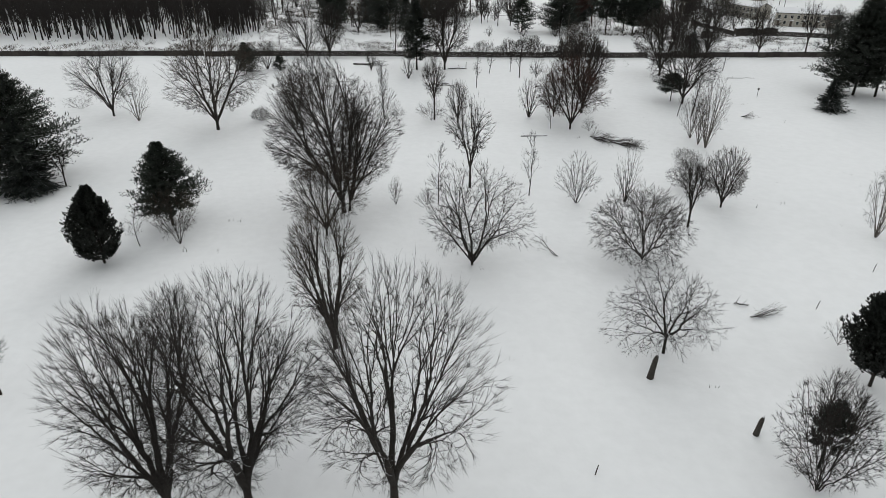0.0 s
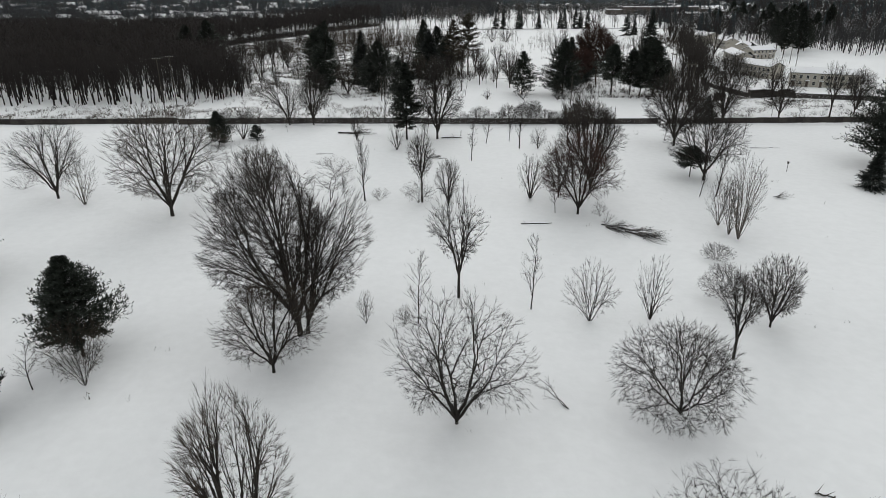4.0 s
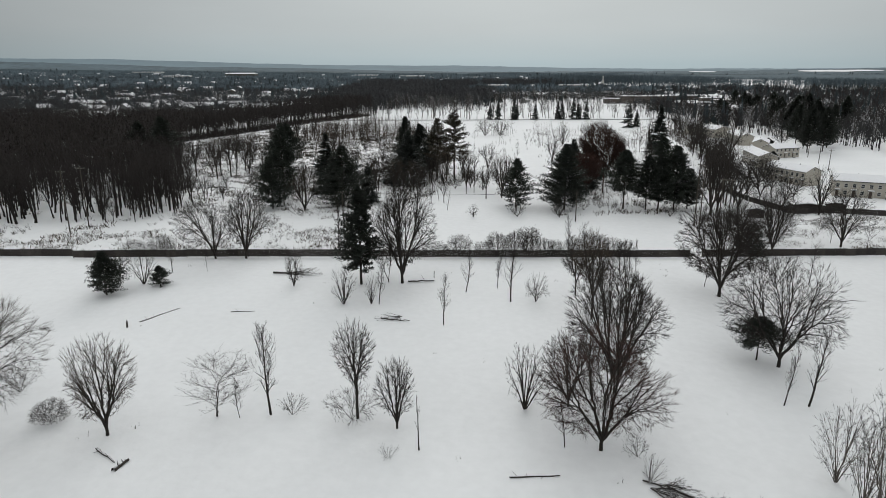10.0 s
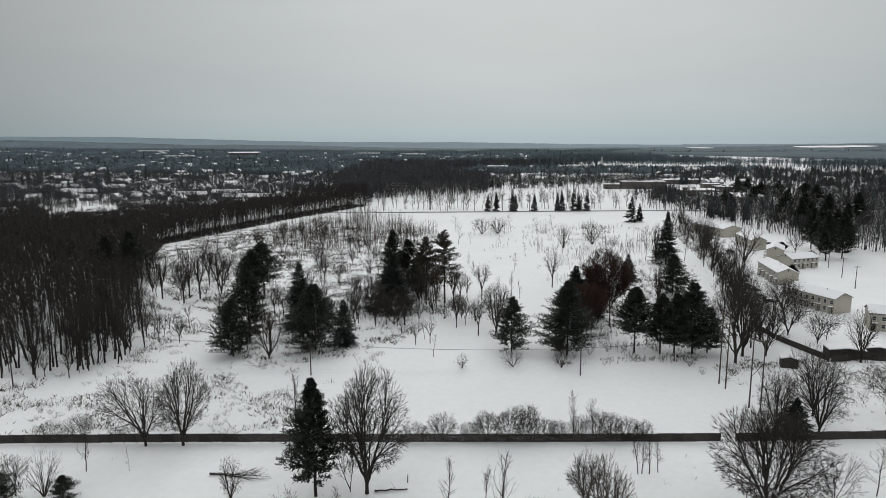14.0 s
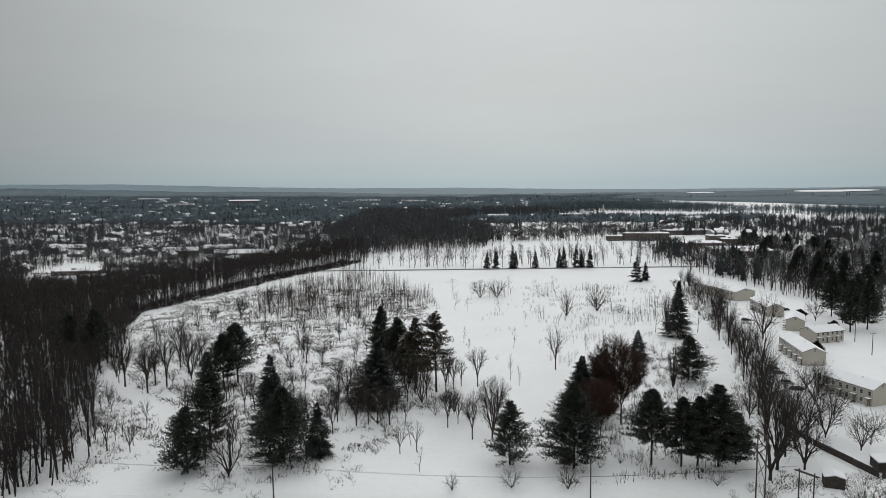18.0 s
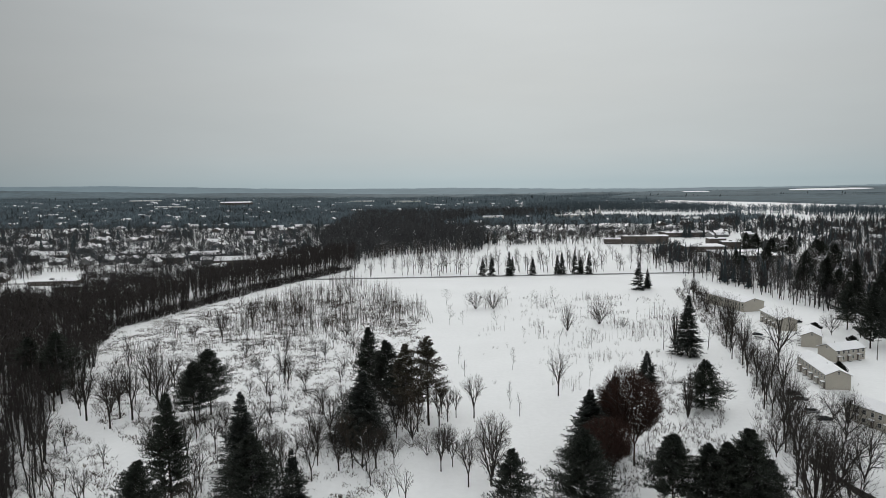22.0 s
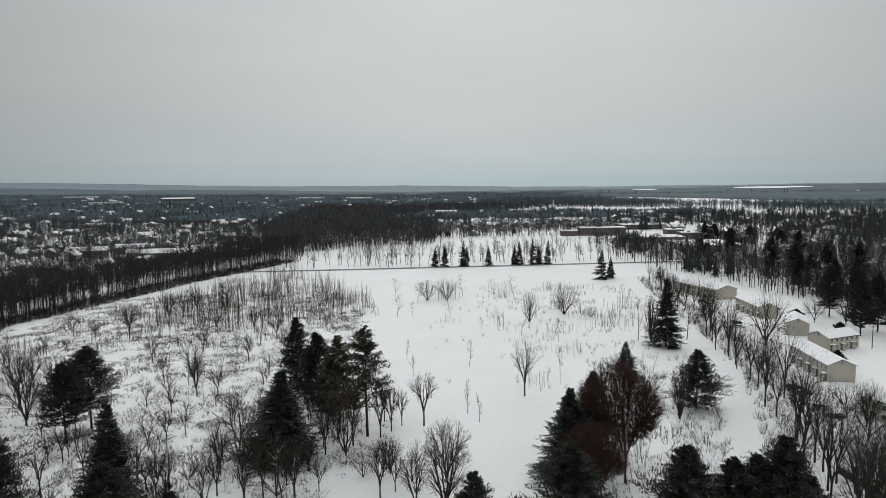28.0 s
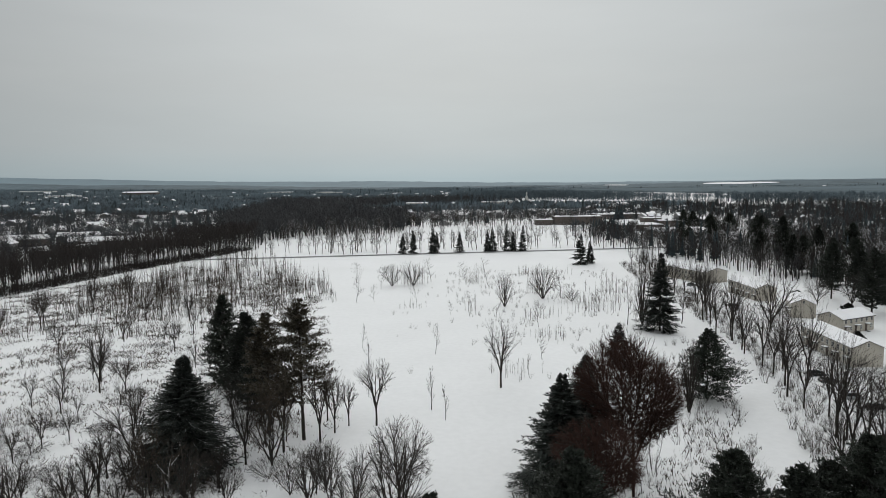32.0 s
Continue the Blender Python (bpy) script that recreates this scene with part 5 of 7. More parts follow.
slender(113.9, 366.1, 9.9, 11.3)
apple(19.2, 343.8, 5.9, 6.4, "small crooked bare tree by the lane")
apple(31.7, 343.2, 6.9, 7.0, "small crooked bare tree by the lane")
apple(65.4, 344.5, 4.2, 6.4, "small crooked bare tree by the lane")
apple(5.9, 342.5, 4.8, 4.5, "small crooked bare tree by the lane")
shrub(-46.2, 341.4, 3.2, 9.1, "dark low brush under pines")
shrub(-50.4, 327.5, 4.4, 6.4)
shrub(-89.1, 344.3, 7.1, 8.5)
shrub(-80.4, 346.7, 3.8, 5.8)
sapling(-21.5, 344.6, 3.7, 2.6)
sapling(-16.2, 344.4, 3.1, 2.3)
sapling(-1.7, 351.3, 7.7, 3.3)
sapling(-4.5, 367.1, 9.2, 3.2)
sapling(20.5, 592.1, 12.0, 8.5, fine=1.1, stout=0.8, dense=1.5)
sapling(9.8, 555.2, 12.4, 6.7, fine=1.1, stout=0.8, dense=1.5)
sapling(46.2, 611.3, 12.6, 8.9, fine=1.1, stout=0.8, dense=1.5)
sapling(62.2, 599.5, 12.2, 8.6, fine=1.1, stout=0.8, dense=1.5)
sapling(74.3, 609.2, 12.5, 7.8, fine=1.1, stout=0.8, dense=1.5)
slender(67.4, 535.3, 14.7, 8.7, "small clump of bare saplings in the field", form="clump", dense=1.8, fine=1.2)
slender(86.8, 550.2, 15.3, 13.6, "small clump of bare saplings in the field", form="clump", dense=1.8, fine=1.2)
sapling(94.2, 549.7, 12.2, 6.6, fine=1.1, stout=0.8, dense=1.5)
slender(36.5, 601.3, 12.3, 15.6, "small clump of bare saplings in the field", form="clump", dense=1.8, fine=1.2)
slender(26.1, 602.1, 12.3, 13.9, "small clump of bare saplings in the field", form="clump", dense=1.8, fine=1.2)
sapling(8.8, 614.0, 10.9, 9.0, fine=1.1, stout=0.8, dense=1.5)
sapling(16.8, 554.8, 7.8, 5.5, fine=1.1, stout=0.8, dense=1.5)
sapling(34.2, 553.6, 9.3, 6.1, fine=1.1, stout=0.8, dense=1.5)
sapling(32.8, 468.1, 9.4, 3.2, fine=1.1, stout=0.8, dense=1.5)
sapling(27.1, 424.1, 9.9, 2.3, fine=1.1, stout=0.8, dense=1.5)
sapling(53.4, 528.8, 8.6, 4.0, fine=1.1, stout=0.8, dense=1.5)
sapling(100.2, 494.3, 18.0, 6.3, fine=1.1, stout=0.8, dense=1.5)
slender(105.2, 494.2, 20.5, 7.6, "small clump of bare saplings in the field", form="clump", dense=1.8, fine=1.2)
slender(80.2, 414.9, 15.1, 5.5, "small clump of bare saplings in the field", form="clump", dense=1.8, fine=1.2)
sapling(119.0, 493.8, 15.4, 6.3, fine=1.1, stout=0.8, dense=1.5)
sapling(12.3, 478.4, 7.3, 2.9, fine=1.1, stout=0.8, dense=1.5)
sapling(14.0, 460.3, 8.0, 3.1, fine=1.1, stout=0.8, dense=1.5)
sapling(70.2, 496.2, 10.3, 5.1, fine=1.1, stout=0.8, dense=1.5)
slender(96.5, 541.3, 6.0, 8.8, "small clump of bare saplings in the field", form="clump", dense=1.8, fine=1.2)
sapling(102.9, 533.2, 7.3, 7.2, fine=1.1, stout=0.8, dense=1.5)
sapling(44.1, 522.3, 5.7, 2.8, fine=1.1, stout=0.8, dense=1.5)
sapling(29.4, 418.0, 8.7, 1.9, fine=1.1, stout=0.8, dense=1.5)
sapling(60.1, 428.1, 6.1, 2.7, fine=1.1, stout=0.8, dense=1.5)
sapling(60.6, 457.8, 9.0, 3.1, fine=1.1, stout=0.8, dense=1.5)
sapling(58.3, 508.3, 8.1, 4.2, fine=1.1, stout=0.8, dense=1.5)

# trees lining the lane and yards
slender(169.4, 653.5, 10.9, 5.0, "bare tree in a row along the snowy lane", dense=0.9, stout=0.75, fine=0.8)
slender(169.9, 640.2, 11.1, 4.8, "bare tree in a row along the snowy lane", dense=0.9, stout=0.75, fine=0.8)
slender(164.5, 625.2, 12.6, 5.5, "bare tree in a row along the snowy lane", dense=0.9, stout=0.75, fine=0.8)
slender(159.7, 620.1, 14.6, 7.5, "bare tree in a row along the snowy lane", dense=0.9, stout=0.75, fine=0.8)
slender(167.5, 631.8, 14.9, 6.0, "bare tree in a row along the snowy lane", dense=0.9, stout=0.75, fine=0.8)
slender(159.9, 613.0, 16.3, 6.1, "bare tree in a row along the snowy lane", dense=0.9, stout=0.75, fine=0.8)
slender(160.2, 603.0, 13.4, 9.0, "bare tree in a row along the snowy lane", dense=0.9, stout=0.75, fine=0.8)
slender(157.1, 601.1, 16.8, 6.5, "bare tree in a row along the snowy lane", dense=0.9, stout=0.75, fine=0.8)
slender(157.6, 592.7, 14.5, 7.9, "bare tree in a row along the snowy lane", dense=0.9, stout=0.75, fine=0.8)
slender(154.9, 589.9, 14.8, 9.6, "bare tree in a row along the snowy lane", dense=0.9, stout=0.75, fine=0.8)
slender(153.5, 568.1, 15.2, 8.2, "bare tree in a row along the snowy lane", dense=0.9, stout=0.75, fine=0.8)
slender(146.7, 562.8, 17.3, 8.1, "bare tree in a row along the snowy lane", dense=0.9, stout=0.75, fine=0.8)
slender(146.9, 554.7, 15.1, 10.6, "bare tree in a row along the snowy lane", dense=0.9, stout=0.75, fine=0.8)
slender(148.5, 549.3, 17.5, 11.3, "bare tree in a row along the snowy lane", dense=0.9, stout=0.75, fine=0.8)
slender(144.5, 532.4, 19.6, 10.2, "bare tree in a row along the snowy lane", dense=0.9, stout=0.75, fine=0.8)
slender(140.1, 522.7, 16.4, 10.2, "bare tree in a row along the snowy lane", dense=0.9, stout=0.75, fine=0.8)
slender(141.2, 519.2, 19.6, 9.4, "bare tree in a row along the snowy lane", dense=0.9, stout=0.75, fine=0.8)
slender(136.9, 510.9, 18.1, 11.2, "bare tree in a row along the snowy lane", dense=0.9, stout=0.75, fine=0.8)
slender(134.0, 504.8, 19.9, 11.9, "bare tree in a row along the snowy lane", dense=0.9, stout=0.75, fine=0.8)
slender(129.0, 498.5, 21.6, 8.9, "bare tree in a row along the snowy lane", dense=0.9, stout=0.75, fine=0.8)
slender(127.2, 490.3, 18.8, 10.6, "bare tree in a row along the snowy lane", dense=0.9, stout=0.75, fine=0.8)
slender(122.1, 477.8, 18.0, 9.8, "bare tree in a row along the snowy lane", dense=0.9, stout=0.75, fine=0.8)
slender(124.5, 473.7, 20.5, 12.2, "bare tree in a row along the snowy lane", dense=0.9, stout=0.75, fine=0.8)
slender(122.2, 469.0, 23.3, 9.2, "bare tree in a row along the snowy lane", dense=0.9, stout=0.75, fine=0.8)
slender(119.0, 458.7, 19.0, 8.6, "bare tree in a row along the snowy lane", dense=0.9, stout=0.75, fine=0.8)
slender(117.0, 454.3, 17.4, 10.6, "bare tree in a row along the snowy lane", dense=0.9, stout=0.75, fine=0.8)
slender(114.8, 442.7, 19.9, 8.8, "bare tree in a row along the snowy lane", dense=0.9, stout=0.75, fine=0.8)
slender(118.6, 440.1, 19.5, 8.6, "bare tree in a row along the snowy lane", dense=0.9, stout=0.75, fine=0.8)
slender(113.6, 436.4, 18.9, 12.5, "bare tree in a row along the snowy lane", dense=0.9, stout=0.75, fine=0.8)
slender(110.5, 427.5, 19.4, 11.2, "bare tree in a row along the snowy lane", dense=0.9, stout=0.75, fine=0.8)
slender(115.2, 426.3, 22.3, 10.3, "bare tree in a row along the snowy lane", dense=0.9, stout=0.75, fine=0.8)
slender(106.3, 420.6, 20.2, 11.5, "bare tree in a row along the snowy lane", dense=0.9, stout=0.75, fine=0.8)
slender(105.1, 413.5, 16.8, 9.1, "bare tree in a row along the snowy lane", dense=0.9, stout=0.75, fine=0.8)
slender(106.6, 408.0, 16.7, 9.4, "bare tree in a row along the snowy lane", dense=0.9, stout=0.75, fine=0.8)
slender(104.8, 403.7, 18.9, 10.0, "bare tree in a row along the snowy lane", dense=0.9, stout=0.75, fine=0.8)
slender(100.6, 398.2, 21.9, 12.3, "bare tree in a row along the snowy lane", dense=0.9, stout=0.75, fine=0.8)
slender(101.6, 396.9, 19.1, 12.1, "bare tree in a row along the snowy lane", dense=0.9, stout=0.75, fine=0.8)
slender(95.9, 388.7, 19.8, 11.5, "bare tree in a row along the snowy lane", dense=0.9, stout=0.75, fine=0.8)
slender(97.2, 387.0, 20.0, 8.6, "bare tree in a row along the snowy lane", dense=0.9, stout=0.75, fine=0.8)
slender(96.1, 382.7, 19.8, 11.9, "bare tree in a row along the snowy lane", dense=0.9, stout=0.75, fine=0.8)
slender(95.1, 377.3, 19.7, 10.9, "bare tree in a row along the snowy lane", dense=0.9, stout=0.75, fine=0.8)
slender(91.4, 374.6, 20.3, 10.5, "bare tree in a row along the snowy lane", dense=0.9, stout=0.75, fine=0.8)
slender(88.1, 369.1, 20.0, 11.1, "bare tree in a row along the snowy lane", dense=0.9, stout=0.75, fine=0.8)
slender(93.0, 366.3, 21.3, 12.2, "bare tree in a row along the snowy lane", dense=0.9, stout=0.75, fine=0.8)
slender(89.4, 363.7, 18.0, 8.5, "bare tree in a row along the snowy lane", dense=0.9, stout=0.75, fine=0.8)
slender(88.4, 359.4, 22.0, 8.9, "bare tree in a row along the snowy lane", dense=0.9, stout=0.75, fine=0.8)
slender(142.0, 480.2, 21.2, 16.8, "bare spreading yard tree near the houses", form="vase")
slender(92.0, 385.8, 11.5, 9.5, "bare spreading yard tree near the houses", form="vase")
slender(89.3, 352.4, 16.1, 11.7, "bare spreading yard tree near the houses", form="vase")
slender(82.9, 352.5, 22.7, 14.1, "bare spreading yard tree near the houses", form="vase")
slender(93.2, 364.1, 17.3, 14.0, "bare spreading yard tree near the houses", form="vase")
slender(104.8, 370.5, 13.6, 13.1, "bare spreading yard tree near the houses", form="vase")
slender(122.3, 404.3, 12.5, 8.7, "bare spreading yard tree near the houses", form="vase")
slender(185.6, 516.7, 11.3, 11.1, form="vase")
slender(194.9, 510.3, 13.5, 10.9, form="vase")
slender(122.3, 411.2, 9.5, 12.2, form="vase")
slender(116.8, 396.5, 11.7, 14.1, form="vase")
thuja(181.4, 522.8, 4.5, 6.3, "rounded dark foundation evergreen beside a house", low=0.03)
thuja(162.7, 480.6, 4.6, 5.8, "rounded dark foundation evergreen beside a house", low=0.03)
thuja(149.2, 452.2, 5.5, 6.0, "rounded dark foundation evergreen beside a house", low=0.03)
thuja(183.1, 497.5, 3.9, 4.3, "rounded dark foundation evergreen beside a house", low=0.03)
spruce(141.0, 661.0, 19.3, 8.8, "dark pointed spruce at the field end")
spruce(148.4, 665.7, 13.8, 6.4, "dark pointed spruce at the field end")

# ---- fallen wood, stumps and posts ----
def fallen(name, x0, y0, x1, y1, width, label, category, form="sapling", dense=0.6, twig=None, lift=0.25):
    """A tree lying from its butt at x0, y0 to its tip at x1, y1."""
    TREES[0] += 1
    length = math.hypot(x1 - x0, y1 - y0)
    limbs, twigs = (crownwork if form in CROWNS else branchwork)(TREES[0], length, width, form, dense, (0, 0), 1.2, 1.0)
    way = Vector((x1 - x0, y1 - y0, land(x1, y1) - land(x0, y0))).normalized()
    m = Matrix.Translation((x0, y0, land(x0, y0) + lift)) @ way.to_track_quat("Z", "Y").to_matrix().to_4x4()
    t = thing(name, m, label, category, "fallen wood on the snow")
    piece("trunk", mesh_of("trunk", *limbs, OLD_WOOD, True), t)
    piece("branch_spray", mesh_of("branch_spray", *twigs, twig or TWIG), t)


def log(x0, y0, x1, y1, r, label):
    p = np.linspace((x0, y0, land(x0, y0) + r * 0.6), (x1, y1, land(x1, y1) + r * 0.6), 7)
    rng = np.random.default_rng(int(abs(x0 * 10)) + 3)
    p[1:-1] += rng.normal(0, 0.09, (5, 3)) * np.array([1, 1, 0.5])
    rr = np.linspace(r, r * 0.6, 7)
    t = thing("fallen_log", Matrix.Identity(4), label, "log", "fallen wood on the snow")
    t.location = (x0, y0, land(x0, y0))
    off = np.array([x0, y0, land(x0, y0)])
    piece("trunk", mesh_of("trunk", *tube(p - off, rr, 7), OLD_WOOD, True), t)
    for k in (1, 2, 4):
        s0 = p[k:k + 1] - off
        s1 = s0 + rng.normal(0, 0.5, (1, 3)) + np.array([0, 0, 0.5])
        piece("branch_stub", mesh_of("branch_stub", *spikes(s0, s1, np.full(1, r * 0.4)), OLD_WOOD), t)


PILE = "long heap of felled bare branches on snow"
for k, (dx, dy, ex, ey) in enumerate(((0, 0, 5.5, -3), (0.5, -1.5, 6.5, -5.5), (2.4, -1.2, 9.5, -8.0), (0.6, -0.4, 2.5, 4.0), (3.5, -3.5, 9.8, -10.0), (2.0, -2.0, 3.0, -7.5), (5, -5, 10.5, -8.5))):
    fallen("felled_tree", 19.2 + dx, 217.3 + dy, 19.2 + ex, 217.3 + ey, 3.6, PILE, "felled tree", "clump" if k % 2 else "tall", 0.6)
fallen("felled_tree", -40.5, 289.8, -28.2, 288.6, 3.0, "dark fallen tree lying near the fence", "felled tree", "tall", 0.5)
fallen("felled_tree", -11.0, 265.5, -15.8, 264.4, 2.4, "low heap of fallen twigs on snow", "felled tree", "clump", 0.4)
fallen("felled_tree", 58.7, 233.0, 63.6, 233.5, 2.2, "pale dry branch heap on open snow", "felled tree", "spread", 0.4, TAN_TWIG)
fallen("felled_tree", 2.9, 161.7, -0.3, 166.3, 3.2, "crooked snow-covered fallen branch", "felled tree", "pair", 0.35)
fallen("felled_tree", 23.4, 146.1, 29.0, 148.3, 2.5, "bare broken branches lying on snow", "felled tree", "spread", 0.3)
log(4.2, 218.2, 10.0, 218.5, 0.12, "thin snow-dusted pole lying on open snow")
log(-58.3, 263.6, -53.4, 269.9, 0.16, "snow-covered log lying on open snow")
log(-14.7, 265.0, -9.4, 264.0, 0.14, "thin log with twigs on open snow")
log(-10.7, 284.4, -5.1, 285.0, 0.20, "dark log lying beside a maple")
log(-41.7, 219.7, -40.9, 221.8, 0.30, "short dark broken log on snow")
log(-46.0, 224.3, -42.4, 221.4, 0.14, "forked fallen branch beside a tree")
log(-43.2, 268.2, -38.8, 268.5, 0.10, "thin buried pole on open snow")
log(71.2, 273.0, 79.2, 272.7, 0.10, "thin buried pole on open snow")
log(22.8, 149.4, 24.3, 149.1, 0.12, "short dark stick lying on snow")


def snag(x, y, h, r, lean, label):
    p = np.array([[0, 0, -0.2], [lean * 0.3, 0, h * 0.4], [lean * 0.7, 0.05, h * 0.8], [lean, 0.05, h]])
    rr = np.array([r * 1.25, r, r * 0.9, r * 0.55])
    t = thing("tree_stump", pose(x, y, land(x, y)), label, "stump", "broken stumps")
    piece("trunk", mesh_of("trunk", *tube(p, rr, 9), OLD_WOOD, True), t)
    top = p[3:] + np.array([[0, 0, -0.1]])
    ends = top + np.array([[0.1, 0.05, 0.5], [-0.12, 0, 0.35], [0.02, -0.1, 0.25]])
    piece("splinter", mesh_of("splinter", *spikes(np.repeat(top, 3, 0), ends, np.full(3, r * 0.45)), OLD_WOOD), t)


snag(8.2, 135.2, 2.6, 0.30, 0.35, "tall broken tree stump standing in snow")
snag(15.4, 126.7, 2.0, 0.24, 0.3, "jagged pale broken stump in snow")
snag(-59.5, 261.3, 1.3, 0.16, 0.05, "short dark stump standing in snow")


def stake(x, y, h, r, label, lean=0.1):
    t = thing("stake", pose(x, y, land(x, y), 0, lean * 57, 0), label, "stake", "stakes in the snow")
    v, f = sticks(np.array([[0, 0, -0.2], [0, 0, h * 0.5]]), np.array([[0, 0, h * 0.5], [0.03, 0, h]]), np.array([r, r * 0.9]), np.array([r * 0.9, r * 0.7]), 7)
    piece("shaft", mesh_of("shaft", v, f, OLD_WOOD), t)


stake(-0.4, 121.9, 1.3, 0.06, "short thin stick standing in snow", 0.12)
stake(-5.2, 287.2, 1.5, 0.09, "dark wooden stake near the fence", 0.02)
stake(44.7, 157.4, 1.2, 0.05, "thin stick standing in open snow", 0.1)
stake(32.4, 148.4, 1.0, 0.05, "thin stick standing in open snow", 0.15)

# bird house on a post
t = thing("bird_house", pose(70.4, 251.5, land(70.4, 251.5)), "small wooden bird house on a thin post", "bird house")
part("post", boxes((-0.05, -0.05, -0.2, 0.05, 0.05, 2.1), bevel=0.01), OLD_WOOD, t)
b = part("box", boxes((-0.18, -0.16, 2.1, 0.18, 0.16, 2.5), bevel=0.02), OLD_WOOD, t)
part("roof", boxes((-0.24, -0.24, 2.5, 0.24, 0.22, 2.56), bevel=0.01), SHINGLE, b)

# pines beyond the houses
pine(186.2, 490.5, 24.0, 11.2, "tall dark pine beyond the townhouses", low=0.15)
pine(197.0, 495.5, 23.0, 11.4, "tall dark pine beyond the townhouses", low=0.15)
pine(199.7, 527.3, 23.0, 11.2, "tall dark pine beyond the townhouses", low=0.15)
pine(231.8, 597.7, 20.8, 13.7, "broad dark pine among suburban houses", low=0.15)
pine(261.3, 617.6, 24.0, 12.6, "broad dark pine among suburban houses", low=0.15)
pine(280.1, 616.2, 25.0, 14.3, "broad dark pine among suburban houses", low=0.15)
pine(275.0, 695.0, 21.5, 14.9, "broad dark pine among suburban houses", low=0.15)
pine(239.5, 730.4, 18.5, 11.5, "broad dark pine among suburban houses", low=0.15)
pine(313.4, 723.7, 22.7, 15.8, "broad dark pine among suburban houses", low=0.15)
for px, py, ph, pw in ((222, 556, 22, 13), (216, 533, 21, 12), (210, 514, 19, 12), (241, 602, 20, 14), (238, 634, 20, 12), (236, 712, 17, 15), (270, 742, 20, 14), (341, 791, 19, 17),
                       (352, 806, 17, 16), (340, 838, 19, 18), (326, 846, 17, 17), (333, 890, 18, 18), (318, 880, 20, 15), (362, 830, 17, 16), (248, 575, 21, 12), (262, 648, 22, 14)):
    pine(px, py, ph, pw, "broad dark pine among suburban houses", low=0.1, dense=1.2)
for px, py, ph in ((47, 742, 16), (60.6, 739.7, 20), (64, 744, 15), (80, 741, 15), (100, 742, 16), (104, 744, 18), (114, 742, 20), (119, 744, 14), (126, 742, 19), (40, 744, 14)):
    spruce(px, py, ph, 6.5, "pointed dark spruce in a far row")

# ---- woods, suburb and distance ----
def tris(v, q):
    return v, np.concatenate([q[:, [0, 1, 2]], q[:, [0, 2, 3]]])


def stamp(templates, xy, wide, high, rng, sink=0.1):
    """Many turned and scaled copies of the templates in one mesh: corners and triangles."""
    chunks = []
    which = rng.integers(0, len(templates), len(xy))
    ground = np.array([land(x, y) for x, y in xy]) - sink
    for k, (v, f) in enumerate(templates):
        mine = np.flatnonzero(which == k)
        if not len(mine):
            continue
        a = rng.random(len(mine)) * 6.283
        c, s = np.cos(a)[:, None], np.sin(a)[:, None]
        x = (v[None, :, 0] * c - v[None, :, 1] * s) * wide[mine, None] + xy[mine, 0, None]
        y = (v[None, :, 0] * s + v[None, :, 1] * c) * wide[mine, None] + xy[mine, 1, None]
        z = v[None, :, 2] * high[mine, None] + ground[mine, None]
        vv = np.stack([x, y, z], -1).reshape(-1, 3)
        ff = (np.arange(len(mine)) * len(v))[:, None, None] + f[None]
        chunks.append((vv, ff.reshape(-1, 3)))
    return join(chunks)


def stuff(name, vf, material, label, category):
    tagged(new(name, mesh_of(name, *vf, material)), label, category, kind="stuff")


def ripple(x, y, size, seed):
    """Smooth noise of about -1 to 1."""
    rng = np.random.default_rng(seed)
    out = 0 * x
    for k in range(9):
        a, p = rng.random() * 6.283, rng.random() * 6.283
        f = 6.283 / size * (0.5 + 1.3 * rng.random())
        out = out + np.sin((x * math.cos(a) + y * math.sin(a)) * f + p)
    return out / 3.2


def inside(poly, x, y):
    hit = np.zeros(len(x), bool)
    for (x0, y0), (x1, y1) in zip(poly, poly[1:] + poly[:1]):
        hit ^= ((y0 > y) != (y1 > y)) & (x < (x1 - x0) * (y - y0) / (y1 - y0 + 1e-12) + x0)
    return hit


def scatter(rng, n, x0, x1, y0, y1):
    return rng.uniform(x0, x1, n), rng.uniform(y0, y1, n)


def unit_tree(seed):
    """A forest tree 1 high with its limbs, about 1,000 triangles."""
    limbs, twigs = branchwork(seed, 16.0, 8.0, "forest", 1.0, stout=1.5, fine=1.6)
    v, f = join([tris(*limbs), twigs])
    return v / 16.0, f


def copse(seed, n=34):
    """A stand of distant trees, 1 in radius and up to 1 high."""
    rng = np.random.default_rng(seed)
    r, a = np.sqrt(rng.random(n)), rng.random(n) * 6.283
    p0 = np.stack([r * np.cos(a), r * np.sin(a), 0 * r - 0.05], 1)
    p1 = p0 + np.column_stack([rng.normal(0, 0.05, (n, 2)), rng.uniform(0.5, 1.0, n)])
    return spikes(p0, p1, rng.uniform(0.07, 0.14, n))


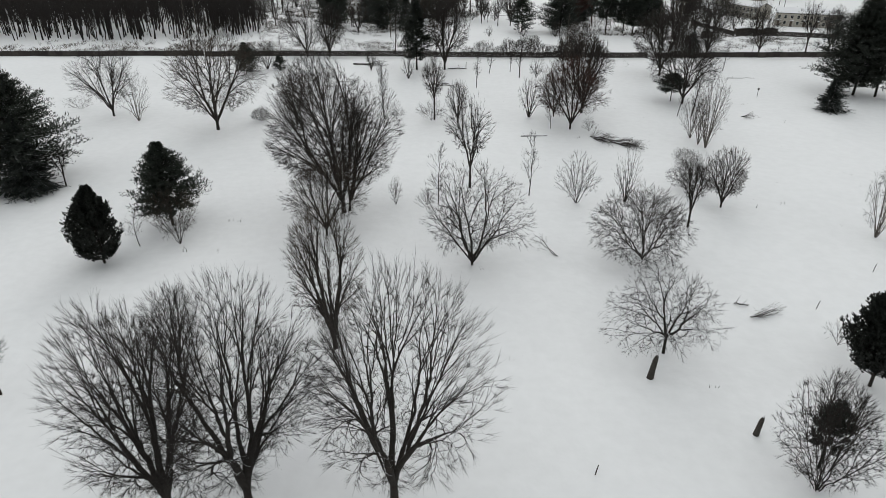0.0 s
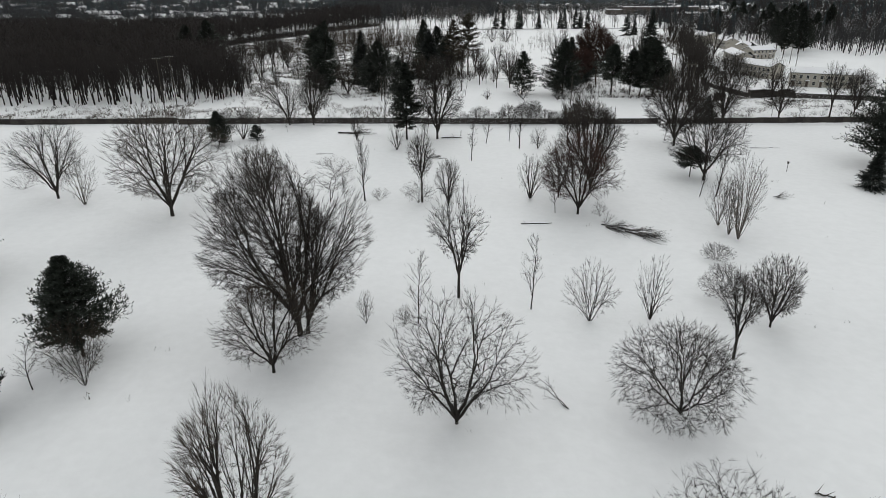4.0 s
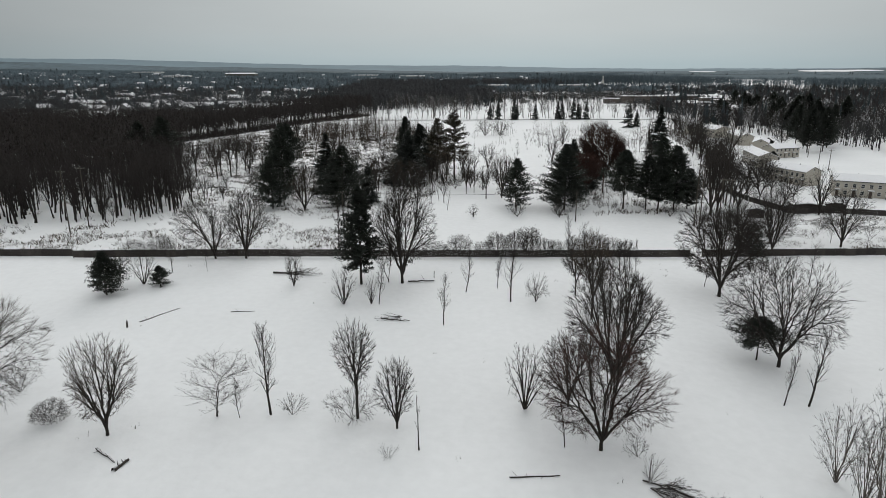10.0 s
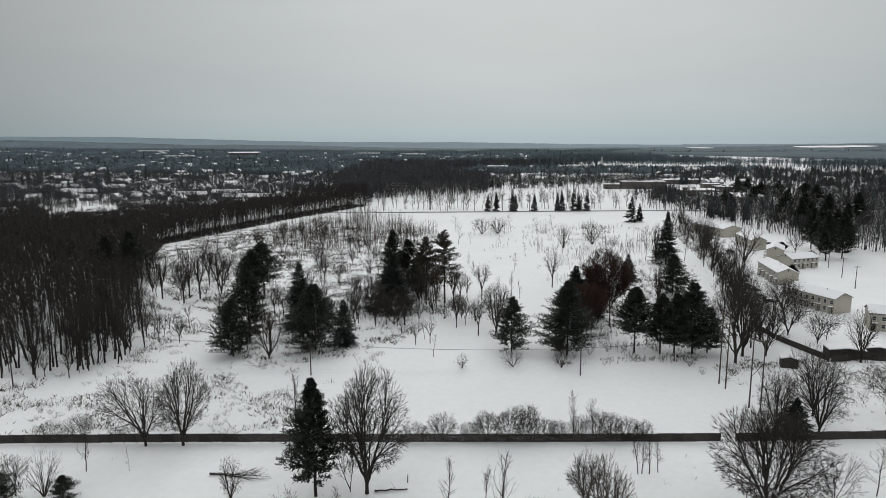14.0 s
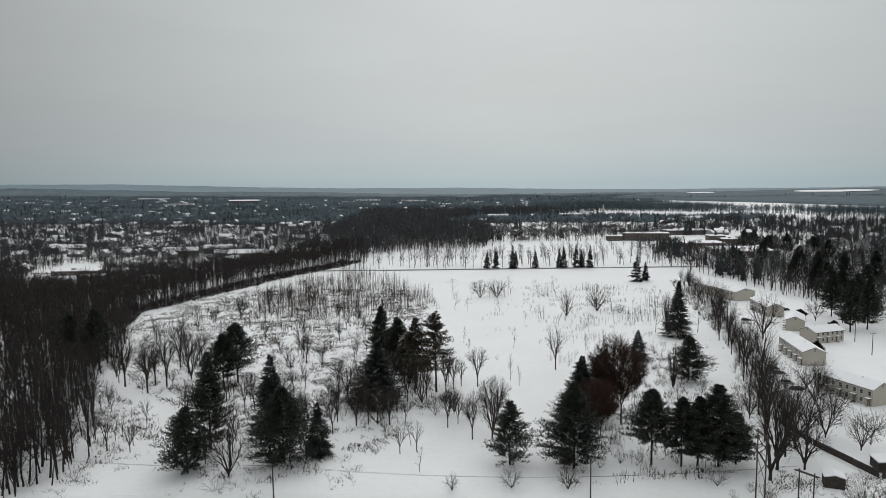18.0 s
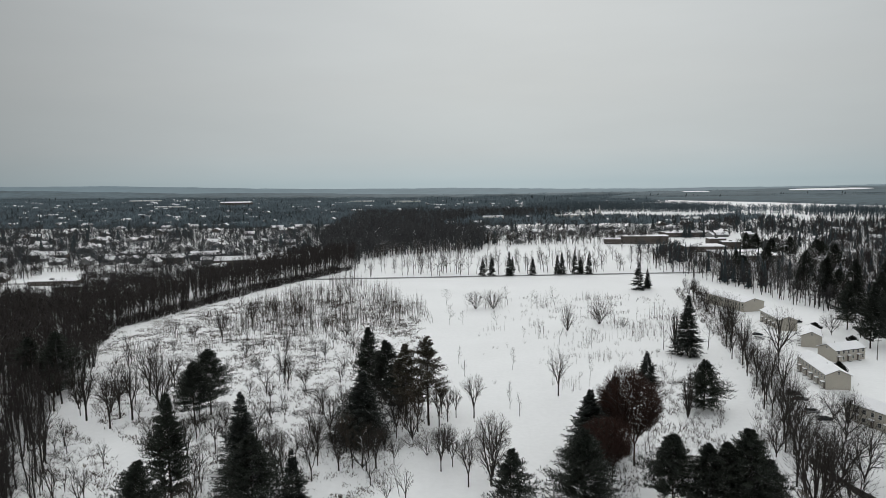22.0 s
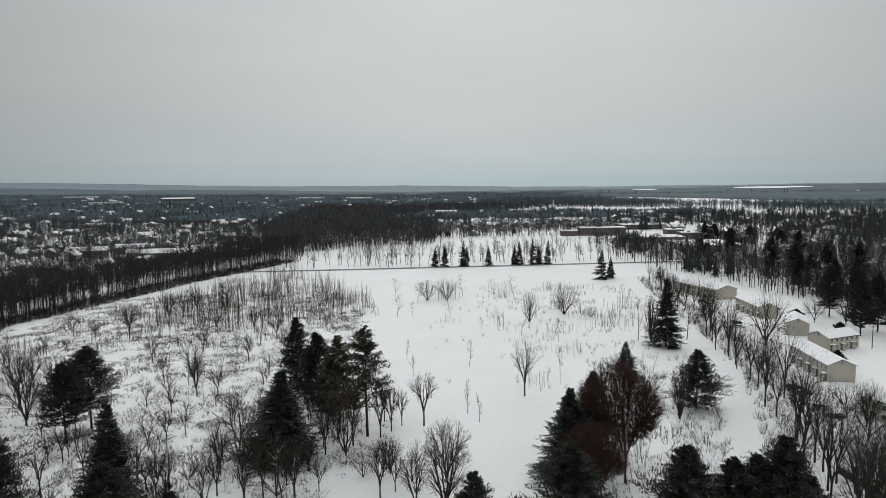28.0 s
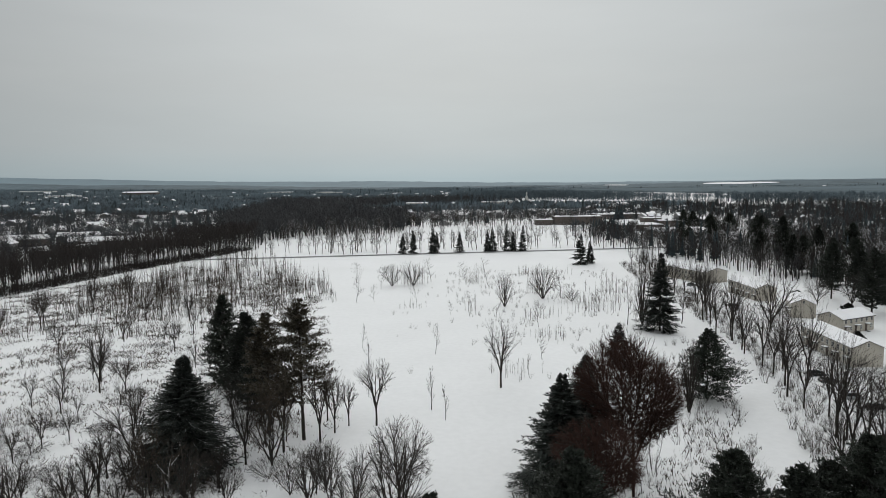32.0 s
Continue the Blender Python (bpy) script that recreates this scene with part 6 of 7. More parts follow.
def cone_tree(seed):
    """A far conifer 1 high of ragged skirts."""
    rng = np.random.default_rng(seed)
    chunks = [spikes(np.zeros((1, 3)), np.array([[0, 0, 0.9]]), np.array([0.02]))]
    for k in range(7):
        z, r = 0.10 + 0.12 * k, 0.19 * (1 - k / 7.6)
        n = 9
        a = np.arange(n) * 6.283 / n + rng.random() * 6
        ro = r * rng.uniform(0.7, 1.25, n)
        rim = np.stack([np.cos(a) * ro, np.sin(a) * ro, z - 0.03 + rng.normal(0, 0.012, n)], 1)
        v = np.concatenate([np.array([[0, 0, z + 0.20]]), rim])
        f = np.stack([np.zeros(n, int), np.arange(n) + 1, (np.arange(n) + 1) % n + 1], 1)
        chunks.append((v, f))
    return join(chunks)


def wood_tree(seed, limbs=7, twigs=5, thick=1.0, fine=1.0):
    """A slim woodland tree 1 high: trunk, rising limbs and fine twigs."""
    rng = np.random.default_rng(seed)
    z = np.linspace(0.30, 0.80, limbs) + rng.normal(0, 0.04, limbs)
    az = np.arange(limbs) * 2.4 + rng.random() * 6
    out = rng.uniform(0.10, 0.22, limbs) * (1.25 - z)
    p0 = np.stack([0 * z, 0 * z, z], 1)
    p1 = p0 + np.stack([np.cos(az) * out, np.sin(az) * out, rng.uniform(0.18, 0.32, limbs)], 1)
    who, g = np.repeat(np.arange(limbs), twigs), rng.uniform(0.25, 1.0, (limbs * twigs, 1))
    t0 = p0[who] + (p1 - p0)[who] * g
    t1 = t0 + unit(unit((p1 - p0)[who]) + rng.normal(0, 0.45, t0.shape) + np.array([0, 0, 0.3])) * rng.uniform(0.07, 0.15, (len(t0), 1))
    for q in (p1, t1):
        q[:, 2] = q[:, 2].clip(0, 1)
    return join([spikes(np.array([[0, 0, -0.02]]), np.array([[0.01, 0, 0.97]]), np.array([0.013])), spikes(p0, p1, np.full(limbs, 0.0068 * thick)), spikes(t0, t1, np.full(len(t0), 0.0042 * fine))])


def pole_tree(seed, n=9):
    """A crowded young tree 1 high: a thin stem with short rising twigs."""
    rng = np.random.default_rng(seed)
    z, az = rng.uniform(0.25, 0.85, n), rng.random(n) * 6.283
    bend = rng.normal(0, 0.03, 2)
    p0 = np.stack([bend[0] * z, bend[1] * z, z], 1)
    p1 = p0 + np.stack([np.cos(az) * 0.05, np.sin(az) * 0.05, rng.uniform(0.08, 0.16, n)], 1)
    return join([spikes(np.array([[0, 0, -0.02]]), np.array([[bend[0], bend[1], 1.0]]), np.array([0.0058])), spikes(p0, p1, np.full(n, 0.0034))])


FULL = [unit_tree(300 + k) for k in range(6)]
THIN = [wood_tree(400 + k, 8, 7, 1.0, 1.0) for k in range(7)]
CLOSED = [wood_tree(410 + k, 7, 6, 1.1, 2.0) for k in range(7)]
POLES = [pole_tree(470 + k) for k in range(6)]
BRUSH = []
for k in range(5):
    r9 = np.random.default_rng(440 + k)
    root = r9.normal(0, 0.10, (9, 3)) * np.array([1, 1, 0])
    tip = root + np.column_stack([r9.normal(0, 0.30, (9, 2)), r9.uniform(0.6, 1.0, 9)])
    fork = root + (tip - root) * r9.uniform(0.3, 0.8, (9, 1))
    BRUSH.append(join([spikes(root, tip, np.full(9, 0.010)), spikes(fork, fork + r9.normal(0, 0.2, (9, 3)) + np.array([0, 0, 0.2]), np.full(9, 0.007))]))
DISTANT = [wood_tree(480 + k, 7, 2, 2.0, 3.6) for k in range(7)]
COPSE = [copse(460 + k, 22) for k in range(5)]
CONE = [cone_tree(500 + k) for k in range(4)]

# left woods
WOODS = [(-440, 332), (-110, 336), (-84, 342), (-84, 360), (-98, 388), (-116, 418), (-122, 440), (-128, 467), (-148, 508), (-164, 557), (-144, 624),
         (-120, 693), (-94, 745), (-72, 792), (-80, 900), (-130, 850), (-165, 720), (-190, 640), (-240, 592), (-460, 500)]
rng = np.random.default_rng(21)
x, y = scatter(rng, 15500, -460, -60, 330, 900)
ok = inside(WOODS, x, y)
x, y = x[ok], y[ok]
edge = (x > -190) & ~inside([(px - 26, py + 24) for px, py in WOODS], x, y)
edge &= y < 500
near = np.flatnonzero(edge)[:760]
stuff("woodland_edge", stamp(FULL, np.stack([x[near], y[near]], 1), rng.uniform(12, 18, len(near)), rng.uniform(13, 19, len(near)), rng), GROVE,
      "dense leafless woodland edge of thin dark trunks", "woods")
deep = np.flatnonzero(~edge & ((y < 590) | (rng.random(len(x)) < 0.62)))[:7600]
stuff("dense_woods", stamp(CLOSED, np.stack([x[deep], y[deep]], 1), rng.uniform(15, 22, len(deep)), rng.uniform(13, 19, len(deep)), rng), GROVE,
      "dense dark leafless woods over snow", "woods")

# the dark brushy rim of the woods
x, y = scatter(rng, 26000, -230, -60, 520, 800)
ok = inside(WOODS, x, y) & ~inside([(px - 20, py + 8) for px, py in WOODS], x, y)
x, y = x[ok][:2600], y[ok][:2600]
stuff("woodland_rim", stamp(BRUSH, np.stack([x, y], 1), rng.uniform(3, 8, len(x)), rng.uniform(1.2, 6.5, len(x)) * rng.uniform(0.4, 1.1, len(x)), rng), GROVE, "dark tangled brush along the rim of the woods", "brush")

# dead grass and weeds
rng = np.random.default_rng(33)


def weeds(n, x0, x1, y0, y1, keep, low, high, lean, per, radius, spread):
    x, y = scatter(rng, n, x0, x1, y0, y1)
    ok = keep(x, y)
    x, y = np.repeat(x[ok], per), np.repeat(y[ok], per)
    x, y = x + rng.normal(0, spread, len(x)), y + rng.normal(0, spread, len(x))
    z = np.array([land(a, b) for a, b in zip(x, y)])
    h = rng.uniform(low, high, len(x))
    p0 = np.stack([x, y, z - 0.1], 1)
    p1 = p0 + np.stack([rng.normal(0, lean, len(x)) * h, rng.normal(0, lean, len(x)) * h, h + 0.1], 1)
    side = rng.normal(0, 1, (len(x), 3)) * np.array([radius, radius, 0])
    v = np.stack([p0 - side, p0 + side, p1], 1).reshape(-1, 3)
    return v, np.arange(len(v)).reshape(-1, 3)


PATH_GAP = [(-124, 432), (-108, 416), (-82, 391), (-72, 372), (-70, 342), (-52, 342), (-56, 368), (-66, 387), (-95, 413), (-112, 434)]


def rough_field(x, y):
    edge = np.interp(y, [306, 340, 420, 560, 700], [-30, -20, 8, -4, -40])
    wood_side = inside([(px + 2, py - 2) for px, py in WOODS], x, y) & (y > 400)
    return (x < edge) & ~wood_side & ~inside(PATH_GAP, x, y) & (ripple(x, y, 26, 4) + 0.9 * ripple(x, y, 7, 5) > -0.15 + 1.4 * (y > 325) * (y < 345)) & ~inside(WOODS, x, y)


def lane_x(y):
    """The middle of the open snowy lane."""
    return np.interp(y, [347, 386, 412, 451, 493, 604, 661], [77, 82.5, 94, 112.5, 122, 146, 160])


def yard(x, y):
    return (ripple(x, y, 18, 9) > 0.1) & ~((y > 322) & (y < 346) & (x < 62))


lots = [weeds(36000, -170, 10, 306, 640, rough_field, 0.25, 0.9, 0.7, 6, 0.07, 0.8), weeds(4500, 73, 135, 306, 352, yard, 0.2, 0.5, 0.6, 5, 0.05, 0.7),
        weeds(3500, 20, 105, 345, 450, lambda x, y: yard(x, y) & (x < lane_x(y) - 4) & (x > lane_x(y) - 46), 0.4, 1.2, 0.4, 6, 0.06, 0.7)]
lots.append(weeds(150, -70, 70, 125, 298, lambda x, y: ripple(x, y, 30, 55) > -0.2, 0.2, 0.7, 0.35, 4, 0.022, 0.35))
stuff("dead_grass", join(lots), SEDGE, "flattened dead grass tufts sticking out of snow", "grass")


def brush(n, x0, x1, y0, y1, keep, wide, high):
    x, y = scatter(rng, n, x0, x1, y0, y1)
    ok = keep(x, y)
    x, y = x[ok], y[ok]
    k = rng.uniform(0.6, 1.3, len(x))
    return stamp(BRUSH, np.stack([x, y], 1), wide * k, high * k, rng, 0.1)


lots = [brush(3600, -170, 8, 345, 640, lambda x, y: rough_field(x, y) & (ripple(x, y, 30, 12) + 0.5 * ripple(x, y, 9, 19) > 0.45), 2.2, 1.7),
        brush(6500, -150, 4, 345, 560, lambda x, y: rough_field(x, y) & (ripple(x, y, 17, 13) + 0.4 * ripple(x, y, 5, 14) > 0.80), 1.9, 1.2),
        brush(1500, 22, 120, 356, 470, lambda x, y: (ripple(x, y, 24, 5) > -0.5) & (x < lane_x(y) - 3.5) & (x > lane_x(y) - 44), 2.4, 2.4),
        brush(300, -160, -20, 336, 350, lambda x, y: (ripple(x, y, 20, 15) > 0.5), 2.0, 1.3),
        brush(1100, -160, -20, 306, 332, lambda x, y: (ripple(x, y, 20, 15) > 0.2), 2.0, 1.3),
        brush(500, 74, 135, 306, 346, lambda x, y: (ripple(x, y, 14, 9) > 0.3), 1.6, 0.8),
        brush(4200, -112, -12, 380, 452, lambda x, y: (ripple(x, y, 21, 16) + 0.5 * ripple(x, y, 6, 17) > 0.55) & ~inside(PATH_GAP, x, y), 2.0, 1.6),
        brush(9500, 70, 210, 388, 660, lambda x, y: np.abs(x - lane_x(y) - 10 - 0.008 * (y - 350)) < 5 + 0.01 * (y - 350), 2.8, 3.2),
        brush(450, 20, 150, 440, 640, lambda x, y: (ripple(x, y, 22, 6) > 0.45), 1.6, 2.0),
        brush(1600, 50, 150, 480, 640, lambda x, y: (ripple(x, y, 22, 8) > 0.25) & (x < lane_x(y) - 6), 1.5, 2.3)]
stuff("dry_brush", join(lots), WEED, "dry brown weed stalks and low brush in snow", "brush")
lots = [weeds(1900, -135, 2, 500, 700, lambda x, y: (ripple(x, y, 38, 18) > -0.25) & (x < np.interp(y, [500, 560, 620, 700], [-50, 2, -6, -50])) & ~inside([(px + 14, py - 10) for px, py in WOODS], x, y), 1.5, 5.0, 0.10, 6, 0.05, 1.3)]
x, y = scatter(rng, 2500, -130, 2, 535, 705)
ok = (ripple(x, y, 42, 18) > -0.45) & (x < np.interp(y, [535, 560, 620, 700], [-52, 0, -6, -50])) & (x > np.interp(y, [535, 600, 700], [-100, -105, -80]))
x, y = x[ok], y[ok]
lots.append(stamp(POLES, np.stack([x, y], 1), rng.uniform(10, 20, len(x)), rng.uniform(6, 14, len(x)), rng))
for cx, cy, rx, ry, n, high in ((103, 625, 15, 4, 130, 5), (105, 537, 14, 4, 120, 4), (36, 606, 7, 5, 70, 10), (66, 601, 5, 4, 40, 9), (89, 564, 6, 5, 60, 10), (74, 515, 9, 6, 45, 4), (70, 481, 8, 6, 40, 4),
                                (52, 444, 6, 5, 25, 5), (100, 519, 12, 4, 60, 5), (53, 529, 3, 3, 16, 7), (33, 538, 5, 3, 20, 5), (112, 500, 6, 5, 40, 9), (120, 560, 8, 9, 50, 8)):
    n = round(n * 0.6)
    x, y = cx + rng.normal(0, 0.55, n) * rx, cy + rng.normal(0, 0.55, n) * ry
    lots.append(stamp(POLES, np.stack([x, y], 1), rng.uniform(7, 14, n), high * rng.uniform(0.4, 1.3, n), rng))
stuff("brush_thicket", join(lots), TAN_TWIG, "tall leafless brown thicket of crowded stems", "thicket")

# scattered small trees of the overgrown field
rng = np.random.default_rng(91)


def spots(n, x0, x1, y0, y1, keep):
    x, y = scatter(rng, n, x0, x1, y0, y1)
    ok = keep(x, y)
    return [(float(a), float(b)) for a, b in zip(x[ok], y[ok])]


def scrub(x, y):
    return (x < np.interp(y, [350, 420, 560, 700], [0, 0, -12, -50])) & (x > np.interp(y, [350, 420, 520, 700], [-82, -105, -140, -112])) & (ripple(x, y, 45, 14) > -0.3) & ~inside(PATH_GAP, x, y)


grove(slender, spots(230, -150, 5, 352, 640, scrub), (8.5, 5.5), 3, "small bare tree in the overgrown field")
grove(shrub, spots(170, -150, 5, 350, 600, scrub), (2.6, 3.2), 4, "low leafless shrub in the overgrown field")
grove(slender, spots(70, -85, -2, 352, 440, lambda x, y: ~inside(PATH_GAP, x, y)), (9.5, 6.0), 9, "small bare tree in the overgrown field")
grove(sapling, spots(90, 20, 115, 350, 460, lambda x, y: (x < lane_x(y) - 7) & (x > lane_x(y) - 45)), (6.0, 2.4), 5, "thin leafless sapling in brush by the pines")
grove(shrub, spots(90, 20, 110, 350, 450, lambda x, y: (x < lane_x(y) - 7) & (x > lane_x(y) - 45)), (2.6, 3.0), 6, "low leafless shrub in brush by the pines")
grove(slender, spots(46, -112, -85, 335, 400, lambda x, y: ~inside([(-100, 380), (-70, 365), (-60, 380), (-90, 410)], x, y)), (9.0, 5.5), 7, "small bare tree along the woodland edge")
grove(shrub, spots(34, 66, 130, 307, 345, lambda x, y: x > 0), (2.2, 3.0), 8, "low leafless shrub in a rough yard")

# the far side of the field, the suburb and the valley
CLEAR = [(285, 845, 46, 62), (75, 880, 8, 130), (135, 915, 42, 34), (230, 1290, 210, 75), (560, 1660, 300, 190), (700, 1350, 190, 75), (290, 985, 125, 62), (2300, 3300, 1300, 260), (-280, 770, 60, 24), (330, 820, 60, 40),
         (700, 2150, 300, 60), (-300, 1000, 50, 20), (420, 1000, 90, 25)]


RIVER = [(760, 2800), (960, 2780), (1290, 2130), (2400, 1900), (2400, 1560), (1400, 1620), (1030, 1760), (900, 2250)]


# snowy parking lots and yards, the park by the far road, the plain by the river
LOT = [(-345, 800), (-318, 800), (-285, 760), (-262, 700), (-250, 640), (-290, 640), (-330, 720)]
PARK = [(-64, 748), (-73, 867), (-42, 903), (6, 918), (49, 917), (62, 992), (205, 985), (190, 748)]
PLAIN = [(330, 1610), (600, 1490), (640, 1400), (800, 1330), (1000, 1250), (2600, 1400), (2600, 2500), (860, 2760), (720, 2400), (330, 1850)]
HOMES = [(-777, 1391), (-884, 1613), (-924, 1706), (-772, 1565), (-810, 1652), (-913, 1730), (-639, 1465), (-634, 1500), (-615, 1518), (-534, 1298), (-437, 1227), (-453, 1318), (-446, 1360),
         (-405, 1316), (-413, 1082), (-407, 1105), (-341, 956), (-462, 1086), (-430, 1068), (-412, 992), (-338, 905), (-363, 851), (-355, 1243), (-274, 1033), (-269, 999), (-467, 1632), (-519, 1531),
         (-619, 1687), (-665, 1690), (-925, 1962), (-801, 2097), (-655, 1910), (-354, 1401), (-263, 1156), (-324, 1483), (-243, 1260), (-570, 1240), (-500, 1180), (-610, 1360), (-700, 1420)]
EAST_HOMES = [(363, 1277), (413, 1339), (415, 1292), (471, 1373), (428, 1233), (386, 1096), (377, 1051), (510, 1025), (436, 897), (411, 836), (568, 1058), (364, 879), (520, 1174), (518, 1140), (390, 969),
              (333, 769), (312, 700), (450, 760), (480, 830), (400, 660), (540, 900), (360, 1190), (455, 1290)]


def by_home(x, y):
    """On a house plot or in the open yard before it."""
    out = inside(LOT, x, y) | inside(PARK, x, y) | inside(PLAIN, x, y)
    for hx, hy in HOMES + EAST_HOMES:
        out |= (np.abs(x - hx - 6) < 10) & (y > hy - 22) & (y < hy + 14)
    return out


def open_land(x, y):
    out = np.zeros(len(x), bool)
    for cx, cy, rx, ry in CLEAR:
        out |= ((x - cx) / rx) ** 2 + ((y - cy) / ry) ** 2 < 1 + 0.25 * np.sin(x / rx * 9)
    return out | inside(RIVER, x, y)


rng = np.random.default_rng(44)
x, y = (np.concatenate(q) for q in zip(scatter(rng, 80, -64, 195, 752, 772), scatter(rng, 60, -60, 190, 772, 905), scatter(rng, 70, -66, 40, 860, 915), scatter(rng, 190, 58, 262, 985, 1022)))
stuff("far_tree_row", stamp(FULL, np.stack([x, y], 1), rng.uniform(10, 16, len(x)), rng.uniform(11, 19, len(x)), rng), BARK, "row of bare trees along a far road", "woods")


def band_of(n, y0, y1, slope, keep, grow_x, grow_z, templates, seed):
    rng = np.random.default_rng(seed)
    y = y0 * (y1 / y0) ** rng.random(n)
    x = rng.uniform(-1, 1, n) * (slope * y)
    ok = keep(x, y) & ~open_land(x, y) & ~inside(WOODS, x, y) & ~by_home(x, y)
    x, y = x[ok], y[ok]
    k = 1 + 0.25 * (y / 1500)
    return stamp(templates, np.stack([x, y], 1), rng.uniform(*grow_x, len(x)) * k, rng.uniform(*grow_z, len(x)), rng)


YARDS = [(-285, 650), (-225, 650), (-215, 690), (-280, 700)]


def suburb(x, y):
    field = (x > np.interp(y, [480, 560, 640, 745], [-190, -175, -150, -90])) & (x < np.interp(y, [480, 560, 640, 745], [225, 218, 212, 190])) & (y < 745)
    town = (ripple(x, y, 130, 31) + 0.6 * ripple(x, y, 40, 32) > -0.9) | (x > 0) & (y < 800)
    return ~field & town & ~((x < -90) & (y < 575)) & ~inside(YARDS, x, y)


def thick(x, y):
    return inside([(-95, 800), (-64, 800), (-73, 867), (-42, 903), (6, 918), (49, 917), (60, 1000), (78, 1276), (40, 1340), (70, 1530), (330, 1520), (350, 1800), (-190, 1900), (-160, 1100)], x, y) & (ripple(x, y, 90, 63) > -1.1)


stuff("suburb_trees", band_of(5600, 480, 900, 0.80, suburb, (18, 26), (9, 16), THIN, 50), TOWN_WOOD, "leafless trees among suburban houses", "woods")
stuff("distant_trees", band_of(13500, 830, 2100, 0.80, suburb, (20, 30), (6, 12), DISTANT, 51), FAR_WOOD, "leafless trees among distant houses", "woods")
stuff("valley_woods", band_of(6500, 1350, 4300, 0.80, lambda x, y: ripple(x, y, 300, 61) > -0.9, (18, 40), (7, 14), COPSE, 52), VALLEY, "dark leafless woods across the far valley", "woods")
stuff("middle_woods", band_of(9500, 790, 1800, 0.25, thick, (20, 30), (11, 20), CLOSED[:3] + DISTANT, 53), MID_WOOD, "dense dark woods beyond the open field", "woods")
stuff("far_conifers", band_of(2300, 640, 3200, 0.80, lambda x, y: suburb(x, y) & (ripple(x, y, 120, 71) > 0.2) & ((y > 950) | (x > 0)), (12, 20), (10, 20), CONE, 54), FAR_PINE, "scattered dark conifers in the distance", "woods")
rng = np.random.default_rng(54)
x, y = scatter(rng, 5200, -480, -100, 600, 815)
ok = ~inside(WOODS, x, y) & ~open_land(x, y) & ~by_home(x, y) & (x < np.interp(y, [590, 745, 812], [-190, -100, -90])) & (ripple(x, y, 60, 57) > -0.75)
x, y = x[ok], y[ok]
stuff("village_trees", stamp(THIN, np.stack([x, y], 1), rng.uniform(14, 22, len(x)), rng.uniform(0.75, 1.25, len(x)) * np.interp(y, [620, 720, 812], [14, 10, 5.5]), rng), GROVE, "bare trees crowding before low buildings", "woods")
x, y = (np.concatenate(q) for q in zip(scatter(rng, 5200, -900, -70, 815, 1280), scatter(rng, 700, 60, 330, 1040, 1420)))
ok = ~inside(WOODS, x, y) & ~thick(x, y) & ~by_home(x, y) & (y > 850 - 0.00035 * (x + 70) ** 2) & (ripple(x, y, 70, 41) > -0.85)
x, y = x[ok], y[ok]
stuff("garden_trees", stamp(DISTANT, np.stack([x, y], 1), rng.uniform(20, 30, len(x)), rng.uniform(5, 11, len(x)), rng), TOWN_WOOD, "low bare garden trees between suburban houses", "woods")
x, y = (np.concatenate(q) for q in zip(scatter(rng, 2000, 330, 800, 880, 1330), scatter(rng, 1300, 205, 560, 560, 900)))
ok = ~open_land(x, y) & ~by_home(x, y) & (ripple(x, y, 60, 58) > -0.35)
x, y = x[ok], y[ok]
stuff("town_grove", stamp(CLOSED, np.stack([x, y], 1), rng.uniform(17, 26, len(x)), rng.uniform(10, 18, len(x)), rng), GROVE, "dark close groves among the houses of the town", "woods")
ok = rng.random(len(x)) < 0.22
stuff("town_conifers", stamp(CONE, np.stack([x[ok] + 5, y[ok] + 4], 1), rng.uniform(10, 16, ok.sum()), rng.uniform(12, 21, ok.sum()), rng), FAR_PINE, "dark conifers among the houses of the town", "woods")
x, y = scatter(rng, 9500, 250, 1100, 1300, 2050)
ok = inside([(250, 1800), (361, 1774), (506, 1721), (621, 1652), (690, 1700), (640, 1900), (450, 2050), (250, 2050)], x, y)
ok |= inside([(598, 1557), (643, 1566), (746, 1581), (727, 1448), (772, 1434), (809, 1383), (1000, 1300), (1100, 1400), (900, 1530), (760, 1620), (640, 1630)], x, y)
x, y = x[ok], y[ok]
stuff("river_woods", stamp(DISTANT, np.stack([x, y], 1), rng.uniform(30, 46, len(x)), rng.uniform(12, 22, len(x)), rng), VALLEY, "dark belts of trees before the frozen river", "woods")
rng = np.random.default_rng(55)
x, y = scatter(rng, 1500, 195, 520, 470, 800)
ok = (x > np.interp(y, [470, 560, 780], [235, 215, 205])) & (ripple(x, y, 70, 77) + 0.5 * ripple(x, y, 22, 78) > -0.35)
x, y = x[ok], y[ok]
stuff("street_trees", stamp(THIN, np.stack([x, y], 1), rng.uniform(12, 17, len(x)), rng.uniform(9, 17, len(x)), rng), BARK, "bare trees among houses beyond the townhouses", "woods")


# far road and the tracks on the lane
def strip(name, pts, half, lift, material, label, category):
    """A flat band along a line, just above the ground."""
    p = np.array(pts, float)
    d = unit(np.gradient(p, axis=0))
    n = np.stack([-d[:, 1], d[:, 0]], 1) * half
    a, b = p + n, p - n
    v = np.concatenate([np.column_stack([q, [land(*c) + lift for c in q]]) for q in (a, b)])
    k, i = len(p), np.arange(len(p) - 1)
    tagged(new(name, mesh_of(name, v, np.stack([i + k, i + k + 1, i + 1, i], 1), material, True)), label, category, kind="structure")


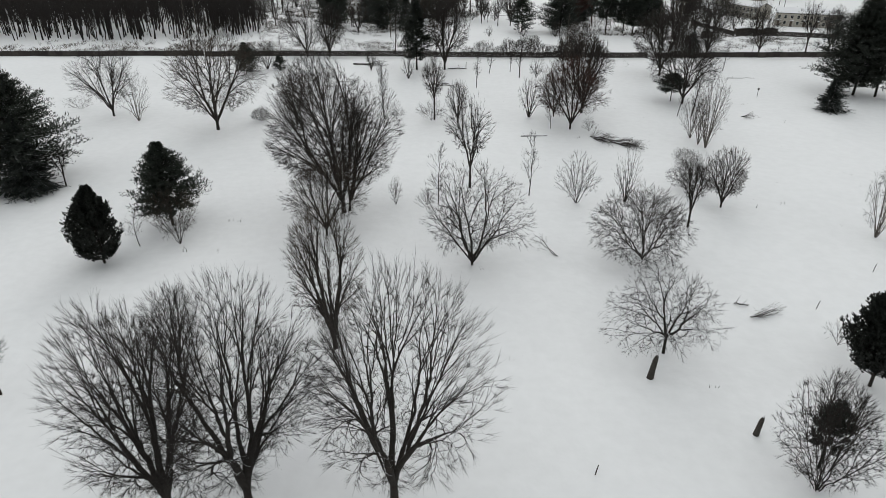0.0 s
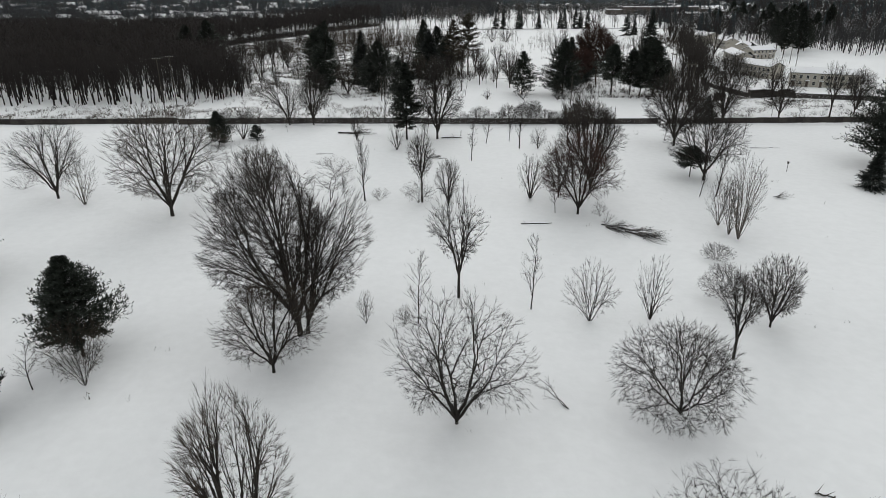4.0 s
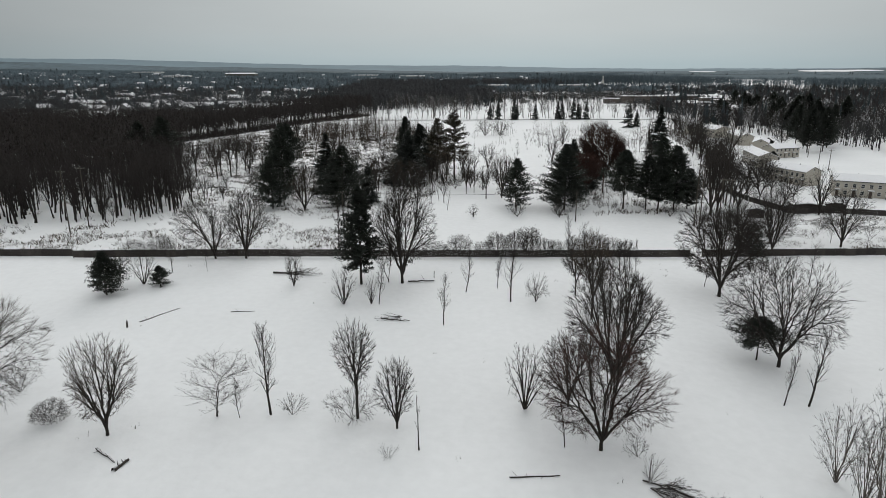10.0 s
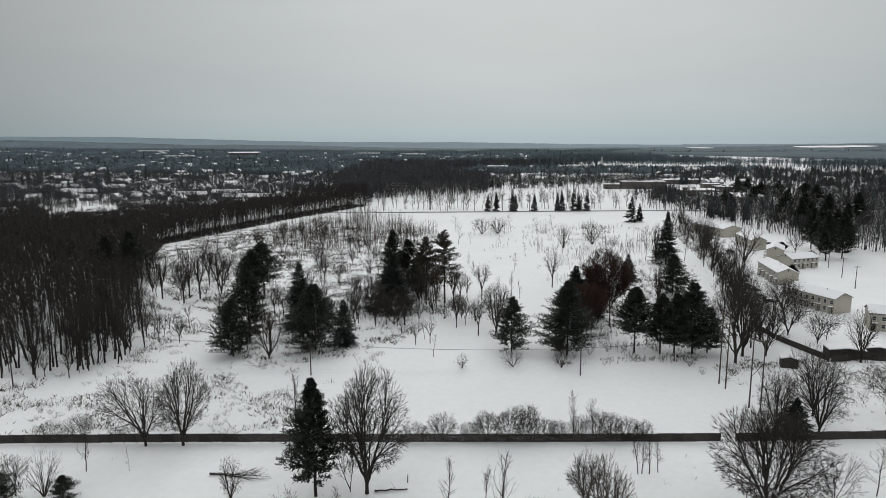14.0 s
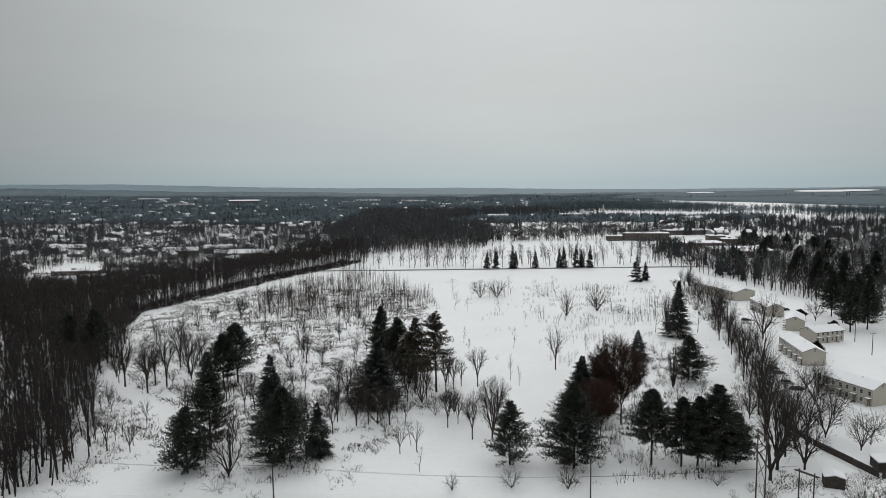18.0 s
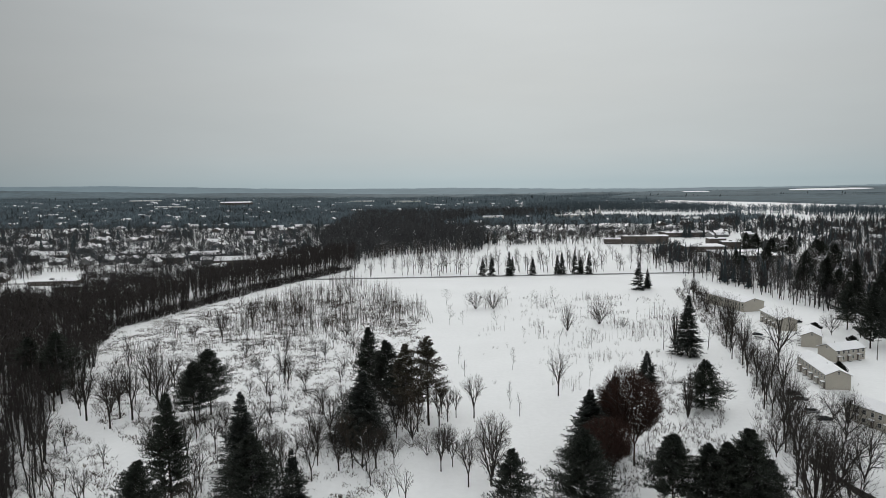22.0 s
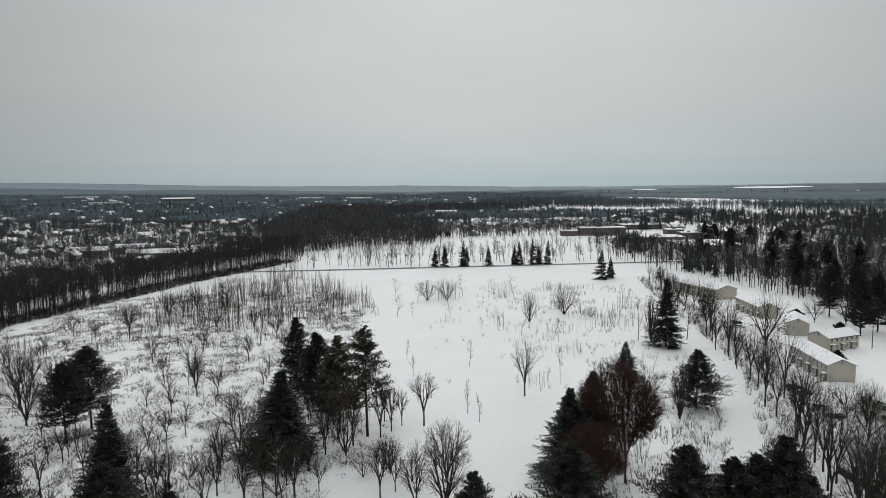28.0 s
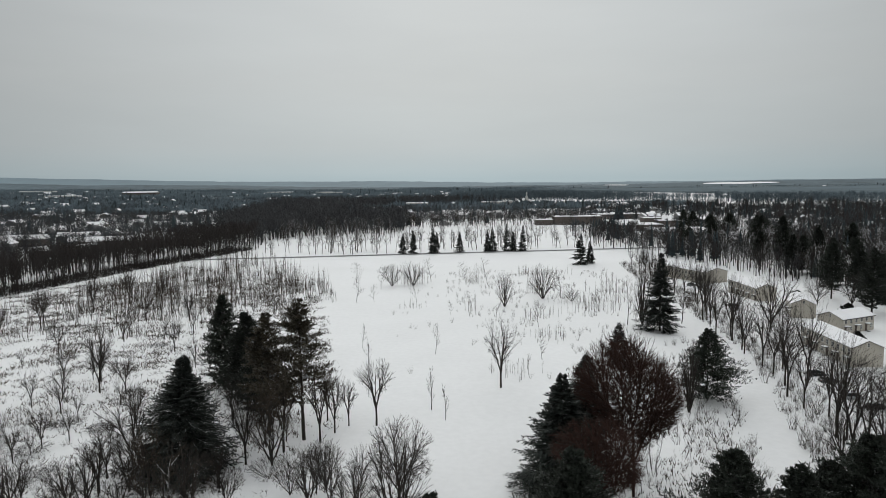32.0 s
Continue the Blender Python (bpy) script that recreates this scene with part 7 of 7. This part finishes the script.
strip("road", [(x, 737 + 0.012 * x) for x in range(-430, 420, 10)], 2.6, 0.25, ROAD, "dark wet road beyond the snowy field", "road")
for k, off in enumerate((338.2, 339.9)):
    strip("pavement_track", [(x, off + 1.2 * math.sin(x / 45 + k // 2)) for x in range(-120, 12, 3)], 0.10, 0.42, TRACK, "faint wheel rut pressed into the snow", "track")

# ---- far houses ----
def house_meshes(w, l, eave, rise, wall):
    out = []
    for name, bm, mat in (("wall", gable_body(w, l, eave, eave + rise), wall), ("roof", roof_slab(w, l, eave, eave + rise, 0.4, 0.3, 0.02), ROOF_SNOW)):
        me = bpy.data.meshes.new(name)
        bm.to_mesh(me)
        bm.free()
        me.materials.append(mat)
        out.append(me)
    return out


KINDS = [house_meshes(10, 15, 3.4, 2.8, GREY_WALL), house_meshes(9, 13, 5.2, 3.0, GREY_WALL), house_meshes(12, 20, 3.4, 3.0, BRICK), house_meshes(8, 11, 5.0, 3.0, GREY_WALL)]


def far_house(x, y, turn, kind, label, group):
    t = thing("house", pose(x, y, land(x, y), 0, 0, turn), label, "house", group)
    piece("wall", KINDS[kind][0], t)
    r = piece("roof", KINDS[kind][1], t)
    for k in (0.25, 0.7) if y < 1000 else ():
        set_window(t, pose(2.0 + 3 * k, -0.04, 1.0), WIN)
    return t


rng = random.Random(12)
count = 0
while count < 300:
    y = 620 * (2800 / 620) ** rng.random()
    x = rng.uniform(-0.72, 0.72) * y
    if -200 < x < 260 and y < 860 or inside(WOODS, np.array([x]), np.array([y]))[0] or open_land(np.array([x]), np.array([y]))[0] or thick(np.array([x]), np.array([y]))[0] or by_home(np.array([x]), np.array([y]))[0]:
        continue
    count += 1
    far_house(x, y, rng.choice((0, 90, 20, 110, -30)) + rng.uniform(-6, 6), rng.randrange(4), "small distant house with a snow-white roof", "houses of the far suburb")
for k, (x, y) in enumerate(HOMES + EAST_HOMES):
    far_house(x, y, (-8, 84, 12, 96, 4)[k % 5], (2, 0, 2, 1, 0)[k % 5], "snow-roofed house in an open white yard", "houses of the far suburb")


def flat_block(x, y, turn, w, l, h, label, wall, pitch=0.3):
    t = thing("long_building", pose(x, y, land(x, y), 0, 0, turn), label, "building", "long low buildings")
    part("wall", boxes((0, 0, -0.5, l, w, h)), wall, t)
    ends = [(-0.4, h), (-0.4, h + 0.3), (w / 2, h + pitch + 0.35), (w + 0.4, h + 0.3), (w + 0.4, h)]
    r = part("roof", loft(bmesh.new(), [[(ex, ey, ez) for ey, ez in ends] for ex in (-0.4, l + 0.4)]), ROOF_SNOW, t, "snow-covered low roof")
    part("roof_unit", boxes((l * 0.4, w * 0.3, h + 0.35, l * 0.4 + 3, w * 0.3 + 2, h + 1.6), bevel=0.05), GREY_WALL, r)
    n = int(l / 4)
    for k in range(n):
        set_window(t, pose(2 + k * (l - 4) / max(1, n - 1), -0.04, 1.0), WIN)


for x, y, turn, w, l, h in ((-418, 887, -2, 12, 36, 6), (-279, 847, 9, 11, 33, 6), (-247, 872, 6, 11, 32, 6), (-205, 822, 4, 12, 36, 6), (-172, 850, 5, 11, 26, 6), (-163, 825, 14, 12, 46, 6),
                            (-327, 902, 0, 10, 28, 5), (-736, 2410, 0, 40, 100, 12)):
    flat_block(x, y, turn, w, l, h, "long low apartment block with snowy pitched roof", BRICK, 3.2)
for x, y, turn, w, l, h in ((-315, 722, 2, 14, 36, 3.5), (-276, 693, 4, 12, 28, 3.5)):
    flat_block(x, y, turn, w, l, h, "low dark garage building with a flat snowy roof", BRICK)
for x, y, turn, w, l, h in ((260, 800, -6, 50, 50, 6), (258, 884, -6, 30, 40, 6), (304, 936, -8, 16, 18, 9), (306, 905, -8, 16, 18, 8), (222, 985, -8, 20, 52, 9), (201, 984, -6, 14, 18, 6), (300, 1060, 0, 30, 80, 6)):
    flat_block(x, y, turn, w, l, h, "broad low brick school wing with snowy roof", BRICK)
for x, y, l in ((-166, 2724, 60), (-110, 2715, 40), (-343, 2742, 90), (-1276, 2900, 120), (-864, 2183, 90), (92, 1500, 40), (239, 1505, 60)):
    flat_block(x, y, 0, 30, l, 8, "far pale hall with a broad snowy roof", TRIM)

# church with a pale steeple
t = thing("church", pose(330, 1560, land(330, 1560)), "small far church with a pale steeple", "church")
part("wall", gable_body(12, 24, 7, 12), TRIM, t)
part("roof", roof_slab(12, 24, 7, 12, 0.4, 0.3, 0.02), ROOF_SNOW, t)
part("tower", boxes((4, -3, 0, 8, 1, 16)), TRIM, t)
part("steeple", boxes((5, -2, 16, 7, 0, 24), bevel=0.6), TRIM, t)


# ---- far ridges ----
def ridge(name, y, line, rough, seed, material, label):
    xs = np.linspace(-3900, 3900, 260)
    top = np.interp(xs, *line) + rough * 0.35 * ripple(xs, 0 * xs, 300, seed + 1) + 0.8 * ripple(xs, 0 * xs, 40, seed + 2)
    yy = y - 0.06 * np.abs(xs)
    front = np.stack([xs, yy - 500, 0 * xs - 6], 1)
    crest = np.stack([xs, yy, top], 1)
    back = np.stack([xs, yy + 150, 0 * xs - 6], 1)
    v = np.concatenate([front, crest, back])
    n = len(xs)
    i = np.arange(n - 1)
    q = np.concatenate([np.stack([i, i + 1, i + 1 + n, i + n], 1), np.stack([i + n, i + n + 1, i + 1 + 2 * n, i + 2 * n], 1)])
    tagged(new(name, mesh_of(name, v, q, material, True)), label, "hills", kind="structure")


# wooded ridge and far bank: base colour carries the blue of the haze
HAZE_1 = surface("haze_painted_hillside", (0.066, 0.096, 0.112), vary=0.35, scale=0.004, fine=0.03)
# pale blue of distant air painted straight into the base colour
HAZE_2 = surface("haze_painted_hills", (0.15, 0.205, 0.235), vary=0.10, scale=0.002, fine=0.01)
NEAR_LINE = ((-2400, -1940, -1490, -810, -240, 240, 710, 1180, 1640, 1940, 2450), (69, 56, 39, 30, 13, 4, 6, 6, 9, 15, 20))
FAR_LINE = ((-2800, -2100, -1400, -660, 90, 830, 1400, 2300, 2900), (92, 86, 62, 43, 40, 23, 16, 16, 19))
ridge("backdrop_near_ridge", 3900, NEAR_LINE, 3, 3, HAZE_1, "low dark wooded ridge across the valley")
ridge("backdrop_far_ridge", 4550, FAR_LINE, 3, 8, HAZE_2, "distant hills painted pale with haze along the horizon")
shore = np.array([(700, 2900), (827, 2652), (921, 2440), (1020, 2250), (1081, 2050), (1151, 1877), (1500, 1560), (3600, 1300)], float)
back = np.column_stack([shore[:, 0] * 1.35, np.full(8, 3480.0)])
rows = [np.column_stack([shore + (back - shore) * k, np.full(8, z)]) for k, z in ((0, -4.5), (0.03, 2.0), (1, 3.0))]
i = np.arange(7)
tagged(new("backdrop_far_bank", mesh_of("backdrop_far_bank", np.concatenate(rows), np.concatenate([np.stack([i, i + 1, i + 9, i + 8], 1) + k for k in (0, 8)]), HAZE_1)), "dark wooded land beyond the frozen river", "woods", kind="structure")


def hill_field(x0, x1, lo, hi, label):
    """A snowy clearing lying on the near slope of the wooded ridge; lo and hi are shares of its height."""
    xs = np.linspace(x0, x1, 24)
    bulge = np.sin(np.linspace(0, math.pi, 24)) ** 0.4
    top, rows = np.interp(xs, *NEAR_LINE) + 1.0, []
    for sgn in (-1, 1):
        k = ((lo + hi) / 2 + sgn * (hi - lo) / 2 * bulge * (1 + 0.25 * ripple(xs, 0 * xs, 260, 5 + sgn))).clip(0, 0.97)
        rows.append(np.stack([xs, 3900 - 0.06 * np.abs(xs) - 500 + 500 * k - 8, (top + 6) * k - 6 + 1.2], 1))
    i = np.arange(23)
    tagged(new("backdrop_hill_field", mesh_of("backdrop_hill_field", np.concatenate(rows), np.stack([i, i + 1, i + 25, i + 24], 1), ROOF_SNOW, True)), label, "field", kind="structure")


hill_field(1830, 2260, 0.48, 0.78, "snowy clearing on the far wooded slope")
hill_field(1300, 1440, 0.62, 0.82, "small snowy clearing on the far wooded slope")
